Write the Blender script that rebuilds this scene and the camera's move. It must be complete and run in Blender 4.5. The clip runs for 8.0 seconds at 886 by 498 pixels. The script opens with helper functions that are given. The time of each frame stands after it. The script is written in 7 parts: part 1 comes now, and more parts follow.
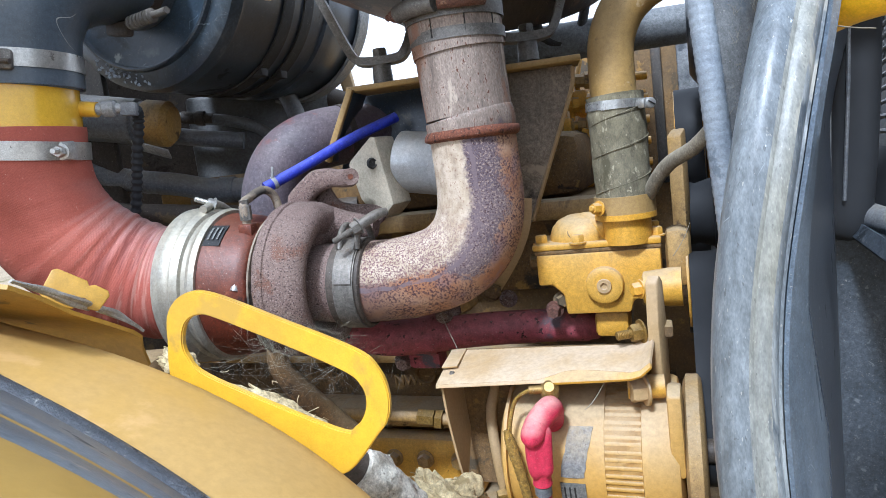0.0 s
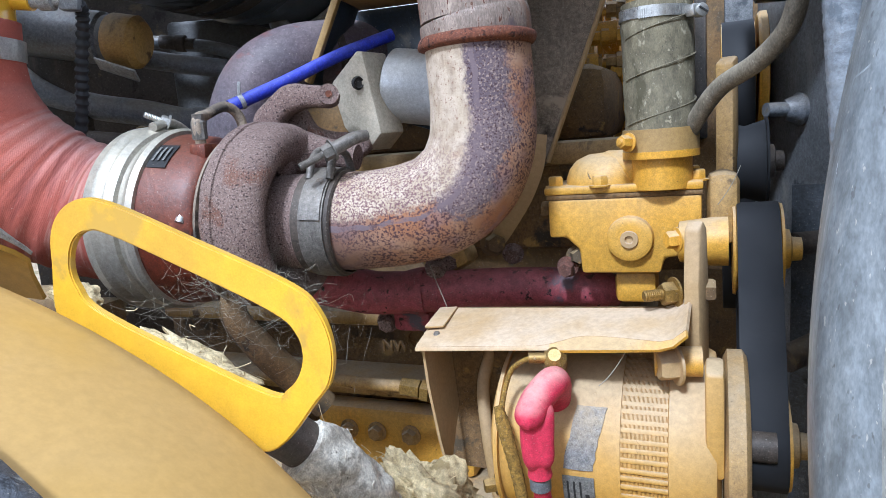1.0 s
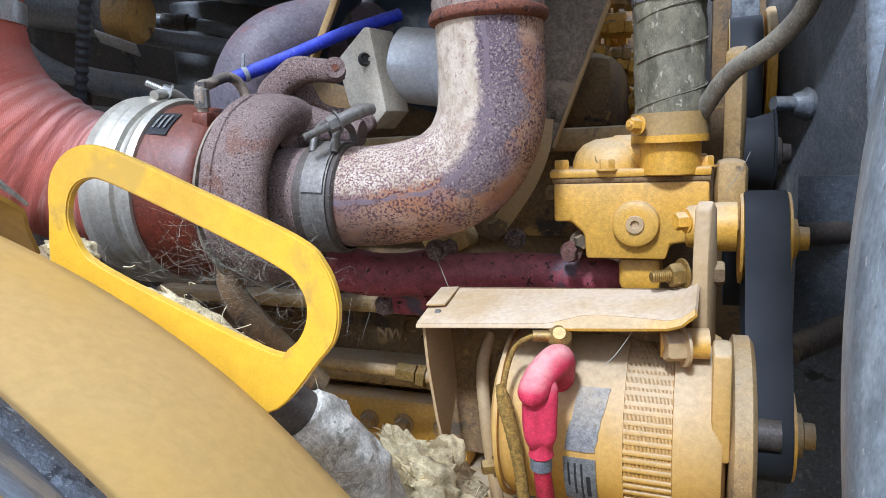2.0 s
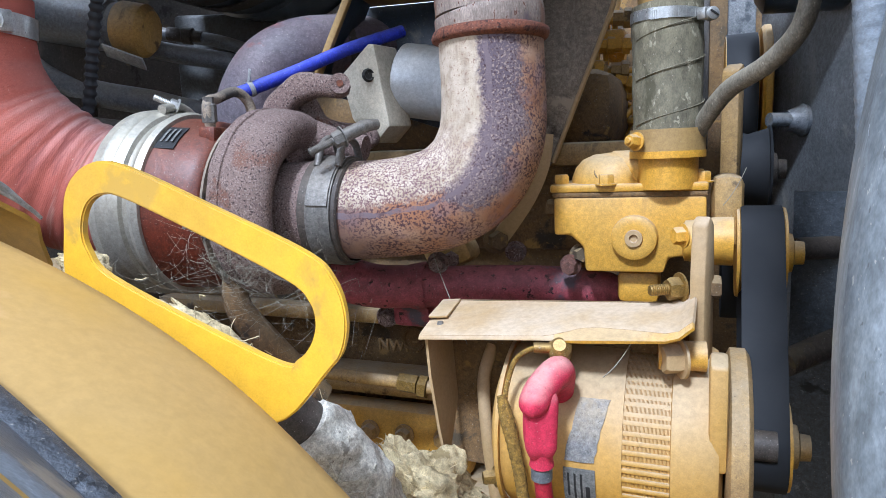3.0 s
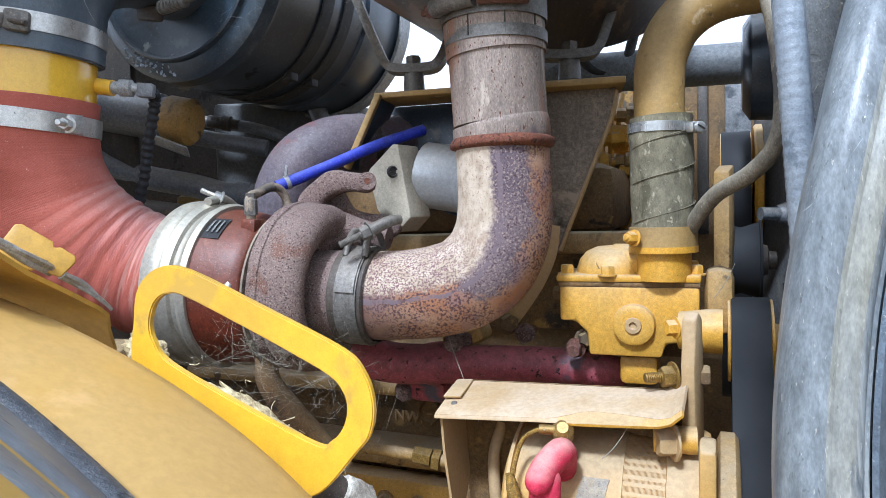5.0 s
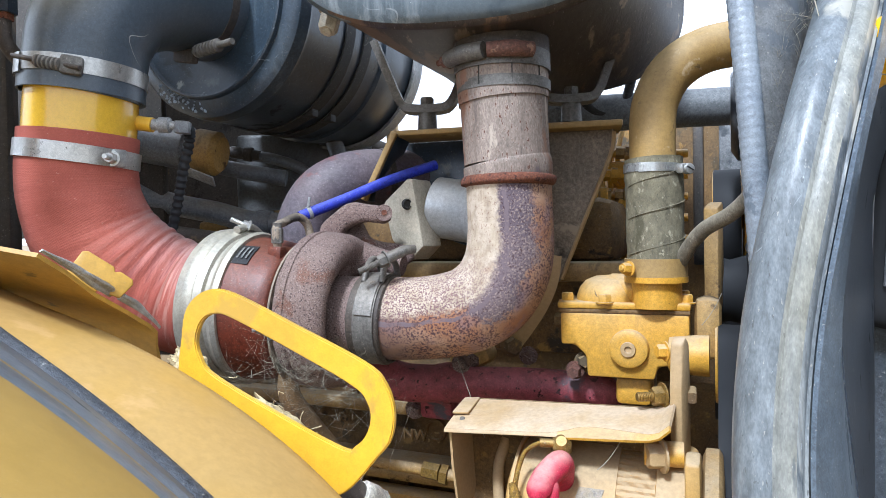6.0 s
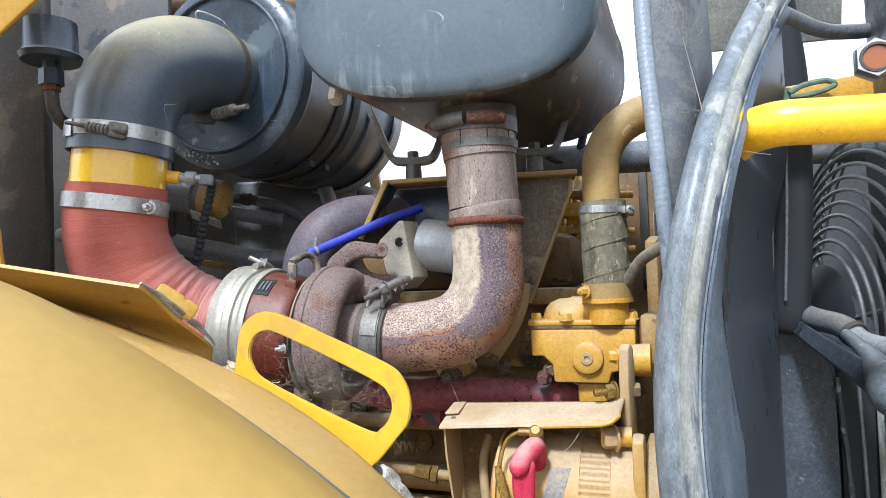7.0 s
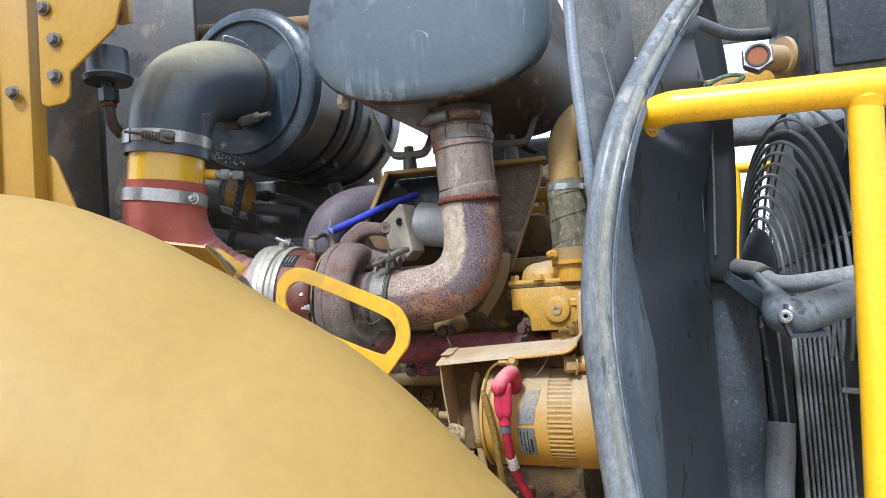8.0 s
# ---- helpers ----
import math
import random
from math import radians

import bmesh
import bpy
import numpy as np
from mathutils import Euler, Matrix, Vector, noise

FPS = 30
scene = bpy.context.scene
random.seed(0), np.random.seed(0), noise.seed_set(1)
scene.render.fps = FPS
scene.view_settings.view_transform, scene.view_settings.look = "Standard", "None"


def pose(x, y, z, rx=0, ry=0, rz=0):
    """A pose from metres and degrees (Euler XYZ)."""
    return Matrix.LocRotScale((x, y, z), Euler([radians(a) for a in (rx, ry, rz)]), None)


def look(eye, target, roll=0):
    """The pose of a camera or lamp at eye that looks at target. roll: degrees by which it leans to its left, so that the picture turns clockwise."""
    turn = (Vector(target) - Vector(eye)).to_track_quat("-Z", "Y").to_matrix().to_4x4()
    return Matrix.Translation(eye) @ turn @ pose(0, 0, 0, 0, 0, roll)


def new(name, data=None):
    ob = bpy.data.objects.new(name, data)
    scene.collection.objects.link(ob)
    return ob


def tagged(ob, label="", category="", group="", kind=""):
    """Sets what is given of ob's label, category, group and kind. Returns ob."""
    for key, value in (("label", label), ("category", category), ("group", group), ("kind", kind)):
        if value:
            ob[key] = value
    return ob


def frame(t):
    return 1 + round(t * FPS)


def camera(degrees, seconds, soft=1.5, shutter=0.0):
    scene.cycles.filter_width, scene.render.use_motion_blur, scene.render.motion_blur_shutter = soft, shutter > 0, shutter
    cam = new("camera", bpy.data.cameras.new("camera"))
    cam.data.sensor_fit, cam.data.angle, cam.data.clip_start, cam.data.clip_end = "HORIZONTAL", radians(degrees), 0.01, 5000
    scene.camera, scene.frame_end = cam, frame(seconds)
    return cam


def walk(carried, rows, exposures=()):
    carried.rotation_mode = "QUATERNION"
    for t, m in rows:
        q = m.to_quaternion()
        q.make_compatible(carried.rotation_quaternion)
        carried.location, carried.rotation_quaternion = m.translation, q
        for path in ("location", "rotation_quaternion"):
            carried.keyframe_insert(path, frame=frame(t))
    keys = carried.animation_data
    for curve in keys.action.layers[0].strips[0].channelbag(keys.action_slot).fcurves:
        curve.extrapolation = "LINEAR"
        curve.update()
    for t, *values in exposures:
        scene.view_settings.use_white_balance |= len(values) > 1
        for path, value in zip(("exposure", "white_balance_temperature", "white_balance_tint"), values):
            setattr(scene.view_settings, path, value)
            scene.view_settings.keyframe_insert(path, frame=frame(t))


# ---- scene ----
cam = camera(68.9, 8.0, soft=0.5)
PATH = [
    (0, (0.044, 0.031, 1.982), (-0.08, 2.007, 1.7), -7.2),
    (0.25, (0.023, 0.088, 1.961), (-0.08, 2.065, 1.677), -4.9),
    (0.5, (0.031, 0.129, 1.947), (-0.16, 2.094, 1.627), -5.4),
    (0.7, (0.042, 0.156, 1.925), (-0.159, 2.121, 1.614), -5.7),
    (1, (0.059, 0.184, 1.909), (-0.12, 2.146, 1.563), -4.7),
    (1.2, (0.059, 0.196, 1.893), (-0.101, 2.158, 1.542), -4.4),
    (1.5, (0.046, 0.194, 1.883), (-0.091, 2.154, 1.507), -3.2),
    (1.7, (0.045, 0.193, 1.876), (-0.106, 2.156, 1.524), -2.7),
    (2.8, (0.036, 0.178, 1.884), (-0.116, 2.148, 1.571), -2.6),
    (3, (0.04, 0.177, 1.883), (-0.106, 2.149, 1.582), -2.4),
    (3.5, (0.046, 0.17, 1.89), (-0.074, 2.146, 1.604), -2.4),
    (4, (0.046, 0.152, 1.898), (-0.1, 2.131, 1.647), -2.1),
    (4.5, (0.047, 0.129, 1.911), (-0.129, 2.113, 1.728), -2.0),
    (5, (0.046, 0.105, 1.923), (-0.141, 2.093, 1.811), -1.7),
    (5.2, (0.047, 0.098, 1.927), (-0.142, 2.086, 1.825), -1.4),
    (6.3, (0.042, -0.007, 1.931), (-0.158, 1.983, 1.936), -0.9),
    (6.5, (0.026, -0.037, 1.931), (-0.152, 1.955, 1.963), -0.4),
    (7, (0.02, -0.159, 1.926), (-0.065, 1.838, 1.997), -2.1),
    (7.5, (0.008, -0.267, 1.905), (-0.037, 1.731, 2.0), -2.6),
    (7.7, (0.025, -0.310, 1.890), (-0.036, 1.688, 1.957), -3.8),
    (8, (0.053, -0.393, 1.853), (-0.048, 1.602, 1.942), -4.1),
]
walk(cam, [(t, look(eye, target, roll)) for t, eye, target, roll in PATH], exposures=[(0.0, 0.62, 5250, 10), (1.5, 0.56, 5090, 12), (3.5, 0.58, 5060, 11), (5.0, 0.61, 5200, 10), (6.5, 0.67, 5400, 10), (7.0, 0.65, 5430, 10), (8.0, 0.40, 5450, 11)])

# ---- light ----
world = bpy.data.worlds.new("world")
scene.world = world
world.use_nodes = True
wn = world.node_tree.nodes
sky = wn.new("ShaderNodeTexSky")
sky.sky_type, sky.sun_disc = "NISHITA", False
sky.sun_elevation, sky.sun_rotation = radians(51), radians(205)
sky.air_density, sky.dust_density, sky.ozone_density = 0.8, 7.0, 0.6
wn["Background"].inputs["Strength"].default_value = 0.105
haze = wn.new("ShaderNodeMix")   # white haze over the blue
haze.data_type = "RGBA"
hs = [s for s in haze.inputs if s.enabled]
hs[0].default_value, hs[2].default_value = 0.82, (12.3, 12.3, 12.2, 1)
world.node_tree.links.new(sky.outputs["Color"], hs[1])
world.node_tree.links.new([s for s in haze.outputs if s.enabled][0], wn["Background"].inputs["Color"])
sun = new("sun", bpy.data.lights.new("sun", "SUN"))
sun.data.energy, sun.data.angle, sun.data.color = 3.0, radians(7), (1.0, 0.985, 0.96)
sun.matrix_world = look((-1.05, -1.90, 5.55), (0, 0.9, 1.9))


# ---- materials ----
def hx(s):
    """Linear colour from a hex string."""
    v = [int(s[i:i + 2], 16) / 255 for i in (0, 2, 4)]
    return tuple(c / 12.92 if c <= 0.04045 else ((c + 0.055) / 1.055) ** 2.4 for c in v) + (1.0,)


def surf(name, c1, c2, scale=12.0, rough=0.5, metal=0.0, bump=0.15, bscale=180.0, spots=(), dust=None, stretch=None, coat=0.0, rvar=0.12, grit=1.0, lines=(), runs=None):
    """Painted, cast, rubber or metal surface: two colours in large patches, fine grain, spots [(colour, scale, threshold)], dust on upward faces (colour, amount, least slope), hair lines and scratches [(colour, scale, width)] and runs down the face (colour, amount)."""
    m = bpy.data.materials.new(name)
    m.use_nodes = True
    nt = m.node_tree
    N, L = nt.nodes, nt.links
    b = N["Principled BSDF"]
    tc = N.new("ShaderNodeTexCoord")
    mp = N.new("ShaderNodeMapping")
    mp.inputs["Scale"].default_value = stretch or (1, 1, 1)
    L.new(tc.outputs["Object"], mp.inputs["Vector"])

    mq = N.new("ShaderNodeMapping")
    mq.inputs["Scale"].default_value = (1, 1, 0.06)
    L.new(tc.outputs["Object"], mq.inputs["Vector"])

    def nz(s, detail=5.0, rg=0.6, dist=0.0, src=None):
        n = N.new("ShaderNodeTexNoise")
        n.inputs["Scale"].default_value, n.inputs["Detail"].default_value = s, detail
        n.inputs["Roughness"].default_value, n.inputs["Distortion"].default_value = rg, dist
        L.new((src or mp).outputs["Vector"], n.inputs["Vector"])
        return n.outputs["Fac"]

    def ramp(fac, a, c):
        r = N.new("ShaderNodeMapRange")
        r.inputs["From Min"].default_value, r.inputs["From Max"].default_value = a, c
        L.new(fac, r.inputs["Value"])
        return r.outputs["Result"]

    def near(fac, mid, w):
        """1 on the contour of a noise, 0 off it: a thin wandering line."""
        x = N.new("ShaderNodeMath")
        x.operation = "COMPARE"
        L.new(fac, x.inputs[0])
        x.inputs[1].default_value, x.inputs[2].default_value = mid, w
        return x.outputs[0]

    def mix(fac, a, c, mode="MIX"):
        x = N.new("ShaderNodeMix")
        x.data_type, x.blend_type = "RGBA", mode
        socks = [s for s in x.inputs if s.enabled]
        for val, sock in zip((fac, a, c), socks):
            if isinstance(val, (tuple, float, int)):
                sock.default_value = val
            else:
                L.new(val, sock)
        return [o for o in x.outputs if o.enabled][0]

    def times(a, c):
        x = N.new("ShaderNodeMath")
        x.operation = "MULTIPLY"
        L.new(a, x.inputs[0])
        if isinstance(c, float):
            x.inputs[1].default_value = c
        else:
            L.new(c, x.inputs[1])
        return x.outputs[0]

    big = nz(scale, 6.0)
    fine = nz(bscale, 4.0, 0.7)
    col = mix(ramp(big, 0.35, 0.65), c1, c2)
    g = mix(ramp(fine, 0.34, 0.66), (0.55, 0.55, 0.55, 1), (1.38, 1.38, 1.38, 1))
    col = mix(min(1.0, 0.7 * grit), col, g, "MULTIPLY")
    mid = nz(scale * 5.0, 5.0, 0.65)
    col = mix(min(1.0, 0.6 * grit), col, mix(ramp(mid, 0.35, 0.65), (0.8, 0.79, 0.78, 1), (1.14, 1.14, 1.15, 1)), "MULTIPLY")
    dots = nz(720.0, 2.0, 0.6)
    col = mix(min(1.0, 0.6 * grit), col, mix(ramp(dots, 0.36, 0.64), (0.72, 0.71, 0.70, 1), (1.24, 1.24, 1.23, 1)), "MULTIPLY")
    rfac = big
    if runs:
        f = times(ramp(nz(38.0, 6.0, 0.7, 0.3, mq), 0.52, 0.68), ramp(nz(7.0, 3.0), runs[2] if len(runs) > 2 else 0.48, 0.66))
        col = mix(times(f, float(runs[1])), col, runs[0])
    for colour, s, th in spots:
        f = ramp(nz(s, 7.0, 0.62, 0.3), th, th + 0.045)
        col = mix(f, col, colour)
        rfac = f
    if dust:
        geo = N.new("ShaderNodeNewGeometry")
        sep = N.new("ShaderNodeSeparateXYZ")
        L.new(geo.outputs["Normal"], sep.inputs[0])
        f = times(ramp(sep.outputs["Z"], dust[2] if len(dust) > 2 else -0.25, 0.85), ramp(nz(scale * 1.7, 6.0), 0.22, 0.55))
        f = times(f, float(dust[1]))
        col = mix(f, col, mix(ramp(fine, 0.35, 0.65), tuple(0.8 * v for v in dust[0][:3]) + (1,), dust[0]))
    for colour, s, w in lines:
        f = times(near(nz(s, 2.0, 0.5, 0.4), 0.5, w * 0.7), ramp(nz(s * 2.3, 4.0), 0.56, 0.66))
        col = mix(times(f, 0.65), col, colour)
    if grit:
        spk = nz(520.0, 2.0, 0.5)
        col = mix(times(ramp(spk, 0.68, 0.72), min(1.0, 0.55 * grit)), col, mix(0.5, col, hx("d8d0c0")))
        col = mix(times(ramp(nz(380.0, 2.0, 0.5), 0.69, 0.73), min(1.0, 0.7 * grit)), col, mix(0.7, col, hx("2a241e")))
    L.new(col, b.inputs["Base Color"])
    rr = N.new("ShaderNodeMapRange")
    rr.inputs["From Min"].default_value, rr.inputs["From Max"].default_value = 0.3, 0.7
    rr.inputs["To Min"].default_value, rr.inputs["To Max"].default_value = max(0.05, rough - rvar), min(1.0, rough + rvar)
    L.new(rfac, rr.inputs["Value"])
    L.new(rr.outputs["Result"], b.inputs["Roughness"])
    b.inputs["Metallic"].default_value = metal
    b.inputs["Coat Weight"].default_value = coat
    b.inputs["Coat Roughness"].default_value = 0.25
    if bump:
        bp = N.new("ShaderNodeBump")
        bp.inputs["Strength"].default_value, bp.inputs["Distance"].default_value = bump, 0.002
        L.new(fine, bp.inputs["Height"])
        b2 = N.new("ShaderNodeBump")
        b2.inputs["Strength"].default_value, b2.inputs["Distance"].default_value = min(1.0, 0.12 + bump * 0.5), 0.0025
        L.new(nz(min(60.0, bscale * 0.22), 3.0, 0.5), b2.inputs["Height"])
        L.new(b2.outputs["Normal"], bp.inputs["Normal"])
        L.new(bp.outputs["Normal"], b.inputs["Normal"])
    return m


DUST = hx("b59a72")
M = dict(
    yellow=surf("yellow_paint", hx("e8b620"), hx("c69c30"), 7, 0.40, bump=0.04, bscale=90, spots=[(hx("b8943c"), 9, 0.58), (hx("8a6a30"), 60, 0.71)], dust=(hx("c4a666"), 0.25), coat=0.1, grit=0.2, lines=[(hx("7c6030"), 14, 0.0014)]),
    yellow_panel=surf("yellow_panel_paint", hx("9e7e33"), hx("997930"), 2, 0.72, bump=0.02, bscale=60, spots=[(hx("bc9a54"), 6, 0.64), (hx("6a4c28"), 120, 0.765)], dust=(hx("bda26c"), 0.2), grit=0.12),
    yellow_dusty=surf("dusty_yellow_panel", hx("b08a3a"), hx("ac8b48"), 5, 0.72, bump=0.03, bscale=120, spots=[(hx("c09a5c"), 7, 0.56), (hx("6a5030"), 150, 0.745)], dust=(hx("b3945f"), 0.5), grit=0.08),
    yellow_dull=surf("dull_flap_yellow", hx("b28a2e"), hx("9c7a34"), 6, 0.6, bump=0.05, bscale=120, spots=[(hx("6a5630"), 20, 0.66), (hx("4a3c28"), 130, 0.70)], grit=0.35),
    strip_grey=surf("blue_grey_rubber_lip", hx("555b62"), hx("696d71"), 9, 0.5, bump=0.25, bscale=240, spots=[(hx("8c857a"), 14, 0.60), (hx("363b42"), 18, 0.62)], stretch=(0.5, 2.0, 1), grit=0.6),
    foil=surf("peeled_grey_sealant", hx("aeaca6"), hx("8d8b88"), 40, 0.5, metal=0.15, bump=0.7, bscale=160, spots=[(hx("57524c"), 50, 0.62)]),
    flange_slate=surf("slate_flange_paint", hx("4a545f"), hx("57616b"), 6, 0.46, bump=0.05, spots=[(hx("8790a0"), 60, 0.70), (hx("3e4853"), 14, 0.6)], runs=(hx("848d96"), 0.5), lines=[(hx("c4c8ca"), 12, 0.003), (hx("c4c8ca"), 22, 0.002)], grit=0.9),
    shroud_dust=surf("dust_scuffed_shroud", hx("3c434a"), hx("4a5057"), 9, 0.6, bump=0.2, spots=[(hx("666a6d"), 90, 0.62), (hx("24282d"), 12, 0.6)], runs=(hx("767a7c"), 0.5), grit=1.0, lines=[(hx("8a8e90"), 18, 0.002)]),
    wire_pale=surf("pale_dusty_bar", hx("7c8082"), hx("96989a"), 30, 0.45, bump=0.05, spots=[(hx("4a4e52"), 40, 0.62)], dust=(hx("a8a69e"), 0.4, -0.2)),
    wire_dusty=surf("dusty_black_wire", hx("54585c"), hx("6e7072"), 30, 0.5, bump=0.05, dust=(hx("8a8780"), 0.5, -0.2)),
    yellow_cab=surf("weathered_cab_yellow", hx("ac831c"), hx("a07a20"), 5, 0.5, bump=0.04, spots=[(hx("86672a"), 26, 0.68), (hx("6a5432"), 120, 0.70)], dust=(hx("b0935a"), 0.3), grit=0.3, runs=(hx("745c2c"), 0.5), lines=[(hx("6a5430"), 9, 0.003)]),
    pipe_tan=surf("dusty_tan_pipe", hx("a58446"), hx("8f7444"), 9, 0.78, bump=0.12, spots=[(hx("6a5636"), 24, 0.66), (hx("bda680"), 30, 0.62)], dust=(hx("b5a27c"), 0.7), grit=0.35, lines=[(hx("4a3c28"), 12, 0.003)]),
    rail=surf("bright_yellow_rail", hx("f8c40c"), hx("f0b808"), 5, 0.35, bump=0.03, coat=0.3, grit=0.3, lines=[(hx("b08020"), 12, 0.0014), (hx("f4e0a0"), 16, 0.001)]),
    engine=surf("engine_yellow", hx("cf9a2a"), hx("c4983c"), 8, 0.66, bump=0.10, spots=[(hx("b8965c"), 6, 0.66), (hx("7d6138"), 24, 0.71), (hx("5c452c"), 150, 0.69)], dust=(hx("bfa984"), 0.85, 0.05), runs=(hx("96723a"), 0.35), grit=0.5),
    engine_beige=surf("dust_coated_alternator_paint", hx("c8962c"), hx("c29438"), 4, 0.72, bump=0.06, spots=[(hx("a87c34"), 14, 0.70), (hx("6c5230"), 160, 0.72)], dust=(hx("b59f7a"), 1.0, -0.45), grit=0.3, lines=[(hx("8a6e40"), 16, 0.002)]),
    engine_dusty=surf("dusty_engine_paint", hx("ab8742"), hx("957646"), 10, 0.85, bump=0.25, spots=[(hx("5a4630"), 15, 0.62)], dust=(hx("a8987c"), 0.8), grit=0.7),
    engine_dark=surf("grimy_engine_casting", hx("74562c"), hx("55412a"), 9, 0.92, bump=0.4, spots=[(hx("2a231c"), 14, 0.57), (hx("94733e"), 20, 0.62)], dust=(hx("94805c"), 0.8)),
    shield=surf("dusty_heat_shield", hx("a5885a"), hx("ab8e5c"), 7, 0.85, bump=0.06, spots=[(hx("8f764e"), 12, 0.64), (hx("b28c44"), 20, 0.70)], dust=(hx("c2ae92"), 0.95), grit=0.25),
    stack=surf("heat_stained_pipe", hx("94867a"), hx("7d6f64"), 9, 0.82, bump=0.3, bscale=300, spots=[(hx("80604c"), 9, 0.58), (hx("5f5253"), 13, 0.62), (hx("ab9d8d"), 26, 0.60), (hx("5a3a2c"), 300, 0.60)], runs=(hx("463a35"), 1.0, 0.38), grit=1.0, stretch=(1, 1, 0.4)),
    turbine=surf("rusty_turbine_casting", hx("76605a"), hx("87736a"), 12, 0.94, bump=1.0, bscale=700, spots=[(hx("74503f"), 11, 0.62), (hx("5c463f"), 9, 0.60), (hx("a8968b"), 560, 0.56), (hx("2c1f1d"), 480, 0.555)], dust=(hx("86756a"), 0.3)),
    rust_dull=surf("dull_brown_rust", hx("6e4a3c"), hx("5a4038"), 30, 0.9, bump=0.5, bscale=300, spots=[(hx("8c6c58"), 60, 0.60)]),
    rust=surf("orange_rust", hx("5c3424"), hx("74432a"), 30, 0.95, bump=0.5, bscale=300, spots=[(hx("3c2620"), 120, 0.58)]),
    compressor=surf("brown_compressor_paint", hx("6a2f1c"), hx("572618"), 10, 0.6, bump=0.25, spots=[(hx("8a5238"), 22, 0.60), (hx("3a1a12"), 30, 0.62)], dust=(hx("7d5a44"), 0.35)),
    clamp=surf("weathered_clamp_steel", hx("6d6b67"), hx("595753"), 25, 0.6, metal=0.25, bump=0.15, dust=(hx("8d816f"), 0.45), spots=[(hx("4c4037"), 40, 0.64)]),
    zinc=surf("zinc_plated_steel", hx("c6c6c2"), hx("aeada8"), 20, 0.32, metal=0.7, bump=0.06, grit=0.5, dust=(hx("b0a48e"), 0.25, 0.2)),
    alu=surf("aluminium_ring", hx("a3a199"), hx("8b8982"), 18, 0.4, metal=0.5, bump=0.05, grit=0.5, dust=(hx("c2bba7"), 0.95, -0.75)),
    galv=surf("galvanised_bracket", hx("c2b9a4"), hx("aca491"), 30, 0.5, metal=0.25, bump=0.25, bscale=260, grit=0.5),
    can_silver=surf("silver_actuator_can", hx("c6c8c8"), hx("b2b6b9"), 9, 0.42, metal=0.4, bump=0.04, grit=0.4, dust=(hx("bfb49e"), 0.6, 0.1), runs=(hx("8a8882"), 0.4)),
    cap_dusty=surf("dust_blotched_black_paint", hx("2a3541"), hx("38444f"), 7, 0.42, bump=0.06, spots=[(hx("545e63"), 6, 0.62), (hx("8f9696"), 17, 0.67), (hx("1b222a"), 9, 0.58)], grit=0.9, lines=[(hx("9aa6b0"), 9, 0.0022), (hx("c0c6ca"), 16, 0.0016)], runs=(hx("6f777b"), 0.5)),
    sleeve=surf("glossy_sleeve_yellow", hx("deb432"), hx("d4aa30"), 6, 0.3, bump=0.03, coat=0.4, spots=[(hx("3c3424"), 70, 0.72)], grit=0.2, runs=(hx("b08c2c"), 0.3)),
    rubber=surf("black_rubber", hx("414c57"), hx("4d5660"), 4, 0.46, bump=0.05, spots=[(hx("4c4d48"), 5, 0.64)], dust=(hx("a2966e"), 1.0, -0.05), grit=0.5, lines=[(hx("c8c8c0"), 5, 0.0014)]),
    rubber_hose=surf("dark_hose_rubber", hx("5a6067"), hx("686d73"), 12, 0.55, bump=0.2, dust=(hx("8a7f6a"), 0.6), spots=[(hx("6c685e"), 18, 0.66)]),
    cold=surf("violet_black_hose", hx("4f4a53"), hx("5c5056"), 9, 0.72, bump=0.1, spots=[(hx("6b4040"), 16, 0.60), (hx("86807f"), 40, 0.66)], dust=(hx("756966"), 0.5), runs=(hx("8a8084"), 0.5)),
    black=surf("black_metal_paint", hx("252e38"), hx("323c48"), 7, 0.40, bump=0.05, spots=[(hx("43505b"), 16, 0.68), (hx("7a8896"), 14, 0.72), (hx("5c5a52"), 9, 0.68), (hx("171c23"), 10, 0.58)], dust=(hx("6a665c"), 0.4, 0.3), grit=0.8, lines=[(hx("8a98a6"), 9, 0.0022)], runs=(hx("4c535b"), 0.4)),
    muffler=surf("grey_black_muffler_paint", hx("4a545b"), hx("566067"), 4, 0.46, bump=0.03, spots=[(hx("6c777a"), 7, 0.62), (hx("d0d6d8"), 150, 0.70), (hx("3e4850"), 6, 0.60)], grit=0.35, runs=(hx("aeb6ba"), 0.65, 0.46), lines=[(hx("d0d6d8"), 4, 0.002)]),
    sooty=surf("sooty_steel", hx("4c443c"), hx("3b3531"), 9, 0.75, bump=0.2, spots=[(hx("66583f"), 12, 0.60), (hx("262220"), 14, 0.6)], dust=(hx("5a4f40"), 0.5)),
    olive_hose=surf("dusty_wrapped_hose", hx("6a6552"), hx("767059"), 14, 0.92, bump=0.9, bscale=110, spots=[(hx("a09a82"), 90, 0.60), (hx("46432f"), 20, 0.62), (hx("c0bba8"), 200, 0.68)], dust=(hx("948a70"), 0.4), stretch=(1, 1, 0.6)),
    manifold=surf("flaking_red_paint", hx("9a484f"), hx("883f46"), 8, 0.75, bump=0.3, bscale=90, spots=[(hx("4c464e"), 11, 0.62), (hx("1f1b1d"), 80, 0.60)], dust=(hx("9a6a66"), 0.35)),
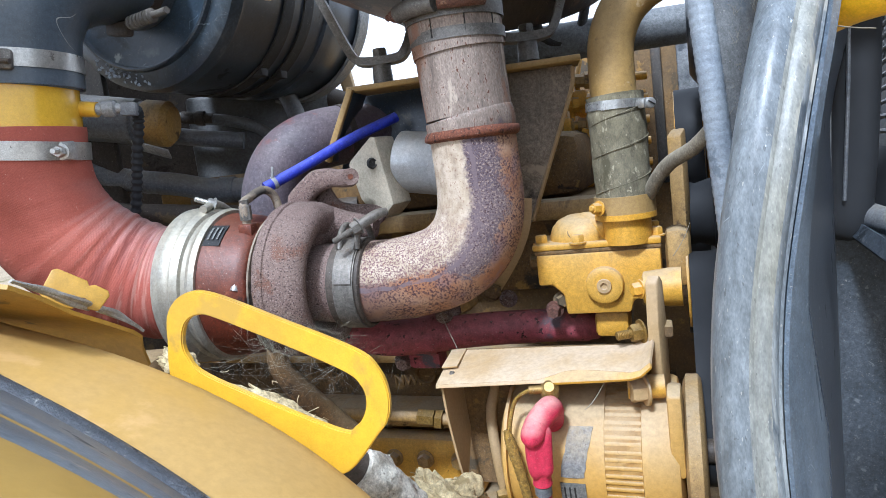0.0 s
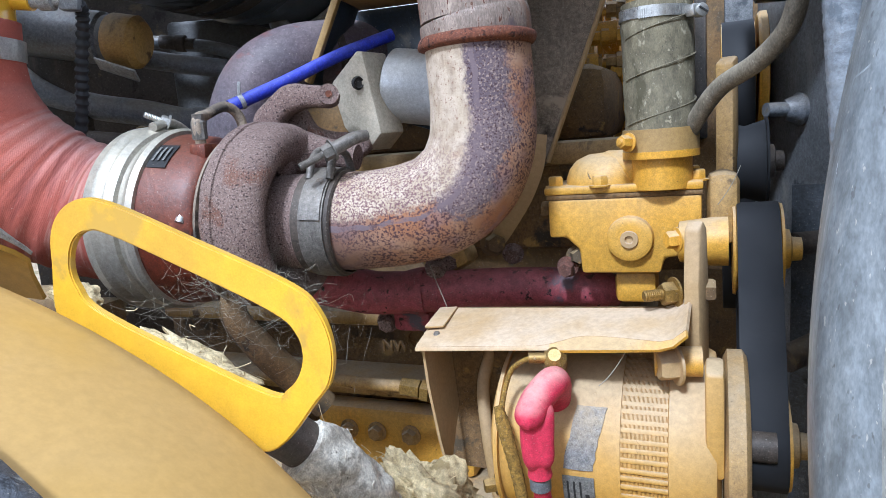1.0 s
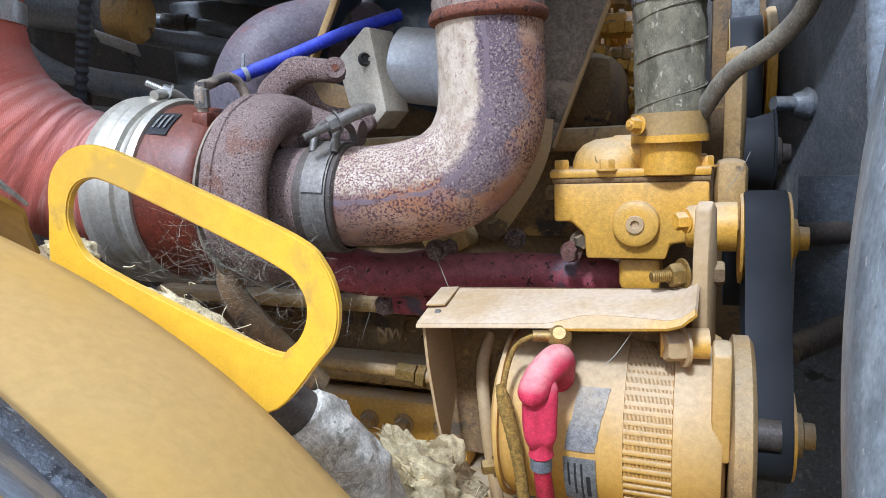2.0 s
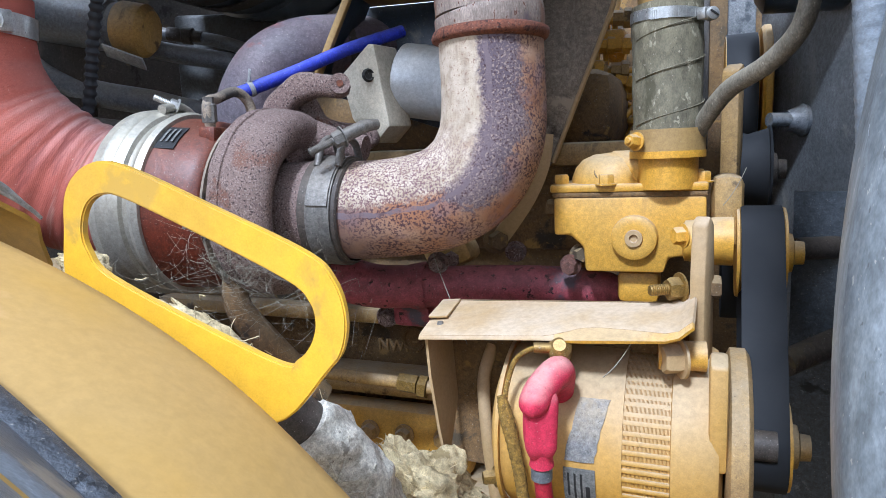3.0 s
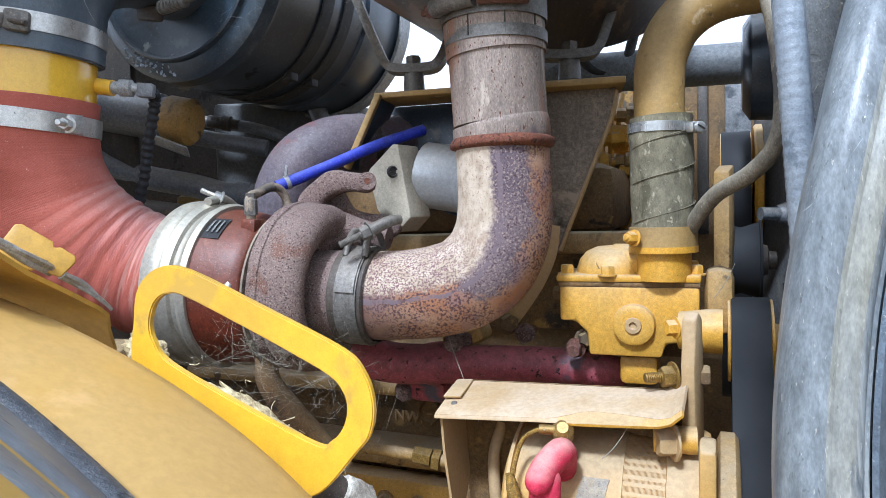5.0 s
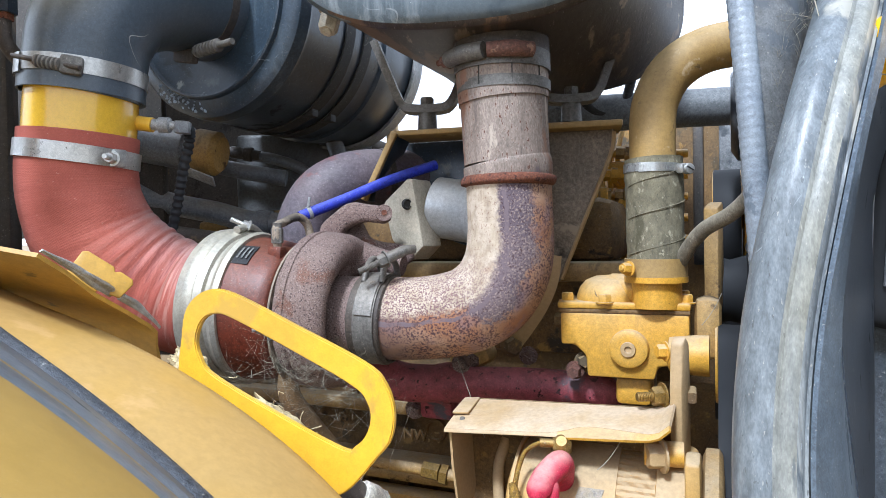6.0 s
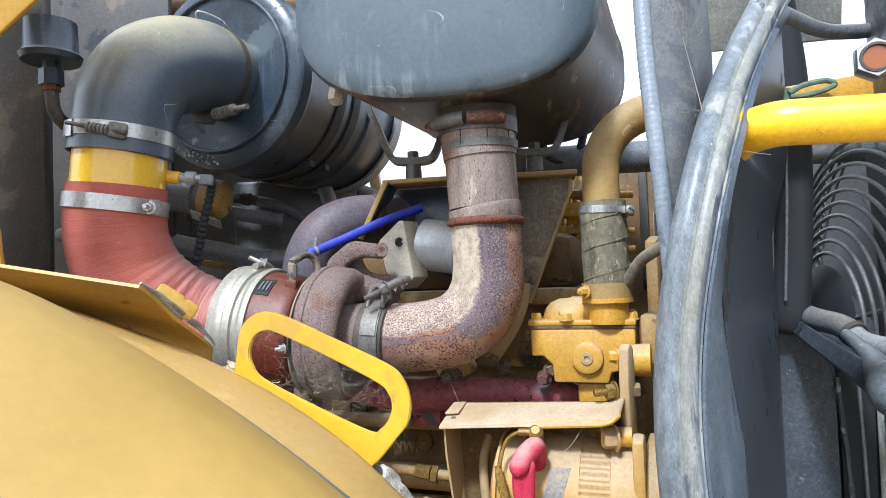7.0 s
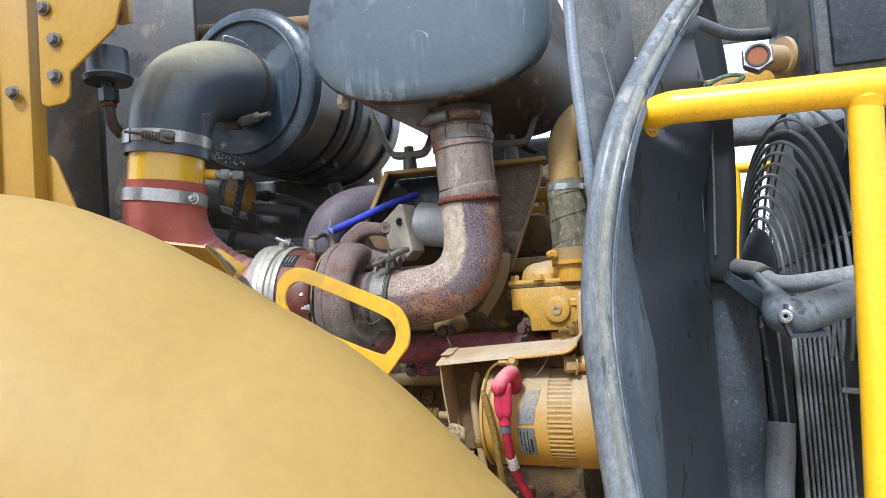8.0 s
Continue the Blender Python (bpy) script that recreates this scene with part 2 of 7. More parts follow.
    boot=surf("red_rubber_boot", hx("c8304c"), hx("b92843"), 20, 0.7, bump=0.12, dust=(hx("cf9a90"), 0.85, 0.1), grit=0.6),
    red_cable=surf("red_cable", hx("a81f34"), hx("8c2030"), 25, 0.5, bump=0.1),
    blue=surf("blue_plastic_tube", hx("2a35b8"), hx("2f3aa8"), 22, 0.45, bump=0.05, dust=(hx("7078b8"), 0.35)),
    belt=surf("belt_rubber", hx("17191c"), hx("1e2023"), 10, 0.75, bump=0.03, grit=0.0),
    panel=surf("dark_grey_panel_paint", hx("2f3640"), hx("3a414a"), 5, 0.5, bump=0.06, spots=[(hx("505861"), 50, 0.70), (hx("20242a"), 9, 0.6)], dust=(hx("5c564c"), 0.3), runs=(hx("454c54"), 0.5), lines=[(hx("9a9c9c"), 8, 0.002), (hx("a5a59e"), 17, 0.0016)], grit=1.0),
    panel_light=surf("slate_grey_panel_paint", hx("575a5d"), hx("646769"), 6, 0.5, bump=0.05, spots=[(hx("858b8f"), 30, 0.68), (hx("4a525b"), 10, 0.6)], dust=(hx("857e70"), 0.35), runs=(hx("868e96"), 0.5), lines=[(hx("b4b9bc"), 9, 0.0018), (hx("3c434a"), 13, 0.0018)]),
    # finest pale spots of both seal rubbers: small white highlights put into the colour
    seal=surf("weathered_rubber_seal", hx("5e656a"), hx("7d8283"), 11, 0.5, grit=0.9, bump=0.18, bscale=140, spots=[(hx("96948a"), 9, 0.56), (hx("c3cad0"), 210, 0.68), (hx("3b434b"), 14, 0.60)], stretch=(1, 1, 0.35), runs=(hx("b0b2ae"), 0.8), lines=[(hx("c4ccd2"), 14, 0.002)]),
    seal_beige=surf("dusty_rubber_seal", hx("858478"), hx("747878"), 12, 0.55, grit=0.8, bump=0.2, bscale=140, spots=[(hx("a5a294"), 14, 0.60), (hx("4c5258"), 16, 0.60), (hx("d0d0c8"), 230, 0.68)], stretch=(1, 1, 0.35), runs=(hx("5c6268"), 0.7)),
    hose_dusted=surf("dusty_black_hose", hx("615c51"), hx("857d6c"), 16, 0.6, bump=0.1, spots=[(hx("36363a"), 12, 0.58)], dust=(hx("b4ab95"), 0.75, -0.1), stretch=(1, 1, 0.5)),
    wall_dust=surf("dust_filmed_shroud_wall", hx("64686a"), hx("76787a"), 7, 0.7, bump=0.1, spots=[(hx("8a8a84"), 12, 0.6), (hx("484c50"), 9, 0.6)], runs=(hx("96958e"), 0.6), lines=[(hx("b0b0aa"), 10, 0.002)]),
    bulkhead_black=surf("oily_black_bulkhead", hx("393836"), hx("48423b"), 5, 0.55, bump=0.1, spots=[(hx("64584a"), 5, 0.58), (hx("1d2127"), 6, 0.60)], runs=(hx("7d7062"), 0.5)),
    belly=surf("sooty_muffler_belly", hx("453d38"), hx("38312e"), 10, 0.6, bump=0.25, spots=[(hx("6f5a47"), 14, 0.54), (hx("8e7e6a"), 34, 0.62), (hx("22201e"), 9, 0.60)], stretch=(1, 0.18, 1), lines=[(hx("8a7d6c"), 8, 0.002)]),
    chip=surf("bare_chipped_metal", hx("a9b6c4"), hx("8796a8"), 40, 0.6, bump=0.3),
    web_light=surf("pale_cobweb", hx("96917f"), hx("7a7568"), 20, 0.9, bump=0.0, grit=0.0),
    green_wire=surf("green_grimy_wire", hx("5c7058"), hx("6e7c66"), 30, 0.7, bump=0.3),
    trim=surf("black_edge_trim", hx("34373c"), hx("4a4e54"), 30, 0.6, bump=0.8, bscale=260, spots=[(hx("8a8b88"), 26, 0.58), (hx("1e2024"), 60, 0.6)]),
    trim_grey=surf("grey_ribbed_trim", hx("717982"), hx("838a90"), 30, 0.5, grit=0.5, bump=0.25, bscale=420, spots=[(hx("5c646c"), 40, 0.62)]),
    wire=surf("black_wire", hx("2c2f33"), hx("3a3d41"), 20, 0.4, bump=0.05, dust=(hx("7c7a72"), 0.5)),
    grey_pipe=surf("grey_pipe_paint", hx("85888a"), hx("929494"), 10, 0.42, bump=0.1, spots=[(hx("5b5d60"), 14, 0.64)], dust=(hx("9d978a"), 0.3)),
    scuffed=surf("scuffed_grey_tube", hx("5c646b"), hx("6b7277"), 12, 0.45, bump=0.12, spots=[(hx("1d2125"), 17, 0.56), (hx("b8bab8"), 60, 0.66)], dust=(hx("8d8676"), 0.3), lines=[(hx("d0d0cc"), 20, 0.003)]),
    brass=surf("brass_fitting", hx("9a7a3c"), hx("80682f"), 30, 0.45, metal=0.6, bump=0.1, dust=(hx("a48c60"), 0.5)),
    braid=surf("gold_braided_sleeve", hx("9c7a2c"), hx("6d5520"), 220, 0.8, bump=0.9, bscale=420),
    foam=surf("cream_insulation_foam", hx("ccbc92"), hx("b8a67c"), 30, 0.95, bump=1.0, bscale=160, spots=[(hx("8d7c56"), 26, 0.62)]),
    wrap=surf("white_wrapped_insulation", hx("c4bfb0"), hx("aea797"), 20, 0.9, bump=0.7, bscale=200, spots=[(hx("857e70"), 30, 0.64), (hx("5c544a"), 120, 0.68)]),
    label=surf("faded_label", hx("6a6c6a"), hx("7c7c78"), 40, 0.5, metal=0.2, bump=0.05),
    ink=surf("label_ink", hx("1b1c1e"), hx("242424"), 40, 0.6, bump=0.0),
    tape=surf("grimy_tape", hx("8a867c"), hx("797979"), 60, 0.75, bump=0.3, spots=[(hx("4a3c2e"), 190, 0.68)], dust=(hx("ab9874"), 1.0, 0.15)),
    ground=surf("dry_ground", hx("8a7a60"), hx("9a8a70"), 0.6, 0.95, bump=0.5, bscale=12, spots=[(hx("6c6440"), 0.9, 0.58)]),
    leaf=surf("tree_foliage", hx("3c5222"), hx("53692e"), 2.0, 0.7, bump=0.0),
    bark=surf("tree_bark", hx("4a3b2c"), hx("5a4a38"), 6.0, 0.9, bump=0.4, bscale=30),
    dirty_glass=surf("dirty_grey_sheet", hx("6a6c68"), hx("8a887e"), 8, 0.6, bump=0.05, spots=[(hx("9a988c"), 11, 0.58)]),
    gusset=surf("grimy_gusset", hx("8c8070"), hx("766a5c"), 9, 0.8, bump=0.2, spots=[(hx("a3947e"), 14, 0.6), (hx("353231"), 8, 0.60)], dust=(hx("8d7f6a"), 0.5), runs=(hx("4a4038"), 0.5)),
    soot=surf("soot_black", hx("2c2a29"), hx("222120"), 6, 0.85, bump=0.1, spots=[(hx("3e3830"), 9, 0.58)], dust=(hx("4a453c"), 0.4), runs=(hx("46413a"), 0.7), lines=[(hx("75706a"), 7, 0.0015)]),
    core=surf("radiator_core", hx("24272b"), hx("303438"), 40, 0.7, bump=0.3, bscale=240),
)


class Nodes:
    """Short calls for building a node colour."""

    def __init__(self, m):
        self.nt = m.node_tree
        self.N, self.L = self.nt.nodes, self.nt.links
        self.bsdf = self.N["Principled BSDF"]
        self.tc = self.N.new("ShaderNodeTexCoord")

    def put(self, v, sock):
        if isinstance(v, (int, float, tuple)):
            sock.default_value = v
        else:
            self.L.new(v, sock)

    def uv(self):
        sep = self.N.new("ShaderNodeSeparateXYZ")
        self.L.new(self.tc.outputs["UV"], sep.inputs[0])
        return sep.outputs["X"], sep.outputs["Y"]

    def nz(self, s, d=6.0, r=0.6, stretch=None, src="Object"):
        n = self.N.new("ShaderNodeTexNoise")
        n.inputs["Scale"].default_value, n.inputs["Detail"].default_value, n.inputs["Roughness"].default_value = s, d, r
        out = self.tc.outputs[src]
        if stretch:
            mp = self.N.new("ShaderNodeMapping")
            mp.inputs["Scale"].default_value = stretch
            self.L.new(out, mp.inputs["Vector"])
            out = mp.outputs["Vector"]
        self.L.new(out, n.inputs["Vector"])
        return n.outputs["Fac"]

    def calc(self, op, a, c=0.0):
        x = self.N.new("ShaderNodeMath")
        x.operation = op
        self.put(a, x.inputs[0])
        self.put(c, x.inputs[1])
        return x.outputs[0]

    def ramp(self, f, lo, hi):
        r = self.N.new("ShaderNodeMapRange")
        r.inputs["From Min"].default_value, r.inputs["From Max"].default_value = lo, hi
        self.L.new(f, r.inputs["Value"])
        return r.outputs["Result"]

    def mix(self, f, a, c, mode="MIX"):
        x = self.N.new("ShaderNodeMix")
        x.data_type, x.blend_type = "RGBA", mode
        for v, sock in zip((f, a, c), [q for q in x.inputs if q.enabled]):
            self.put(v, sock)
        return [o for o in x.outputs if o.enabled][0]

    def bump(self, height, strength, distance):
        b = self.N.new("ShaderNodeBump")
        b.inputs["Strength"].default_value, b.inputs["Distance"].default_value = strength, distance
        self.L.new(height, b.inputs["Height"])
        old = self.bsdf.inputs["Normal"].links
        if old:
            self.L.new(old[0].from_socket, b.inputs["Normal"])
        self.L.new(b.outputs["Normal"], self.bsdf.inputs["Normal"])


def scaled_steel(name):
    """Exhaust steel: cream along the inner bend, a dull seam, heat-blued violet outside it, tan flakes along the outer bend and the level run."""
    m = surf(name, hx("6e6064"), hx("7c6c6c"), 10, 0.88, bump=0.35, bscale=600, grit=0.6)
    k = Nodes(m)
    violet = k.bsdf.inputs["Base Color"].links[0].from_socket
    s, a = k.uv()
    w = k.calc("ADD", a, k.calc("MULTIPLY", k.calc("SUBTRACT", k.nz(28.0), 0.5), 0.045))
    # violet with dark red dots and a few pale grains
    violet = k.mix(k.ramp(k.nz(14.0), 0.42, 0.62), violet, hx("5c5057"))
    violet = k.mix(k.ramp(k.nz(430.0, 4.0, 0.7), 0.545, 0.580), violet, hx("40292c"))
    violet = k.mix(k.calc("MULTIPLY", k.ramp(k.nz(360.0, 5.0, 0.7), 0.550, 0.585), 0.8), violet, hx("a08d80"))
    # tan flakes parted by dark scale
    tan = k.mix(k.ramp(k.nz(9.0), 0.36, 0.62), hx("b59b82"), hx("96694a"))
    tan = k.mix(k.ramp(k.nz(22.0), 0.50, 0.68), tan, hx("7f6a6e"))
    flake = k.calc("MULTIPLY", k.ramp(k.nz(310.0, 5.0, 0.7), 0.500, 0.535), k.ramp(k.nz(24.0), 0.34, 0.50))
    tan = k.mix(flake, tan, hx("4c3436"))
    tan = k.mix(k.calc("MULTIPLY", k.ramp(k.calc("ADD", s, k.calc("MULTIPLY", k.nz(16.0), 0.10)), 0.26, 0.10), 0.62), tan, hx("5d4a48"))
    # cream with faint runs along the pipe
    cream = k.mix(k.ramp(k.nz(6.0, 5.0, 0.6, (1.5, 9.0, 1.0), "UV"), 0.36, 0.64), hx("b4a48c"), hx("948370"))
    cream = k.mix(k.ramp(k.nz(55.0), 0.40, 0.62), cream, hx("bfb09c"))
    cream = k.mix(k.calc("MULTIPLY", k.ramp(k.nz(8.0), 0.55, 0.70), 0.6), cream, hx("9a6b48"))
    dots = k.calc("MULTIPLY", k.ramp(k.nz(420.0, 4.0, 0.7), 0.500, 0.530), k.ramp(k.calc("ADD", s, k.calc("MULTIPLY", k.nz(11.0), -0.5)), 0.38, 0.10))
    cream = k.mix(dots, cream, hx("6d5254"))
    cream = k.mix(k.calc("MULTIPLY", k.ramp(k.nz(300.0, 4.0, 0.7), 0.59, 0.62), 0.7), cream, hx("7a5a48"))
    outer = k.ramp(k.calc("ADD", w, k.calc("MULTIPLY", k.nz(7.0), 0.16)), 0.39, 0.47)
    level = k.ramp(k.calc("ADD", s, k.calc("MULTIPLY", k.calc("SUBTRACT", k.nz(13.0), 0.5), 0.35)), 0.44, 0.34)
    flaky = k.calc("MAXIMUM", outer, level)
    edge = k.calc("ADD", flaky, k.calc("MULTIPLY", k.calc("SUBTRACT", k.nz(150.0, 5.0, 0.7), 0.5), 1.6))
    below = k.mix(k.ramp(edge, 0.35, 0.65), violet, tan)
    side = k.calc("ADD", w, k.calc("MULTIPLY", k.calc("SUBTRACT", k.nz(240.0, 4.0, 0.7), 0.5), 0.05))
    col = k.mix(k.ramp(side, 0.215, 0.235), cream, below)
    seam = k.calc("COMPARE", w, 0.252)
    seam.node.inputs[2].default_value = 0.0075
    col = k.mix(k.calc("MULTIPLY", seam, k.ramp(k.nz(60.0), 0.30, 0.55)), col, hx("6e6064"))
    k.L.new(col, k.bsdf.inputs["Base Color"])
    k.bump(k.nz(210.0, 5.0, 0.7), 0.35, 0.0012)
    return m


def woven(name):
    """Faded red silicone over a fine weave; across the bend, dusty highlights and shade are painted into the creases.
    """
    m = surf(name, hx("ab5b49"), hx("984d40"), 6, 0.8, bump=0.1, bscale=420, dust=(hx("a48c86"), 0.75, 0.15), grit=0.4)
    k = Nodes(m)
    col = k.bsdf.inputs["Base Color"].links[0].from_socket
    s, a = k.uv()
    weave = k.calc("MULTIPLY", k.calc("SINE", k.calc("MULTIPLY", a, 1000.0)), k.calc("SINE", k.calc("MULTIPLY", s, 1000.0)))
    col = k.mix(0.22, col, k.mix(k.ramp(weave, -0.7, 0.9), (0.80, 0.78, 0.78, 1), (1.10, 1.12, 1.12, 1)), "MULTIPLY")
    crease = k.nz(1.0, 5.0, 0.65, (26.0, 3.0, 1.0), "UV")
    bend = k.calc("MULTIPLY", k.ramp(s, 0.08, 0.2), k.ramp(s, 0.60, 0.40))
    # highlight painted on the dusty crease crests, shade painted in the troughs
    col = k.mix(k.calc("MULTIPLY", k.ramp(crease, 0.53, 0.62), k.calc("MULTIPLY", bend, 0.5)), col, hx("c99c8c"))
    col = k.mix(k.calc("MULTIPLY", k.ramp(crease, 0.44, 0.36), k.calc("MULTIPLY", bend, 0.7)), col, hx("6f3129"))
    col = k.mix(k.calc("MULTIPLY", k.ramp(k.nz(240.0, 3.0, 0.6), 0.70, 0.73), 0.6), col, hx("d8b7a6"))
    k.L.new(col, k.bsdf.inputs["Base Color"])
    k.bump(crease, 0.35, 0.006)
    k.bump(weave, 0.16, 0.0006)
    return m


M["red_hose"] = woven("red_silicone_hose")
M["exhaust"] = scaled_steel("scaled_exhaust_steel")
amber = bpy.data.materials.new("amber_lens")
amber.use_nodes = True
ab = amber.node_tree.nodes["Principled BSDF"]
ab.inputs["Base Color"].default_value, ab.inputs["Roughness"].default_value = hx("8f4c10"), 0.15
ab.inputs["Coat Weight"].default_value = 0.6
M["amber"] = amber


# ---- mesh helpers ----
def thing(name, label, category, at=(0, 0, 0), group="", kind=""):
    e = new(name)
    e.location = at
    return tagged(e, label, category, group, kind)


def mesh_of(bm, smooth=True, angle=40):
    me = bpy.data.meshes.new("mesh")
    bmesh.ops.recalc_face_normals(bm, faces=bm.faces)
    for f in bm.faces:
        f.smooth = smooth
    lim = radians(angle)
    for e in bm.edges:
        if len(e.link_faces) == 2 and e.calc_face_angle(0) > lim:
            e.smooth = False
    bm.to_mesh(me)
    bm.free()
    return me


def world_of(ob):
    m = ob.matrix_basis.copy()
    while ob.parent:
        m = ob.parent.matrix_basis @ ob.matrix_parent_inverse @ m
        ob = ob.parent
    return m


def part(name, bm, material, parent=None, label="", smooth=True, angle=40):
    """Links a bmesh (in world places) as one mesh object under a thing or a part."""
    me = mesh_of(bm, smooth, angle) if isinstance(bm, bmesh.types.BMesh) else bm
    if not me.materials:
        me.materials.append(M[material] if isinstance(material, str) else material)
    ob = new(name, me)
    if parent:
        ob.parent = parent
        ob.matrix_parent_inverse = world_of(parent).inverted()
    if label:
        tagged(ob, label)
    return ob


def solid(name, bm, material, label, category, kind="", group="", smooth=True, angle=40):
    return tagged(part(name, bm, material, None, "", smooth, angle), label, category, group, kind)


def V(*a):
    return Vector(a)


def spline(pts, per=8):
    """Catmull-Rom points through pts (tuples of any length)."""
    p = [np.array(q, float) for q in pts]
    p = [2 * p[0] - p[1]] + p + [2 * p[-1] - p[-2]]
    out = []
    for i in range(1, len(p) - 2):
        for k in range(per):
            t = k / per
            out.append(0.5 * (2 * p[i] + (p[i + 1] - p[i - 1]) * t + (2 * p[i - 1] - 5 * p[i] + 4 * p[i + 1] - p[i + 2]) * t * t
                              + (3 * p[i] - p[i - 1] - 3 * p[i + 1] + p[i + 2]) * t ** 3))
    out.append(p[-2])
    return out


def frames_along(path, up=None):
    res, prev = [], None
    for i, p in enumerate(path):
        t = (path[min(i + 1, len(path) - 1)] - path[max(i - 1, 0)]).normalized()
        if up is not None:
            n = (up - t * up.dot(t)).normalized()
        elif prev is None:
            a = V(0, 0, 1) if abs(t.z) < 0.8 else V(0, 1, 0)
            n = (a - t * a.dot(t)).normalized()
        else:
            n = (prev - t * prev.dot(t)).normalized()
        prev = n
        res.append((p, t, n, t.cross(n)))
    return res


def tube(pts, r, seg=20, per=8, bm=None, caps=True, up=None, prof=None, wobble=0.0, uv=False):
    """A swept tube through pts; r a radius or one for each point; prof(angle, share along) scales the radius; uv: share along and share round."""
    bm = bm or bmesh.new()
    rs = r if isinstance(r, (list, tuple)) else [r] * len(pts)
    sm = spline([(*p, q) for p, q in zip(pts, rs)], per) if per > 1 else [np.array((*p, q), float) for p, q in zip(pts, rs)]
    path = [Vector(s[:3]) for s in sm]
    rings = []
    for k, (p, t, n, b) in enumerate(frames_along(path, up)):
        ring = []
        for j in range(seg):
            a = 2 * math.pi * j / seg
            q = sm[k][3] * (prof(a, k / (len(path) - 1)) if prof else 1.0)
            if wobble:
                q *= 1 + wobble * noise.noise(p * 40 + V(a, 0, 0))
            ring.append(bm.verts.new(p + n * (math.cos(a) * q) + b * (math.sin(a) * q)))
        rings.append(ring)
    lay = bm.loops.layers.uv.new("UVMap") if uv else None
    for k, (A, B) in enumerate(zip(rings, rings[1:])):
        for j in range(seg):
            f = bm.faces.new((A[j], A[(j + 1) % seg], B[(j + 1) % seg], B[j]))
            if uv:
                for loop, (dk, dj) in zip(f.loops, ((0, 0), (0, 1), (1, 1), (1, 0))):
                    loop[lay].uv = ((k + dk) / (len(rings) - 1), (j + dj) / seg)
    if caps:
        bm.faces.new(rings[0][::-1])
        bm.faces.new(rings[-1])
    return bm


def sweep(profile, pts, up, per=8, bm=None):
    """A closed 2D profile (across, out) swept along pts; out follows up."""
    bm = bm or bmesh.new()
    path = [Vector(s) for s in spline(pts, per)]
    rings = [[bm.verts.new(p + b * u + n * v) for u, v in profile] for p, t, n, b in frames_along(path, up)]
    k = len(profile)
    for A, B in zip(rings, rings[1:]):
        for j in range(k):
            bm.faces.new((A[j], A[(j + 1) % k], B[(j + 1) % k], B[j]))
    bm.faces.new(rings[0][::-1])
    bm.faces.new(rings[-1])
    return bm


def to_axis(origin, d, up=None):
    """Matrix whose z runs along d and whose x is as near up as may be."""
    z = Vector(d).normalized()
    u = Vector(up) if up else (V(0, 0, 1) if abs(z.z) < 0.9 else V(0, 1, 0))
    x = (u - z * u.dot(z)).normalized()
    y = z.cross(x)
    return Matrix(((x.x, y.x, z.x, origin[0]), (x.y, y.y, z.y, origin[1]), (x.z, y.z, z.z, origin[2]), (0, 0, 0, 1)))


def lathe(prof, origin, d, seg=48, bm=None, a0=0.0, a1=360.0, up=None):
    """Turns (h, r) round the axis d from origin; r of 0 closes."""
    bm = bm or bmesh.new()
    m = to_axis(origin, d, up)
    full = abs(a1 - a0 - 360) < 1e-6
    cnt = seg if full else seg + 1
    rings = []
    for h, r in prof:
        if r <= 1e-6:
            rings.append([bm.verts.new(m @ V(0, 0, h))])
        else:
            rings.append([bm.verts.new(m @ V(r * math.cos(a), r * math.sin(a), h)) for a in (radians(a0 + (a1 - a0) * j / seg) for j in range(cnt))])
    for A, B in zip(rings, rings[1:]):
        for j in range(seg):
            k = (j + 1) % cnt
            if len(A) == 1 and len(B) > 1:
                bm.faces.new((A[0], B[k], B[j]))
            elif len(B) == 1 and len(A) > 1:
                bm.faces.new((A[j], A[k], B[0]))
            elif len(A) > 1:
                bm.faces.new((A[j], A[k], B[k], B[j]))
    return bm


def band(origin, d, r, w, th=0.002, seg=48, a0=0.0, a1=360.0, bm=None, up=None):
    """A flat strap bent round an axis."""
    return lathe([(-w / 2, r), (-w / 2, r + th), (w / 2, r + th), (w / 2, r), (-w / 2, r)], origin, d, seg, bm, a0, a1, up)


def box(size, m=None, bevel=0.002, bm=None, seg=2):
    """A bevelled box of full size (x, y, z), put at m."""
    own = bmesh.new()
    bmesh.ops.create_cube(own, size=1, matrix=Matrix.Diagonal((*size, 1)))
    if bevel:
        bmesh.ops.bevel(own, geom=own.edges[:], offset=min(bevel, min(size) * 0.45), segments=seg, affect="EDGES", profile=0.5)
    if m:
        bmesh.ops.transform(own, matrix=m, verts=own.verts)
    if bm is None:
        return own
    me = bpy.data.meshes.new("tmp")
    own.to_mesh(me)
    own.free()
    bm.from_mesh(me)
    bpy.data.meshes.remove(me)
    return bm


def at(p, yaw=0, pitch=0, roll=0):
    return pose(p[0], p[1], p[2], pitch, roll, yaw)


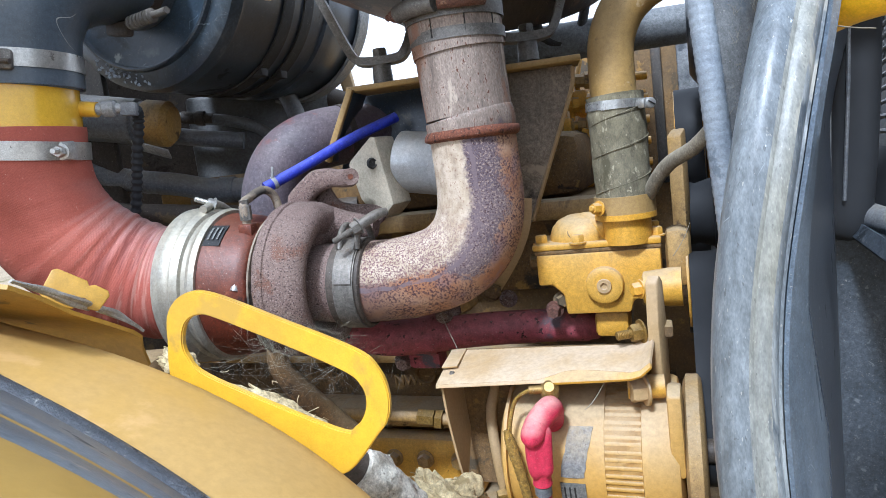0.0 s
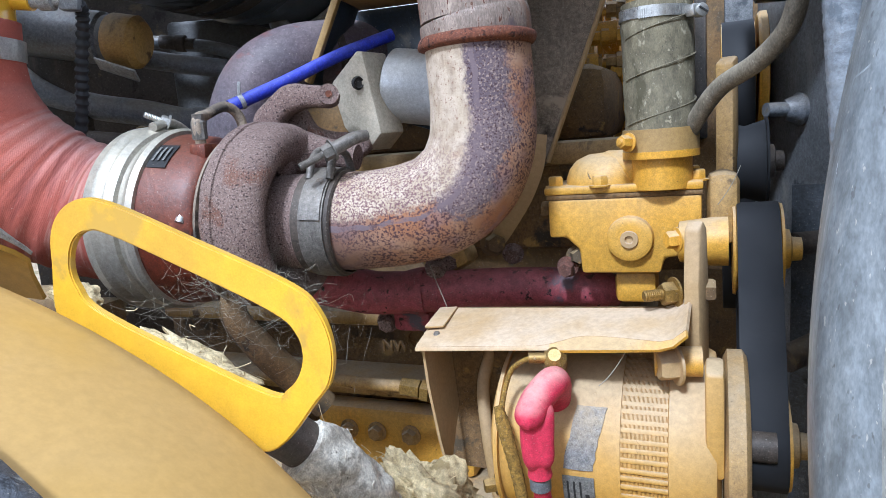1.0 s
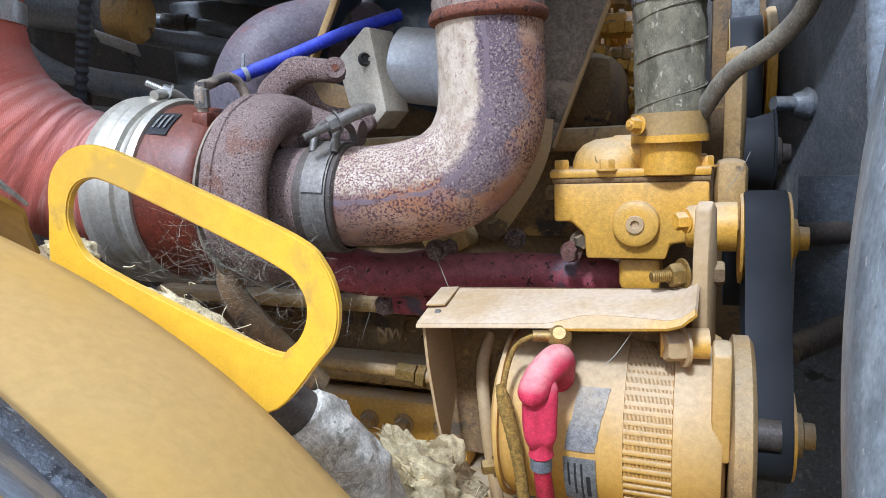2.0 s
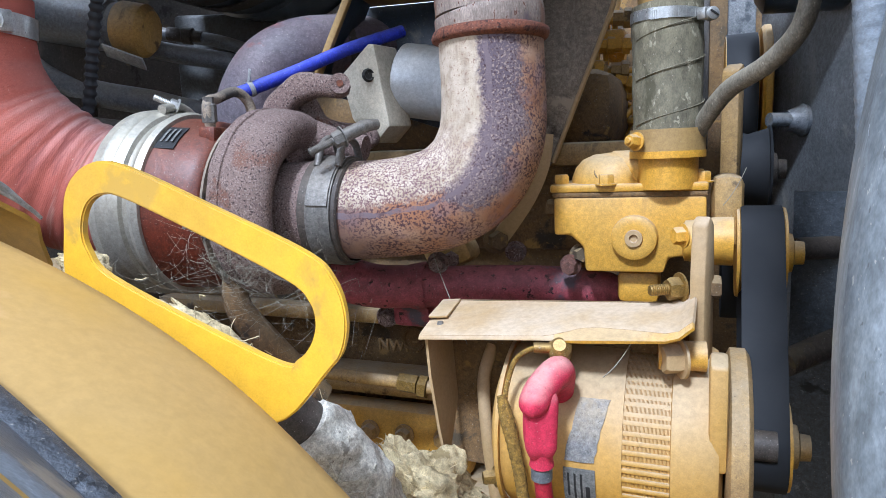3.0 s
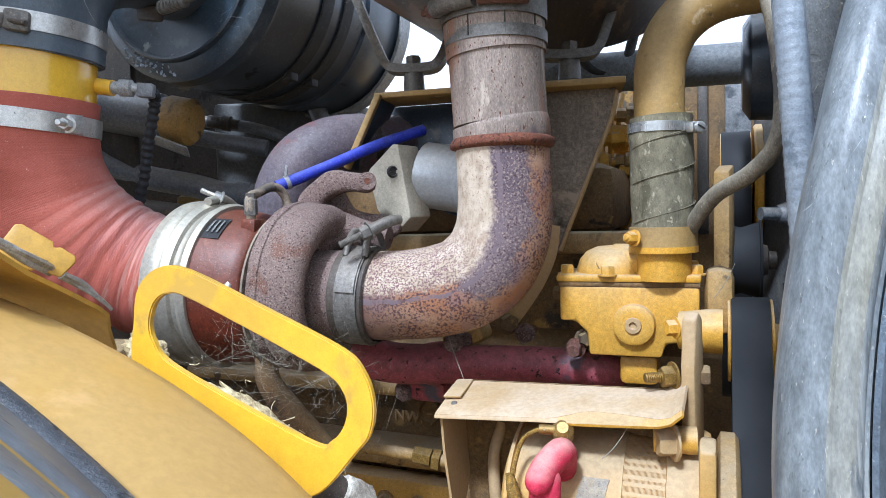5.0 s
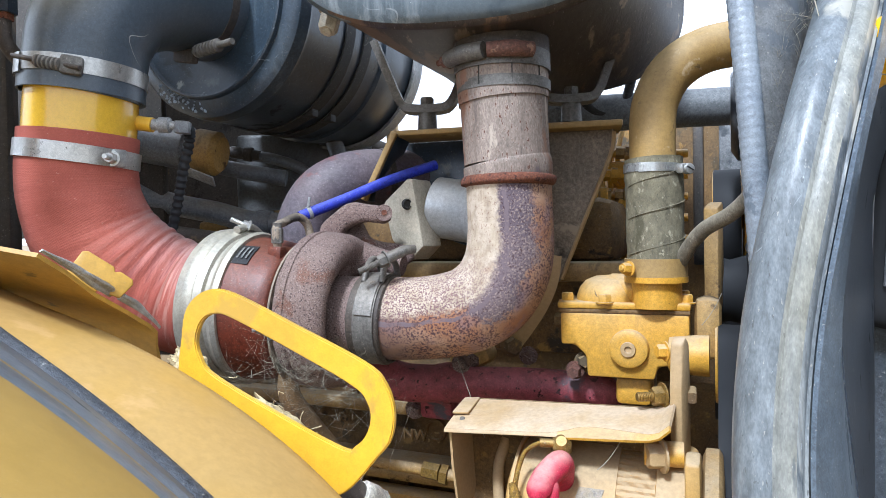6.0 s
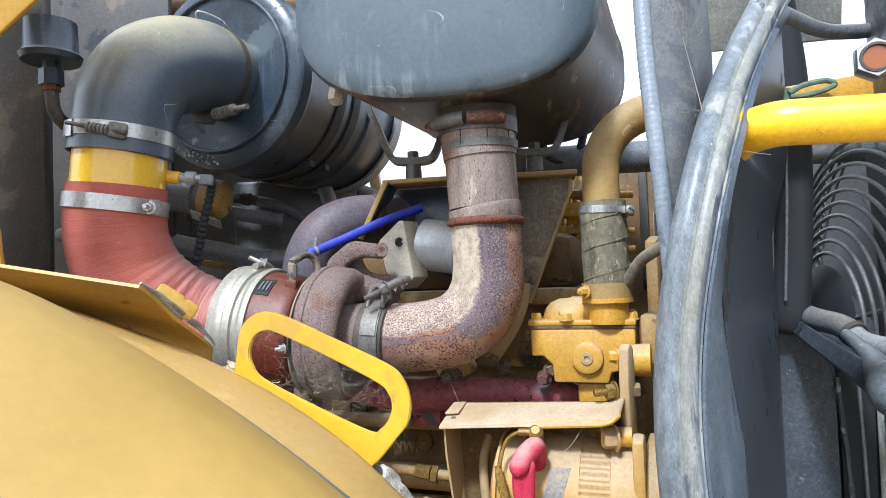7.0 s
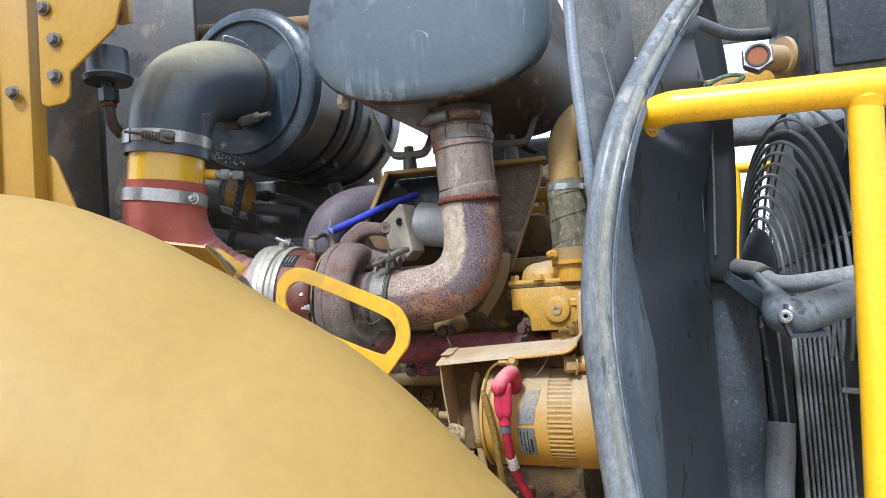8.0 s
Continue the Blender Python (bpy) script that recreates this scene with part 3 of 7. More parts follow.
def prism(outline, th, m, bevel=0.0015, bm=None):
    """A plate of thickness th from an outline in the xz plane of m, th along y."""
    own = bmesh.new()
    a = [own.verts.new((x, -th / 2, z)) for x, z in outline]
    c = [own.verts.new((x, th / 2, z)) for x, z in outline]
    n = len(outline)
    own.faces.new(a)
    own.faces.new(c[::-1])
    for j in range(n):
        own.faces.new((a[j], c[j], c[(j + 1) % n], a[(j + 1) % n]))
    bmesh.ops.recalc_face_normals(own, faces=own.faces)
    if bevel:
        bmesh.ops.bevel(own, geom=own.edges[:], offset=bevel, segments=2, affect="EDGES", profile=0.5)
    bmesh.ops.transform(own, matrix=m, verts=own.verts)
    if bm is None:
        return own
    me = bpy.data.meshes.new("tmp")
    own.to_mesh(me)
    own.free()
    bm.from_mesh(me)
    bpy.data.meshes.remove(me)
    return bm


def smooth_loop(pts, per=6):
    """Closed Catmull-Rom loop through 2D points."""
    n = len(pts)
    out = []
    for i in range(n):
        p0, p1, p2, p3 = (np.array(pts[(i + k) % n], float) for k in (-1, 0, 1, 2))
        for k in range(per):
            t = k / per
            out.append(tuple(0.5 * (2 * p1 + (p2 - p0) * t + (2 * p0 - 5 * p1 + 4 * p2 - p3) * t * t + (3 * p1 - p0 - 3 * p2 + p3) * t ** 3)))
    return out


def hex_bolt(r, h, origin, d, washer=True, stud=0.0, bm=None):
    """A hex head with chamfer, a washer under it and, if asked, a threaded end."""
    bm = bm or bmesh.new()
    hh = 0.0
    if washer:
        lathe([(0, 0), (0, r * 1.35), (r * 0.18, r * 1.35), (r * 0.2, r * 1.2), (r * 0.2, 0)], origin, d, 24, bm)
        hh = r * 0.2
    lathe([(hh, 0), (hh, r), (hh + h * 0.82, r), (hh + h, r * 0.86), (hh + h, 0)], origin, d, 6, bm)
    if stud:
        prof = [(hh + h, r * 0.5)]
        k = max(4, int(stud / 0.002))
        for i in range(k):
            prof += [(hh + h + stud * (i + 0.3) / k, r * 0.5), (hh + h + stud * (i + 0.7) / k, r * 0.43)]
        lathe(prof + [(hh + h + stud, r * 0.4), (hh + h + stud, 0)], origin, d, 16, bm)
    return bm


def sheet(rows, th=0.0, bm=None):
    """A grid of points as a sheet, thickened by th along its normals."""
    bm = bm or bmesh.new()
    g = [[bm.verts.new(p) for p in row] for row in rows]
    for A, B in zip(g, g[1:]):
        for j in range(len(A) - 1):
            bm.faces.new((A[j], A[j + 1], B[j + 1], B[j]))
    if th:
        bmesh.ops.recalc_face_normals(bm, faces=bm.faces)
        bmesh.ops.solidify(bm, geom=bm.faces[:], thickness=th)
    return bm


# ---- setting ----
EX, EY = V(0.951, -0.309, 0), V(0.309, 0.951, 0)   # along and across the machine
gm = bmesh.new()
bmesh.ops.create_grid(gm, x_segments=60, y_segments=60, size=1500)
for v in gm.verts:
    d = v.co.length
    v.co.z = 0.0 if d < 60 else 2.5 * noise.noise(v.co * 0.004) * min(1, (d - 60) / 200)
solid("ground", gm, "ground", "dry pale earth yard reaching the horizon", "ground", "structure")


# ---- yellow side panel in front ----
RIDGE = [(-1.5, 0.30, 1.99), (-0.9, 0.30, 1.99), (-0.62, 0.30, 1.985), (-0.464, 0.302, 1.972), (-0.347, 0.307, 1.947), (-0.236, 0.314, 1.890), (-0.133, 0.322, 1.815), (-0.035, 0.330, 1.725), (0.061, 0.338, 1.628), (0.16, 0.345, 1.52), (0.25, 0.35, 1.40)]
FOLD = [(-1.5, 0.50, 1.96), (-0.9, 0.50, 1.955), (-0.62, 0.50, 1.945), (-0.426, 0.493, 1.900), (-0.341, 0.480, 1.860), (-0.258, 0.463, 1.815), (-0.178, 0.435, 1.773), (-0.098, 0.401, 1.728), (-0.02, 0.385, 1.66), (0.06, 0.38, 1.58), (0.15, 0.38, 1.49)]
BACK = [(-1.5, 0.61, 1.94), (-0.9, 0.61, 1.935), (-0.55, 0.61, 1.915), (-0.385, 0.606, 1.867), (-0.256, 0.597, 1.812), (-0.138, 0.574, 1.743), (-0.037, 0.539, 1.660), (0.05, 0.51, 1.57), (0.14, 0.48, 1.47)]
RS, FS, BS = (np.array(spline(c, 10)) for c in (RIDGE, FOLD, BACK))


def on(curve, x):
    """The place on a smooth edge at x."""
    return V(x, float(np.interp(x, curve[:, 0], curve[:, 1])), float(np.interp(x, curve[:, 0], curve[:, 2])))


XS = [-1.45 + 0.0155 * i for i in range(103)]
hood = thing("side_panel", "large curved yellow sheet metal side panel, dusty behind its rubber strip", "panel", (-0.4, 0.3, 1.4))
outer_rows, inner_rows = [], []
for x in XS:
    r, f, k = on(RS, x), on(FS, x), on(BS, x)
    w = float(np.interp(x, (-0.20, -0.17, -0.135, -0.095, -0.05, -0.02, 0.02, 0.06, 0.2), (0.0, 0.05, 0.4, 0.72, 0.97, 1.0, 0.9, 0.78, 0.7)))   # the crown stands fuller towards the lower end
    outer_rows.append([V(x, -0.03, r.z - 0.55), V(x, -0.015, r.z - 0.32), V(x, 0.02, r.z - 0.16), V(x, 0.08, r.z - 0.07 + 0.022 * w), V(x, 0.15, r.z - 0.024 + 0.032 * w), V(x, 0.195, r.z - 0.006 + 0.032 * w), V(x, 0.236, r.z + 0.004 + 0.029 * w), V(x, 0.275, r.z - 0.001 + 0.018 * w), r + V(0, 0, -0.009), r.lerp(f, 0.25) + V(0, 0, -0.004), r.lerp(f, 0.6) + V(0, 0, 0.001), r.lerp(f, 0.98)])
    inner_rows.append([f + V(0, 0.002, -0.005), f.lerp(k, 0.3) + V(0, 0, 0.001), f.lerp(k, 0.65) + V(0, 0, 0.003), f.lerp(k, 0.93), k, k + V(0, 0.006, -0.008), k + V(0, 0.006, -0.05)])
part("outer_skin", sheet(outer_rows, 0.003), "yellow_panel", hood, "smooth yellow painted outer skin", angle=75)
part("inner_skin", sheet(inner_rows, 0.003), "yellow_dusty", hood, "yellow inner skin under pale dust", angle=60)
trim_pts = [on(FS, x) for x in XS[8:90:4]]
part("rubber_strip", sweep([(-0.008, -0.004), (0.014, -0.004), (0.015, 0.005), (0.010, 0.010), (0.004, 0.011), (-0.002, 0.010), (-0.008, 0.005)], trim_pts, V(0, -0.1, 1), 4), "trim", hood, "worn black embossed rubber bead")
marks = bmesh.new()
rnd = random.Random(8)
bead = [Vector(p) for p in spline(trim_pts, 12)]
for p, q in zip(bead[60:150:2], bead[61:151:2]):
    if rnd.random() < 0.8:
        d = (q - p).normalized()
        box((rnd.uniform(0.004, 0.009), rnd.uniform(0.0025, 0.0045), 0.002), Matrix.Translation(p + V(0, -0.001 + rnd.uniform(-0.003, 0.003), 0.0105)) @ Vector((1, 0, 0)).rotation_difference(d).to_matrix().to_4x4(), 0.0006, marks, 1)
tagged(part("raised_marks", marks, "seal", hood), "worn raised marks that cannot be read", kind="stuff")
# the bead's wide flat lip, with a groove along it
lip_rows = []
for x in XS[8:90]:
    f, r = on(FS, x), on(RS, x) + V(0, 0, -0.011)
    lip_rows.append([f.lerp(r, u) + V(0, 0, h) for u, h in ((0.05, 0.004), (0.09, 0.0065), (0.24, 0.0075), (0.30, 0.0095), (0.36, 0.0070), (0.41, 0.0045), (0.46, 0.0068), (0.62, 0.0068), (0.68, 0.0035))])
part("strip_lip", sheet(lip_rows, 0.002), "strip_grey", hood, "blue-grey rubber lip, dusty along its groove", angle=80)


def handle_xyz(x, z):
    return (x, 0.585 + (-0.055 - x) * 0.21, z)


def ring_plate(outer, inner, th, place):
    """A plate with one hole; outer and inner loops share their count."""
    bm = bmesh.new()
    n = len(outer)
    L = []
    for loop in (outer, inner):
        for s in (-th / 2, th / 2):
            L.append([bm.verts.new(Vector(place(x, z)) + V(-0.2, -0.98, 0) * s) for x, z in loop])
    of, ob_, jf, jb = L
    for j in range(n):
        k = (j + 1) % n
        bm.faces.new((of[j], of[k], jf[k], jf[j]))
        bm.faces.new((ob_[k], ob_[j], jb[j], jb[k]))
        bm.faces.new((of[k], of[j], ob_[j], ob_[k]))
        bm.faces.new((jf[j], jf[k], jb[k], jb[j]))
    return bm


h_out = smooth_loop([(-0.272, 1.790), (-0.271, 1.840), (-0.264, 1.868), (-0.243, 1.884), (-0.214, 1.882), (-0.146, 1.852), (-0.080, 1.821), (-0.062, 1.803), (-0.055, 1.780), (-0.058, 1.757), (-0.070, 1.740), (-0.112, 1.700), (-0.165, 1.722), (-0.222, 1.755)], 6)
h_in = smooth_loop([(-0.2515, 1.821), (-0.2545, 1.838), (-0.2475, 1.855), (-0.234, 1.862), (-0.214, 1.858), (-0.148, 1.828), (-0.094, 1.801), (-0.080, 1.787), (-0.077, 1.772), (-0.082, 1.757), (-0.092, 1.747), (-0.105, 1.744), (-0.165, 1.769), (-0.236, 1.803)], 6)
handle = ring_plate(h_out, h_in, 0.007, handle_xyz)
bmesh.ops.recalc_face_normals(handle, faces=handle.faces)
bmesh.ops.bevel(handle, geom=[e for e in handle.edges if e.calc_face_angle(0) > 1.0], offset=0.0012, segments=2, affect="EDGES")
part("grab_handle", handle, "yellow", hood, "bright yellow flat steel loop handle")

# torn flap of sheet metal behind the panel
flap_rows = []
rnd = random.Random(5)
for i in range(29):
    u = i / 28
    x, z = -1.05 + 0.713 * u, 2.055 - 0.131 * u
    rag = rnd.uniform(-0.006, 0.006) if i == 28 else 0.0
    flap_rows.append([(x, 0.523, z), (x + 0.004 + rag, 0.550, z - 0.016), (x + 0.009 - rag, 0.585, z - 0.038), (x + 0.014 + rag, 0.620, z - 0.058), (x + 0.020, 0.652, z - 0.076), (x + 0.021, 0.664, z - 0.085), (x + 0.014, 0.675, z - 0.100), (x + 0.012, 0.686, z - 0.122)])
part("torn_flap", sheet(flap_rows, 0.004), "yellow_dull", hood, "bent dull yellow sheet flap with a torn edge", angle=35)
rag = bmesh.new()
for pts, r in (([(-0.340, 0.530, 1.926), (-0.334, 0.560, 1.910), (-0.331, 0.590, 1.894), (-0.332, 0.612, 1.884)], [0.002, 0.0035, 0.0055, 0.005]),
               ([(-0.327, 0.618, 1.880), (-0.322, 0.634, 1.870), (-0.316, 0.652, 1.854), (-0.314, 0.664, 1.843)], [0.004, 0.004, 0.002, 0.0015])):
    tube(pts, r, 14, 8, rag, wobble=0.5, up=V(-0.4, -0.6, 0.7), prof=lambda a, q: 0.45 + 0.55 * abs(math.sin(a)))
part("torn_edge", rag, "foil", hood, "crumpled pale grey peeled sealant")
part("edge_bracket", prism([(-0.027, -0.012), (-0.027, 0.012), (-0.023, 0.015), (0.004, 0.014), (0.007, 0.010), (0.011, 0.013), (0.024, 0.012), (0.027, 0.008), (0.024, -0.009), (0.012, -0.011), (0.009, -0.006), (0.003, -0.015), (-0.014, -0.018)], 0.004, at((-0.338, 0.606, 1.899), 28, -14, 34), 0.001), "yellow_dull", hood, "small chipped yellow bracket")
for dx, dz, q in ((-0.006, 0.001, 0.0032), (0.007, -0.004, 0.0038)):
    part("rust_mark", lathe([(0.0, 0), (0.0, q), (-0.003, q)], V(-0.338 + dx, 0.602, 1.899 + dz - dx * 0.6), V(0.45, -0.85, 0.1), 9), "rust", hood)


# ---- exhaust ----
AX = V(-0.97, 0.22, 0.055).normalized()
A0 = V(-0.135, 0.950, 1.816)


def along(h, out=0.0, deg=0.0):
    """A point on the turbo's axis at h, moved out at an angle (0 up, 90 towards the front)."""
    u = (V(0, 0, 1) - AX * AX.z).normalized()
    f = AX.cross(u)
    f = f if f.y < 0 else -f
    return A0 + AX * h + u * (out * math.cos(radians(deg))) + f * (out * math.sin(radians(deg)))


exh = thing("exhaust_elbow", "heavy exhaust elbow with scaled, heat-blued and pale flaking steel", "exhaust pipe", (0.03, 0.93, 1.76))
part("elbow", tube([A0 + V(0.004, 0, 0), (-0.088, 0.942, 1.817), (-0.045, 0.938, 1.821), (-0.005, 0.935, 1.832), (0.027, 0.933, 1.857), (0.045, 0.932, 1.895), (0.049, 0.931, 1.94), (0.048, 0.931, 1.985), (0.0475, 0.931, 2.004)],
                   [0.059, 0.0585, 0.059, 0.0605, 0.0615, 0.061, 0.0595, 0.059, 0.059], 64, 8, wobble=0.008, uv=True), "exhaust", exh, "scaled elbow, pale on top and violet below")
part("weld_ring", tube([(0.0475, 0.931, 2.000), (0.0475, 0.931, 2.003), (0.0474, 0.931, 2.0075), (0.0473, 0.931, 2.012), (0.0473, 0.931, 2.015)], [0.0600, 0.0652, 0.0665, 0.0648, 0.0600], 48, 4, wobble=0.03), "rust", exh, "thick rusted weld bead")
part("collar", tube([(0.0473, 0.931, 2.010), (0.047, 0.931, 2.02), (0.0465, 0.931, 2.03), (0.046, 0.931, 2.034)], [0.0605, 0.0615, 0.0612, 0.0595], 48, 3), "stack", exh)
part("riser", tube([(0.046, 0.931, 2.032), (0.044, 0.931, 2.07), (0.0425, 0.931, 2.11), (0.041, 0.931, 2.15), (0.040, 0.931, 2.21)], [0.0595, 0.0595, 0.060, 0.061, 0.062], 48, 4), "stack", exh, "pale heat-stained vertical pipe")
part("slotted_sleeve", tube([(0.0425, 0.931, 2.115), (0.0405, 0.931, 2.15), (0.040, 0.931, 2.205)], [0.0625, 0.0635, 0.064], 48, 3), "stack", exh, "slotted sleeve")
cl = V(0.0405, 0.931, 2.166)
mcl = part("sleeve_clamp", band(cl, V(0, 0, 1), 0.0645, 0.024, 0.002), "clamp", exh, "grimy band clamp")
part("clamp_barrel", tube([cl + V(-0.070, -0.032, 0.004), cl + V(-0.050, -0.056, 0.004), cl + V(-0.022, -0.070, 0.004)], [0.0115, 0.0115, 0.0110], 18, 4), "clamp", mcl, "grey bolt barrel")
part("clamp_loop", tube([cl + V(-0.018, -0.071, 0.004), cl + V(0.012, -0.073, 0.004), cl + V(0.040, -0.062, 0.004)], [0.0095, 0.0105, 0.0095], 16, 4), "rust_dull", mcl, "rusty strap loop")
part("clamp_nut", hex_bolt(0.0085, 0.012, cl + V(-0.070, -0.030, 0.004), V(-0.72, 0.66, 0), True, 0.010), "rust_dull", mcl)
part("lower_band", band(V(0.0425, 0.931, 2.134), V(0, 0, 1), 0.0628, 0.014, 0.0016), "clamp", exh)
for a in (-118, -78, -40):
    q = V(0.0405 + 0.0632 * math.cos(radians(a)), 0.931 + 0.0632 * math.sin(radians(a)), 2.145)
    part("slit", box((0.0014, 0.0030, 0.030), at(q, a + 90), 0.0005), "soot", exh)

# v-band between turbine and elbow
vb = thing("exhaust_clamp", "grey steel v-band clamp with a threaded bolt on the exhaust elbow", "clamp", tuple(along(0, -0.06)))
part("strap", band(along(0.004), AX, 0.0605, 0.030, 0.0055, 56), "clamp", vb)
part("inner_groove", lathe([(-0.022, 0.0605), (-0.020, 0.0635), (0.026, 0.0635), (0.028, 0.0605)], along(0.004), AX, 48), "sooty", vb)
for dh in (-0.010, 0.016):
    part("trunnion", tube([along(dh, 0.064, -22), along(dh, 0.080, -8), along(dh, 0.086, 6), along(dh, 0.080, 20), along(dh, 0.066, 34)], 0.0045, 10, 6), "clamp", vb)
part("bolt_barrel", tube([(-0.121, 0.903, 1.903), (-0.098, 0.915, 1.914), (-0.085, 0.925, 1.916)], [0.0078, 0.0074, 0.006], 16, 3), "clamp", vb)
part("threaded_end", hex_bolt(0.0092, 0.011, (-0.120, 0.902, 1.9035), V(-0.80, -0.42, -0.38), True, 0.030), "clamp", vb)
part("strap_end", sheet([[along(h, 0.0685, d) for d in (14, 30, 48, 66, 80)] for h in (-0.009, 0.017)], 0.002), "clamp", vb)

# turbocharger
tb = thing("turbocharger", "rusty turbocharger with brown compressor and pitted turbine casting", "turbocharger", tuple(along(0.12, -0.1)))
part("turbine_outlet", lathe([(-0.006, 0.0585), (0.02, 0.0590), (0.045, 0.0585), (0.062, 0.0575), (0.080, 0.056)], A0, AX, 56), "turbine", tb)
vm = bmesh.new()
PROF = [(0.084, 0.055), (0.080, 0.060), (0.072, 0.064), (0.061, 0.071), (0.052, 0.079), (0.0475, 0.088), (0.047, 0.096), (0.050, 0.104), (0.057, 0.110), (0.067, 0.1135), (0.080, 0.1150), (0.0955, 0.1150), (0.0965, 0.1130), (0.0995, 0.1130), (0.1005, 0.1150), (0.110, 0.1145), (0.117, 0.111), (0.121, 0.103), (0.122, 0.06)]
rings = []
for i in range(84):
    a = 360 * i / 84
    grow = 1.0 + 0.05 * math.cos(radians(a + 25))
    ring = []
    for h, r in PROF:
        p = along(h, r * (1 + (grow - 1) * max(0.0, r - 0.06) / 0.045), a)
        ring.append(vm.verts.new(p + (p - along(h)).normalized() * (0.0016 * noise.noise(p * 45) + 0.0009 * noise.noise(p * 120))))
    rings.append(ring)
for i in range(84):
    A, B = rings[i], rings[(i + 1) % 84]
    for j in range(len(PROF) - 1):
        vm.faces.new((A[j], A[j + 1], B[j + 1], B[j]))
part("volute", vm, "turbine", tb, "brown pitted scroll casting with a parting line", angle=50)
part("inlet_arm", prism([(-0.240, 1.925), (-0.238, 1.948), (-0.233, 1.957), (-0.197, 1.985), (-0.180, 1.987), (-0.163, 1.983), (-0.141, 1.980), (-0.132, 1.974), (-0.131, 1.964), (-0.137, 1.955), (-0.150, 1.954), (-0.168, 1.958), (-0.188, 1.953), (-0.203, 1.944), (-0.207, 1.920)], 0.042, at((0, 1.000, 0), 0), 0.007), "turbine", tb, angle=50)
part("inlet_web", prism([(-0.209, 1.952), (-0.186, 1.962), (-0.172, 1.932), (-0.150, 1.925), (-0.120, 1.922), (-0.104, 1.914), (-0.100, 1.898), (-0.120, 1.885), (-0.187, 1.895), (-0.212, 1.915)], 0.030, at((0, 1.035, 0), 0), 0.007), "turbine", tb, angle=50)
part("inlet_foot", tube([(-0.225, 0.985, 1.895), (-0.196, 1.000, 1.903), (-0.160, 1.000, 1.898), (-0.112, 0.990, 1.890)], [0.042, 0.032, 0.022, 0.016], 24, 8, wobble=0.06), "turbine", tb)
part("flange_eye", lathe([(0.004, 0.0), (0.004, 0.003), (0.010, 0.004), (0.011, 0.0125), (-0.020, 0.0130), (-0.020, 0)], (-0.1400, 0.988, 1.9685), V(0.25, -0.95, 0.1), 20), "turbine", tb)
part("bolt_hole", lathe([(0.0115, 0.0), (0.0115, 0.0042)], (-0.1400, 0.988, 1.9685), V(0.25, -0.95, 0.1), 16), "rust", tb)
part("bearing_housing", lathe([(0.115, 0.075), (0.118, 0.085), (0.136, 0.085), (0.142, 0.08)], A0, AX, 40), "sooty", tb)
comp = part("compressor_housing", lathe([(0.134, 0.06), (0.135, 0.092), (0.139, 0.098), (0.150, 0.102), (0.170, 0.1055), (0.212, 0.110), (0.216, 0.106)], A0, AX, 64), "compressor", tb, "reddish brown compressor cover")
lab = sheet([[along(0.178 + 0.028 * i, 0.1095 - 0.001 * (1 - i), 27 + 21 * j / 3) for j in range(4)] for i in (0, 1)], 0.0008)
plate = part("data_plate", lab, "ink", comp, "small dark data plate")
for row in range(3):
    part("marking", sheet([[along(0.182 + 0.0075 * row + 0.003 * i, 0.1110, 31 + 12 * j / 2) for j in range(3)] for i in (0, 1)], 0.0003), "label", comp)
part("v_band", lathe([(h - 0.021, r - 0.002) for h, r in ((0.226, 0.108), (0.226, 0.116), (0.233, 0.119), (0.240, 0.116), (0.242, 0.112), (0.250, 0.112), (0.252, 0.117), (0.262, 0.121), (0.266, 0.117), (0.274, 0.117), (0.280, 0.122), (0.292, 0.121), (0.294, 0.08))], A0, AX, 72), "alu", tb, "bright stepped aluminium band")
part("v_band_bolt", hex_bolt(0.008, 0.009, along(0.236, 0.124, -2), V(-0.6, -0.5, 0.35), True, 0.020), "zinc", tb)
part("band_stud", hex_bolt(0.0065, 0.008, (-0.440, 0.962, 1.884), V(-0.85, -0.45, -0.25), True, 0.026), "clamp", tb, "weathered threaded band stud")
part("v_band_tang", tube([along(0.241, 0.119, -30), along(0.241, 0.125, -8), along(0.236, 0.122, 12)], 0.006, 10, 4), "alu", tb)
part("oil_boss", box((0.022, 0.024, 0.022), at(along(0.150, 0.098, 27), -13, 0, 4), 0.003), "compressor", tb, "rust brown square boss")
part("oil_fitting", lathe([(0, 0), (0, 0.0062), (0.010, 0.0062), (0.011, 0.0088), (0.031, 0.0088), (0.033, 0.0066), (0.040, 0.0068), (0.040, 0)], along(0.150, 0.104, 27), V(0.05, -0.1, 1), 6), "clamp", tb, "steel hex union")
part("oil_line", tube([along(0.150, 0.108, 26), along(0.150, 0.135, 22), (-0.288, 0.965, 1.957), (-0.272, 0.985, 1.966), (-0.262, 1.0, 1.955), (-0.258, 1.005, 1.93)], 0.0064, 14, 6), "gusset", tb, "bent grimy oil line")
part("gasket_ring", lathe([(0.1225, 0.09), (0.1225, 0.1085), (0.1255, 0.1085), (0.1255, 0.09)], A0, AX, 56), "gusset", tb, "pale gasket edge behind the scroll")
part("gasket_bolt", hex_bolt(0.0065, 0.008, along(0.130, 0.108, 96), V(-0.75, -0.62, 0), True, 0.006), "zinc", tb, "bright bolt head")
part("oil_elbow", lathe([(0, 0), (0, 0.010), (0.016, 0.010), (0.016, 0)], along(0.146, 0.070, 30), V(0.05, -0.1, 1), 6), "compressor", tb)
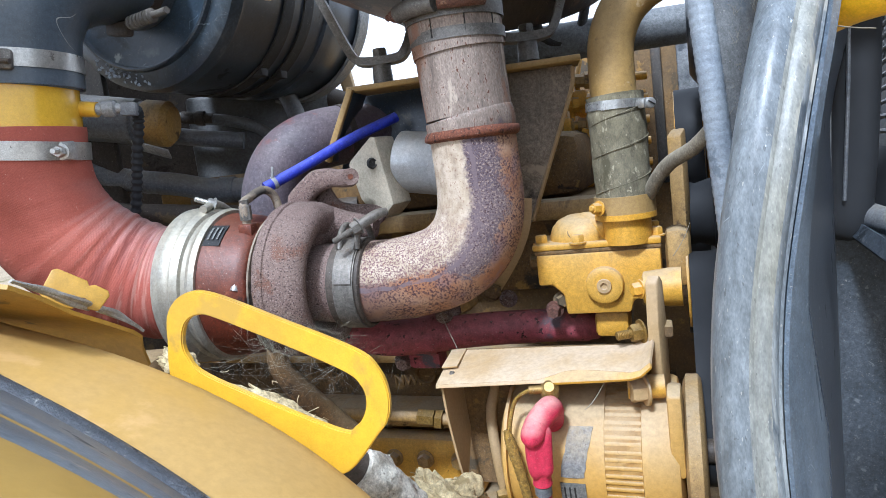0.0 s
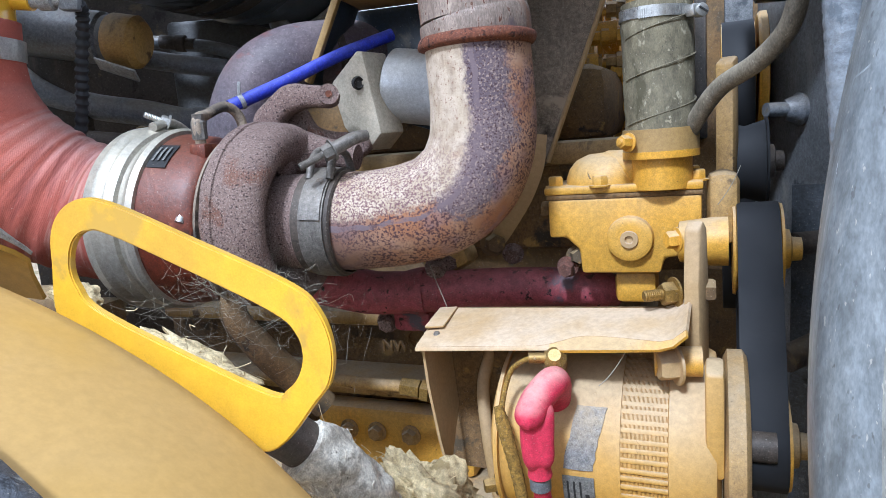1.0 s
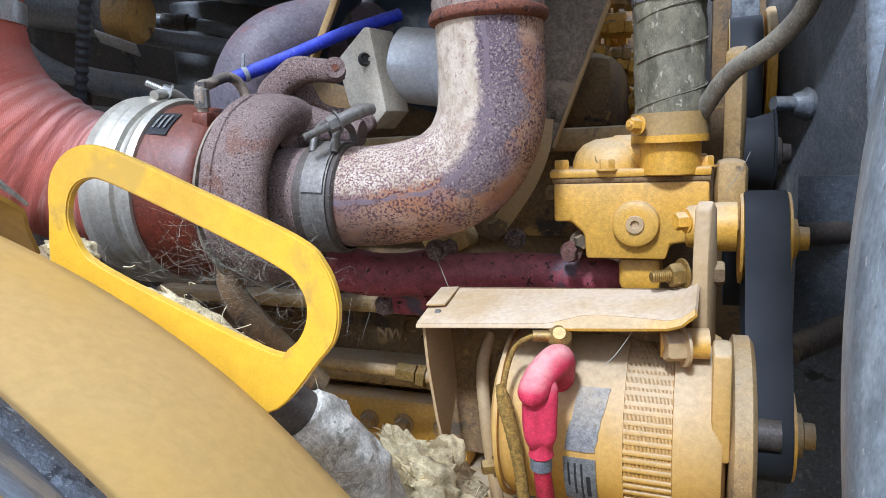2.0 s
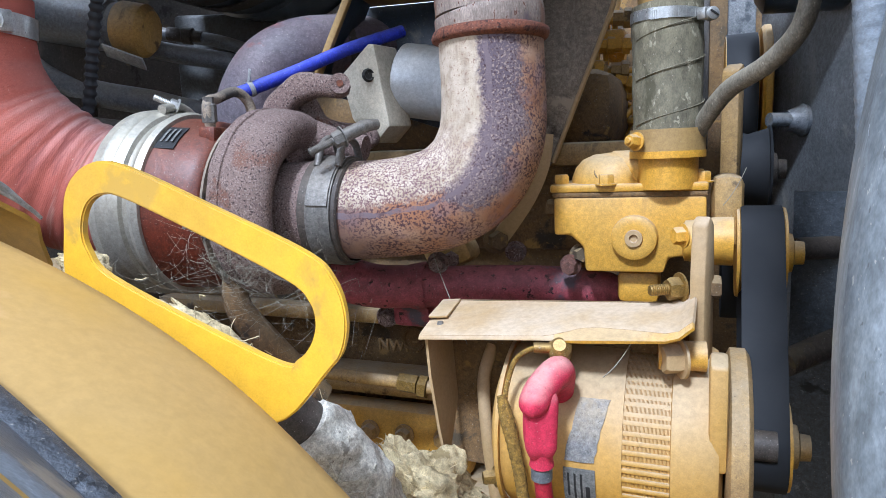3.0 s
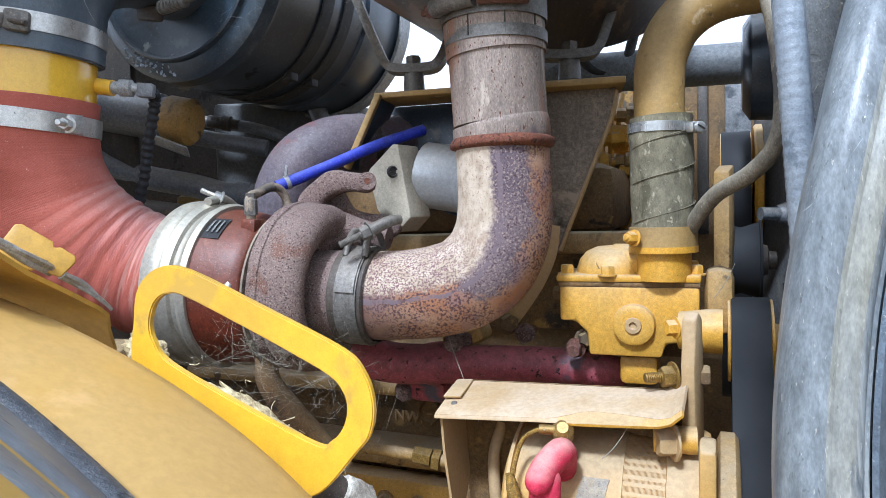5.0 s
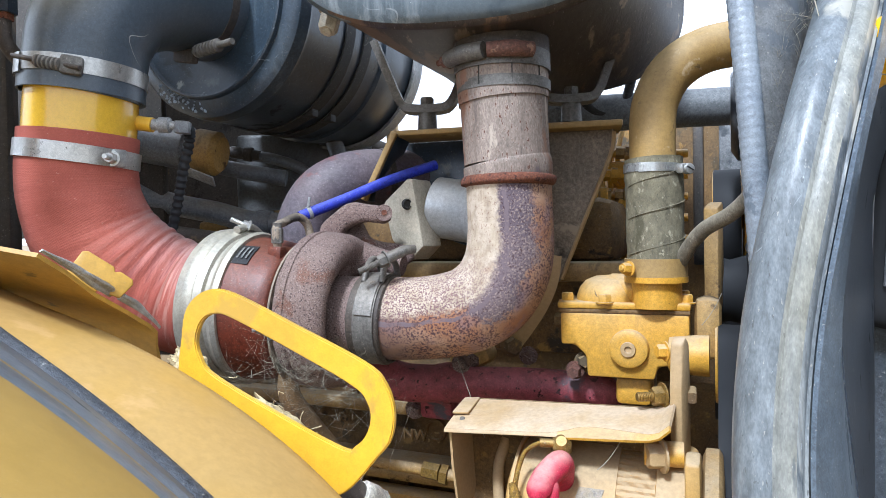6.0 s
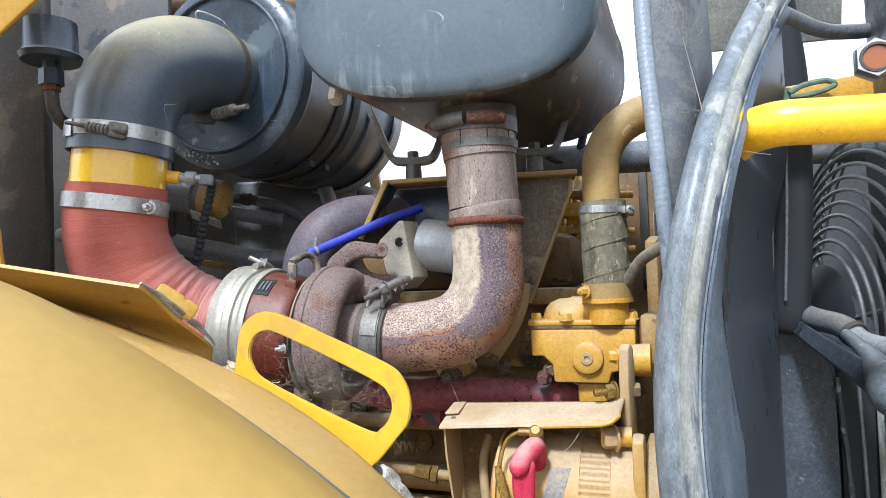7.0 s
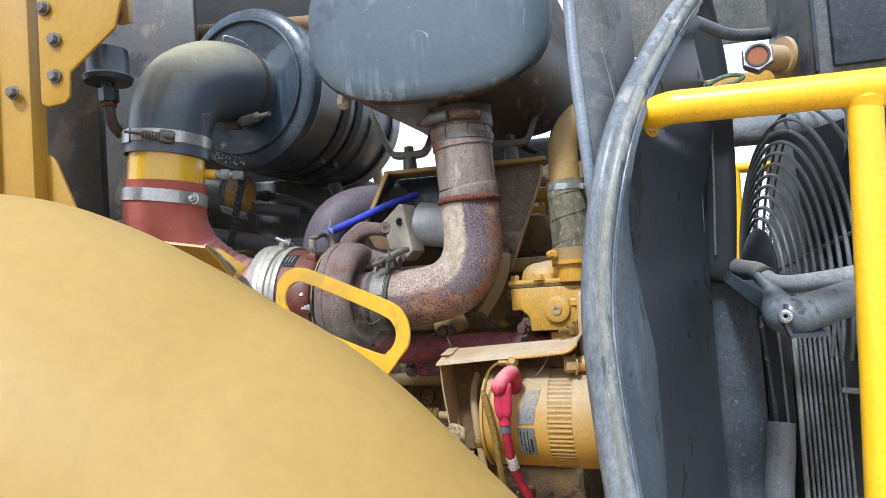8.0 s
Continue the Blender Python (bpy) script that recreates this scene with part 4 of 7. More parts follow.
part("rod_end", tube([along(0.150, 0.09, 70), along(0.150, 0.10, 84)], 0.006, 10, 2), "zinc", tb)
part("drain_tube", tube([(-0.266, 0.935, 1.770), (-0.272, 0.93, 1.713), (-0.254, 0.95, 1.663), (-0.230, 0.98, 1.612), (-0.195, 1.0, 1.56)], [0.014, 0.016, 0.019, 0.020, 0.019], 20, 6), "engine_dark", tb, "brown oil drain tube")

# actuator with its bracket
act = thing("actuator", "silver round wastegate actuator on a galvanised bracket", "actuator", (-0.06, 1.08, 1.93))
AD = V(0.90, -0.30, -0.16).normalized()
part("can", lathe([(0, 0), (0, 0.046), (0.003, 0.050), (0.07, 0.050), (0.074, 0.053), (0.080, 0.053), (0.084, 0.049), (0.13, 0.045), (0.13, 0)], (-0.072, 1.098, 1.982), AD, 48), "can_silver", act, "brushed silver can")
part("bracket", prism([(-0.034, -0.038), (-0.050, 0.018), (-0.047, 0.024), (0.000, 0.058), (0.010, 0.056), (0.014, 0.034), (0.030, -0.050), (0.004, -0.072), (-0.008, -0.068)], 0.050, at((-0.100, 1.068, 1.968), -30), 0.0028), "galv", act, "rough galvanised folded bracket", angle=28)
part("bolt_hole", lathe([(0, 0.0), (0, 0.005), (0.003, 0.007), (-0.002, 0.009)], (-0.112, 1.0415, 1.985), V(0.5, -0.866, 0), 16), "soot", act)
solid("blue_tube", tube([(-0.281, 1.024, 1.968), (-0.22, 1.065, 1.996), (-0.15, 1.108, 2.030), (-0.078, 1.152, 2.058)], 0.0088, 18, 6), "blue", "bright blue plastic tube laid over the turbocharger", "tube")
tie = thing("cable_tie", "grey cable tie round the blue tube", "cable tie", (-0.268, 1.035, 1.975))
part("loop", band(V(-0.268, 1.033, 1.974), V(0.83, 0.5, 0.36), 0.0092, 0.006, 0.0012, 20), "grey_pipe", tie)
part("tail", box((0.004, 0.002, 0.022), at((-0.267, 1.026, 1.988), 0, 10, 12), 0.0005), "grey_pipe", tie)

# charge hose behind
ch = thing("charge_hose", "violet-black rubber elbow hose behind the turbocharger", "hose", (-0.28, 1.13, 1.9))
part("elbow", tube([(-0.305, 1.13, 1.83), (-0.310, 1.13, 1.90), (-0.302, 1.13, 1.96), (-0.276, 1.14, 2.008), (-0.232, 1.16, 2.034), (-0.175, 1.20, 2.043), (-0.10, 1.26, 2.045)], 0.052, 36, 8), "cold", ch)
part("clamp", band(V(-0.178, 1.195, 2.044), V(0.8, 0.5, 0.1), 0.0505, 0.012, 0.0015), "sooty", ch)


# ---- intake ----
hose = thing("intake_hose", "dusty red woven silicone hose elbow under a yellow sleeve", "hose", (-0.55, 0.93, 1.8))
HP = [along(0.262), along(0.300), (-0.482, 1.015, 1.846), (-0.542, 1.000, 1.880), (-0.586, 0.980, 1.932), (-0.604, 0.966, 1.988), (-0.608, 0.962, 2.04), (-0.603, 0.961, 2.098)]


def ribs(a, s):
    return 1 + (0.013 * math.sin(s * 120 + 2 * math.sin(a)) + 0.008 * math.sin(s * 61 + 3 * a)) * max(0.0, 1 - abs(s - 0.38) / 0.3) + 0.004 * math.sin(s * 31 + a * 2)


part("hose_body", tube(HP, [0.086, 0.087, 0.089, 0.091, 0.0895, 0.0862, 0.084, 0.0835], 64, 14, prof=ribs, uv=True), "red_hose", hose, "faded red woven rubber with wrinkles")
D2 = V(0.10, 0, 1).normalized()
sl = V(-0.603, 0.961, 2.090)
part("sleeve", tube([sl + D2 * -0.01, sl + D2 * 0.05, sl + D2 * 0.10], 0.0785, 56, 2), "sleeve", hose, "glossy yellow pipe sleeve")
hc = part("hose_clamp", band(V(-0.606, 0.961, 2.066), V(0.13, 0.0, 1), 0.0850, 0.026, 0.0018, 64), "zinc", hose, "bright steel band clamp")
part("clamp_lug", box((0.014, 0.020, 0.026), at((-0.526, 0.934, 2.056), -30), 0.002), "zinc", hc)
part("clamp_bolt", hex_bolt(0.0085, 0.010, (-0.528, 0.924, 2.055), V(0.15, -0.95, 0), True, 0.014), "zinc", hc)
eb = thing("intake_elbow", "large black rubber intake elbow, sun-faded brown on top", "hose", (-0.56, 0.93, 2.13))
part("elbow_body", tube([sl + D2 * 0.066, (-0.588, 0.961, 2.210), (-0.579, 0.964, 2.252), (-0.560, 0.985, 2.302), (-0.532, 1.035, 2.336), (-0.507, 1.09, 2.350), (-0.497, 1.13, 2.352), (-0.489, 1.18, 2.352)], [0.0840, 0.0850, 0.0865, 0.089, 0.091, 0.0915, 0.0915, 0.0915], 64, 8), "rubber", eb)
part("cuff", band(sl + D2 * 0.086, D2, 0.0842, 0.044, 0.003, 64), "rubber", eb)
ec = part("elbow_clamp", band(sl + D2 * 0.098, D2, 0.0875, 0.024, 0.0016, 64), "zinc", eb, "bright band clamp with a spring bolt")
c0 = sl + D2 * 0.098
part("spring_bolt", tube([c0 + V(-0.046, -0.0895, 0.008), c0 + V(0.055, -0.0895, -0.014)], 0.0035, 10, 1), "sooty", ec)
def coil(n, pitch, r):
    """Ribbed profile of a tight coil spring."""
    return [(0, 0)] + [q for i in range(n) for q in ((pitch * i, r * 0.6), (pitch * (i + 0.25), r), (pitch * (i + 0.7), r), (pitch * (i + 0.95), r * 0.6))] + [(pitch * n, 0)]


sp = lathe(coil(6, 0.0066, 0.009), c0 + V(-0.010, -0.0905, -0.001), V(1, 0, -0.21), 16)
part("spring", sp, "clamp", ec)
part("lug", box((0.030, 0.014, 0.027), at(c0 + V(0.038, -0.083, -0.008), 22, 0, 8), 0.005), "clamp", ec)
part("strap_end", band(c0 + V(0.0, 0, -0.002), D2, 0.0892, 0.028, 0.0022, 16, 118, 152, up=V(0, 1, 0)), "zinc", ec)
e2 = V(-0.499, 1.125, 2.352)
part("rear_clamp", band(e2, V(0.25, 0.95, 0.03), 0.0920, 0.018, 0.002, 56), "sooty", eb)
part("rear_bolt", tube([e2 + V(0.0, -0.03, -0.100), e2 + V(0.108, -0.088, -0.099)], 0.0055, 10, 1), "clamp", eb)
sp = lathe(coil(7, 0.0085, 0.011), e2 + V(0.026, -0.044, -0.0997), V(1, -0.54, 0.01), 16)
part("rear_lug", box((0.05, 0.016, 0.024), at(e2 + V(0.0, -0.03, -0.102), -22, 0, 12), 0.005), "sooty", eb)
part("rear_spring", sp, "clamp", eb)
part("drain_spigot", tube([(-0.534, 0.988, 2.119), (-0.502, 0.99, 2.114)], 0.0115, 14, 1), "yellow", hose, "short yellow spigot")
sn = thing("restriction_sensor", "grey plastic sensor with a corrugated black lead", "sensor", (-0.46, 0.9, 2.1))
part("body", lathe([(0, 0), (0, 0.009), (0.012, 0.009), (0.014, 0.012), (0.03, 0.012), (0.032, 0.007), (0.04, 0.007), (0.04, 0)], (-0.506, 0.990, 2.115), V(1, 0.1, -0.06), 20), "grey_pipe", sn)
part("connector", box((0.024, 0.016, 0.020), at((-0.458, 0.998, 2.110), 10, 0, 5), 0.003), "rubber_hose", sn)


def corrug(a, s):
    return 1 + 0.16 * math.sin(s * 160)


part("lead", tube([(-0.452, 1.005, 2.110), (-0.457, 1.018, 2.095), (-0.476, 1.03, 2.043), (-0.492, 1.04, 1.991), (-0.512, 1.05, 1.933), (-0.53, 1.06, 1.88)], 0.0078, 12, 24, prof=corrug), "belt", sn, "corrugated black conduit")

# air cleaner
ac = thing("air_cleaner", "big black round air cleaner canister with chipped paint", "air filter", (-0.3, 1.3, 2.15))
AC, AD2 = V(-0.497, 1.170, 2.362), EY
part("end_cap", lathe([(0, 0), (0, 0.12), (0.001, 0.155), (0.0005, 0.161), (-0.006, 0.163), (-0.007, 0.166), (-0.005, 0.169), (0.003, 0.171), (0.006, 0.192), (0.014, 0.201), (0.040, 0.204)], AC, AD2, 96), "cap_dusty", ac, "flat end with a raised rim, blotched with dust")
rnd = random.Random(31)
for i in range(54):
    a, rr = radians(207 + rnd.gauss(0, 9)), 0.180 + rnd.uniform(-0.010, 0.012)
    m = to_axis(AC, AD2)
    c = m @ V(rr * math.cos(a), rr * math.sin(a), 0.0030 + (rr - 0.171) * 0.14)
    s = rnd.uniform(0.0015, 0.005)
    part("paint_chip", prism([(s * rnd.uniform(0.4, 1.2) * math.cos(k), s * rnd.uniform(0.4, 1.2) * math.sin(k)) for k in (0, 0.9, 1.9, 2.8, 3.9, 5.1)], 0.0012, at(c, -18, -22, rnd.uniform(0, 90)), 0), "chip", ac)
part("canister", lathe([(0.040, 0.204), (0.05, 0.202), (0.30, 0.202), (0.305, 0.208), (0.335, 0.208), (0.34, 0.202), (0.46, 0.202), (0.48, 0.19), (0.48, 0)], AC, AD2, 72), "black", ac)
for h in (0.17, 0.235):
    sb = part("mount_band", band(AC + AD2 * h, AD2, 0.2025, 0.03, 0.004, 72), "soot", ac)
    part("band_buckle", box((0.016, 0.034, 0.022), to_axis(AC + AD2 * h + EX * 0.10 + V(0, 0, -0.177), AD2) , 0.003), "soot", sb)
part("end_ring", lathe([(0.44, 0.204), (0.44, 0.211), (0.478, 0.211), (0.482, 0.203), (0.482, 0.14)], AC, AD2, 64), "grey_pipe", ac)
part("wire_clip", tube([e2 + V(-0.01, -0.03, 0.092), e2 + V(0.0, -0.05, 0.105), e2 + V(0.03, -0.02, 0.10), e2 + V(0.045, 0.0, 0.085)], 0.002, 8, 6), "zinc", ac)

# muffler
mu = thing("muffler", "oval dark grey muffler with a flat streaked end and sooty belly", "muffler", (0.05, 1.0, 2.19))
MC, MD = V(-0.016, 0.815, 2.352), V(0.31, 0.95, 0.0).normalized()


def oval(a, sx=0.236, sz=0.158, e=2.7):
    c, s = math.cos(a), math.sin(a)
    return (math.copysign(abs(c) ** (2 / e), c) * sx, math.copysign(abs(s) ** (2 / e), s) * sz)


mb = bmesh.new()
prev = None
MX = V(1, -0.10, 0).normalized()
for d, k in ((0.0, 0.0), (0.0, 0.45), (0.001, 0.8), (0.004, 0.93), (0.010, 0.985), (0.018, 1.0), (0.024, 1.012), (0.030, 1.0), (0.20, 1.0), (0.46, 1.0), (0.47, 1.01), (0.48, 0.97), (0.49, 0.6), (0.49, 0.0)):
    ring = [mb.verts.new(MC + MD * d + MX * x * max(k, 0.001) + V(0, 0, 1) * z * max(k, 0.001)) for x, z in (oval(2 * math.pi * j / 72) for j in range(72))]
    if prev:
        for j in range(72):
            mb.faces.new((prev[j], prev[(j + 1) % 72], ring[(j + 1) % 72], ring[j]))
    prev = ring
bmesh.ops.remove_doubles(mb, verts=mb.verts, dist=0.0006)
mu_me = mesh_of(mb)
mu_me.materials.append(M["muffler"])
mu_me.materials.append(M["belly"])
for p in mu_me.polygons:
    if Vector(p.normal).dot(MD) > -0.35:
        p.material_index = 1
part("shell", mu_me, "muffler", mu)
part("drain_plug", hex_bolt(0.014, 0.030, (-0.190, 0.905, 2.245), V(-0.15, -0.3, -0.9), True, 0.004), "galv", mu)
part("outlet_stub", tube([(0.040, 0.931, 2.17), (0.040, 0.931, 2.23)], 0.066, 40, 1), "sooty", mu)


for cx, cy, dx in ((-0.088, 1.128, -1), (0.150, 1.090, 1)):
    b1 = part("hanger", sweep([(-0.0065, -0.017), (0.0065, -0.017), (0.0065, 0.017), (-0.0065, 0.017)],
              [(cx - 0.085, cy - 0.02, 2.262), (cx - 0.055, cy - 0.01, 2.185), (cx - 0.042, cy, 2.158), (cx - 0.025, cy, 2.150), (cx + 0.025, cy, 2.150), (cx + 0.042, cy, 2.160), (cx + 0.055, cy + 0.01, 2.19), (cx + 0.085, cy + 0.02, 2.27)], V(0, -1, 0), 3), "clamp", mu, "bent steel hanger strap")
    part("hanger_bolt", hex_bolt(0.0125, 0.014, (cx, cy, 2.153), V(0, 0, 1), True), "clamp", b1)
part("rear_hanger", tube([(0.175, 1.28, 2.30), (0.190, 1.28, 2.20), (0.206, 1.28, 2.168), (0.235, 1.28, 2.160), (0.262, 1.28, 2.17), (0.278, 1.28, 2.21), (0.300, 1.28, 2.31)], 0.009, 12, 6), "soot", mu, "black rear hanger strap")

ms = thing("muffler_bracket", "black gusseted muffler bracket with worn yellow edges", "bracket", (0.05, 1.1, 1.8))
part("top_plate", box((0.20, 0.09, 0.009), at((-0.045, 1.140, 2.108), -8), 0.002), "pipe_tan", ms, "worn yellow top plate")
part("top_plate", box((0.165, 0.085, 0.010), at((0.147, 1.105, 2.105), -6), 0.002), "pipe_tan", ms, "worn yellow top plate")
for cx, cy in ((-0.088, 1.128), (0.150, 1.090)):
    part("spacer", lathe([(0, 0), (0, 0.017), (0.035, 0.015), (0.036, 0)], (cx, cy, 2.113), V(0, 0, 1), 24), "clamp", ms)
part("side_web", box((0.006, 0.08, 0.125), at((-0.163, 1.15, 2.052), -8, 0, 27), 0.002), "black", ms)
part("side_edge", box((0.010, 0.012, 0.125), at((-0.167, 1.10, 2.052), -8, 0, 27), 0.002), "pipe_tan", ms, "yellow edged side plate")
part("back_plate", prism([(-0.14, 0.07), (0.10, 0.07), (0.10, -0.16), (-0.19, -0.06)], 0.006, at((-0.01, 1.19, 2.035), -8)), "black", ms, "black back plate")
part("right_gusset", prism([(-0.075, 0.0), (0.068, 0.0), (0.062, -0.04), (-0.018, -0.24), (-0.075, -0.30)], 0.006, at((0.150, 1.10, 2.100), -8)), "gusset", ms, "grimy grey-brown gusset plate")
GU = at((0.150, 1.10, 2.100), -8)
part("gusset_edge", tube([GU @ V(0.068, -0.004, -0.004), GU @ V(0.062, -0.004, -0.04), GU @ V(0.020, -0.004, -0.145), GU @ V(-0.018, -0.004, -0.24)], 0.0035, 8, 4), "shield", ms, "worn pale plate edge")
part("gusset_rib", box((0.026, 0.040, 0.26), GU @ pose(-0.052, -0.018, -0.135, 0, 0, 0), 0.003), "gusset", ms, "folded side flange")
part("brace_strip", sweep([(-0.012, -0.002), (0.012, -0.002), (0.012, 0.002), (-0.012, 0.002)], [(0.118, 1.07, 1.90), (0.112, 1.065, 1.86), (0.095, 1.062, 1.82), (0.072, 1.062, 1.785), (0.052, 1.065, 1.758)], V(0.2, -1, 0), 5), "shield", ms, "bent tan strip")
part("brace_bolt", hex_bolt(0.014, 0.014, (0.049, 1.064, 1.758), V(0.25, -0.95, 0), True), "engine_dark", ms)


# ---- engine ----
def ex(a, b, c, o):
    """A place a along, b across and c above o."""
    return Vector(o) + EX * a + EY * b + V(0, 0, c)


en = thing("engine", "dusty yellow diesel engine block with grimy cast sides", "engine", (0.0, 1.3, 1.2))
O = V(-0.10, 1.30, 1.60)
YAW = -18
part("block", box((0.98, 0.30, 0.75), at(ex(-0.10, 0.15, -0.22, O), YAW), 0.01), "engine_dark", en, "cast block under dust")
part("block_rib", box((0.94, 0.05, 0.028), at(ex(-0.1, -0.01, -0.005, O), YAW), 0.008), "engine_dusty", en)
part("block_ledge", box((0.94, 0.10, 0.03), at(ex(-0.1, -0.04, -0.115, O), YAW), 0.010), "engine_dusty", en)
part("cylinder_head", box((0.95, 0.26, 0.16), at(ex(-0.1, 0.10, 0.20, O), YAW), 0.012), "engine_dark", en)
part("head_ledge", box((0.52, 0.05, 0.034), at(ex(0.16, -0.07, 0.27, O), YAW), 0.008), "engine_dusty", en, "tan dusty ledge")
part("valve_cover", box((0.9, 0.22, 0.12), at(ex(-0.1, 0.12, 0.34, O), YAW), 0.03), "engine_dark", en)
part("side_cover", box((0.30, 0.05, 0.11), at(ex(-0.02, -0.075, -0.20, O), YAW), 0.012), "engine", en, "yellow bolted side cover")
part("lower_flange", box((0.60, 0.12, 0.03), at(ex(-0.02, -0.09, -0.27, O), YAW), 0.01), "engine_dusty", en)
for a in (-0.10, -0.045, 0.02, 0.09):
    part("cover_bolt", hex_bolt(0.013, 0.012, ex(a, -0.103, -0.185, O), -EY, True), "engine_dusty", en)
for a, c in ((-0.16, 0.02), (-0.03, 0.03), (0.06, 0.025), (0.0, -0.05)):
    part("core_plug", lathe([(0, 0), (0.001, 0.016), (0.006, 0.018), (0.006, 0.022), (-0.01, 0.024)], ex(a, -0.004, c, O), -EY, 24), "engine_dark", en)
txt = bpy.data.curves.new("cast_letters", "FONT")
txt.body, txt.size, txt.extrude, txt.bevel_depth, txt.resolution_u = "NWPT", 0.030, 0.002, 0.0005, 3
tob = bpy.data.objects.new("tmp_text", txt)
tme = bpy.data.meshes.new_from_object(tob)
bpy.data.objects.remove(tob)
tme.transform(at(ex(-0.075, -0.002, -0.075, O), YAW) @ Matrix.Rotation(radians(90), 4, "X"))
part("cast_letters", tme, "engine_dusty", en, "raised casting letters")

man = thing("exhaust_manifold", "flaking red painted manifold pipe under the elbow", "manifold", (0.0, 1.05, 1.67))
part("main_pipe", tube([(-0.30, 1.10, 1.735), (-0.235, 1.078, 1.726), (-0.19, 1.066, 1.717), (-0.13, 1.06, 1.700), (-0.08, 1.058, 1.697), (-0.03, 1.055, 1.698)], [0.040, 0.038, 0.034, 0.031, 0.030, 0.030], 28, 8), "manifold", man)
part("right_pipe", tube([(-0.06, 1.056, 1.697), (0.05, 1.045, 1.699), (0.15, 1.035, 1.696), (0.195, 1.032, 1.690), (0.212, 1.035, 1.68)], [0.027, 0.027, 0.026, 0.024, 0.015], 28, 6), "manifold", man)
part("joint_collar", tube([(-0.072, 1.057, 1.697), (-0.05, 1.056, 1.698), (-0.046, 1.055, 1.698)], [0.031, 0.0335, 0.031], 28, 3), "manifold", man)
for p, r in (((-0.112, 1.085, 1.648), 0.012), ((-0.03, 1.03, 1.735), 0.011), ((-0.012, 1.07, 1.735), 0.012), ((0.075, 1.06, 1.742), 0.011)):
    part("manifold_bolt", hex_bolt(r, 0.014, p, V(-0.15, -0.96, -0.1), True), "turbine", man)
part("port_flange", box((0.06, 0.04, 0.075), at((-0.07, 1.085, 1.672), YAW), 0.010), "manifold", man)
part("port_flange", box((0.07, 0.05, 0.05), at((-0.015, 1.085, 1.742), YAW, 0, -25), 0.012), "engine_dusty", man)
part("port_flange", box((0.05, 0.05, 0.05), at((0.18, 1.085, 1.70), YAW, 0, 0), 0.012), "engine_dark", man)

fl = thing("fuel_line", "dusty tan steel line with a brass nut along the block", "pipe", (-0.1, 1.07, 1.55))
part("pipe", tube([(-0.36, 1.10, 1.575), (-0.25, 1.085, 1.570), (-0.16, 1.075, 1.560), (-0.095, 1.068, 1.553)], 0.0095, 16, 6), "engine_dusty", fl)
part("nut", lathe([(0, 0), (0, 0.014), (0.028, 0.014), (0.028, 0)], (-0.098, 1.068, 1.554), V(0.98, -0.2, -0.12), 6), "brass", fl)
part("collar", lathe([(0, 0), (0, 0.017), (0.012, 0.017), (0.012, 0)], (-0.068, 1.062, 1.549), V(0.98, -0.2, -0.12), 6), "brass", fl)
part("pipe", tube([(-0.056, 1.06, 1.548), (0.05, 1.04, 1.54)], 0.010, 14, 1), "engine_dusty", fl)

# water pump / thermostat housing
wp = thing("water_housing", "dusty yellow cast water housing with bolted cover", "housing", (0.2, 0.97, 1.7))
o = V(0.118, 0.983, 1.728)
WYAW = -16
hb = prism([(0.0, 0.045), (0.0, 0.092), (0.176, 0.092), (0.176, 0.04), (0.165, 0.022), (0.135, 0.018), (0.130, 0.0), (0.038, 0.0), (0.036, 0.030), (0.020, 0.045)], 0.10, at(o + EY * 0.05, WYAW), 0.004)
part("body", hb, "engine", wp)
part("gasket", box((0.178, 0.094, 0.006), at(o + EX * 0.088 + EY * 0.05 + V(0, 0, 0.0945), WYAW), 0.001), "engine_dark", wp, "dark gasket line")
part("cover_flange", box((0.182, 0.098, 0.010), at(o + EX * 0.087 + EY * 0.05 + V(0, 0, 0.1025), WYAW), 0.003), "engine", wp, "dusty cover flange")
part("dome", lathe([(0, 0.050), (0.010, 0.0495), (0.022, 0.045), (0.032, 0.036), (0.038, 0.022), (0.040, 0.0)], o + EX * 0.066 + EY * 0.052 + V(0, 0, 0.104), V(0, 0, 1), 40), "engine", wp)
part("dome_bridge", tube([o + EX * 0.07 + EY * 0.045 + V(0, 0, 0.122), o + EX * 0.12 + EY * 0.03 + V(0, 0, 0.122)], 0.024, 24, 1), "engine", wp)
part("boss", lathe([(0, 0.0), (0, 0.0065), (0.001, 0.008), (0.002, 0.012), (0.002, 0.022), (0.0, 0.026), (-0.012, 0.028)], o + EX * 0.098 + EY * -0.005 + V(0, 0, 0.043), -EY, 32), "engine", wp)
part("plug", lathe([(0.001, 0), (0.001, 0.004), (0.004, 0.005), (0.004, 0.010), (-0.002, 0.011)], o + EX * 0.098 + EY * -0.006 + V(0, 0, 0.043), -EY, 24), "shield", wp, "dusty steel plug")
part("pocket", lathe([(0.0, 0), (0.0, 0.012), (-0.008, 0.014)], o + EX * 0.062 + EY * 0.010 + V(0, 0, 0.122), V(-0.1, -0.8, 0.5), 20), "engine_dark", wp)
for a, b_ in ((0.008, 0.015), (0.065, -0.002), (0.132, -0.004), (0.172, 0.02), (0.02, 0.085), (0.165, 0.085)):
    part("cover_bolt", hex_bolt(0.0095, 0.011, o + EX * a + EY * (b_ + 0.006) + V(0, 0, 0.106), V(0, 0, 1), True), "engine", wp)
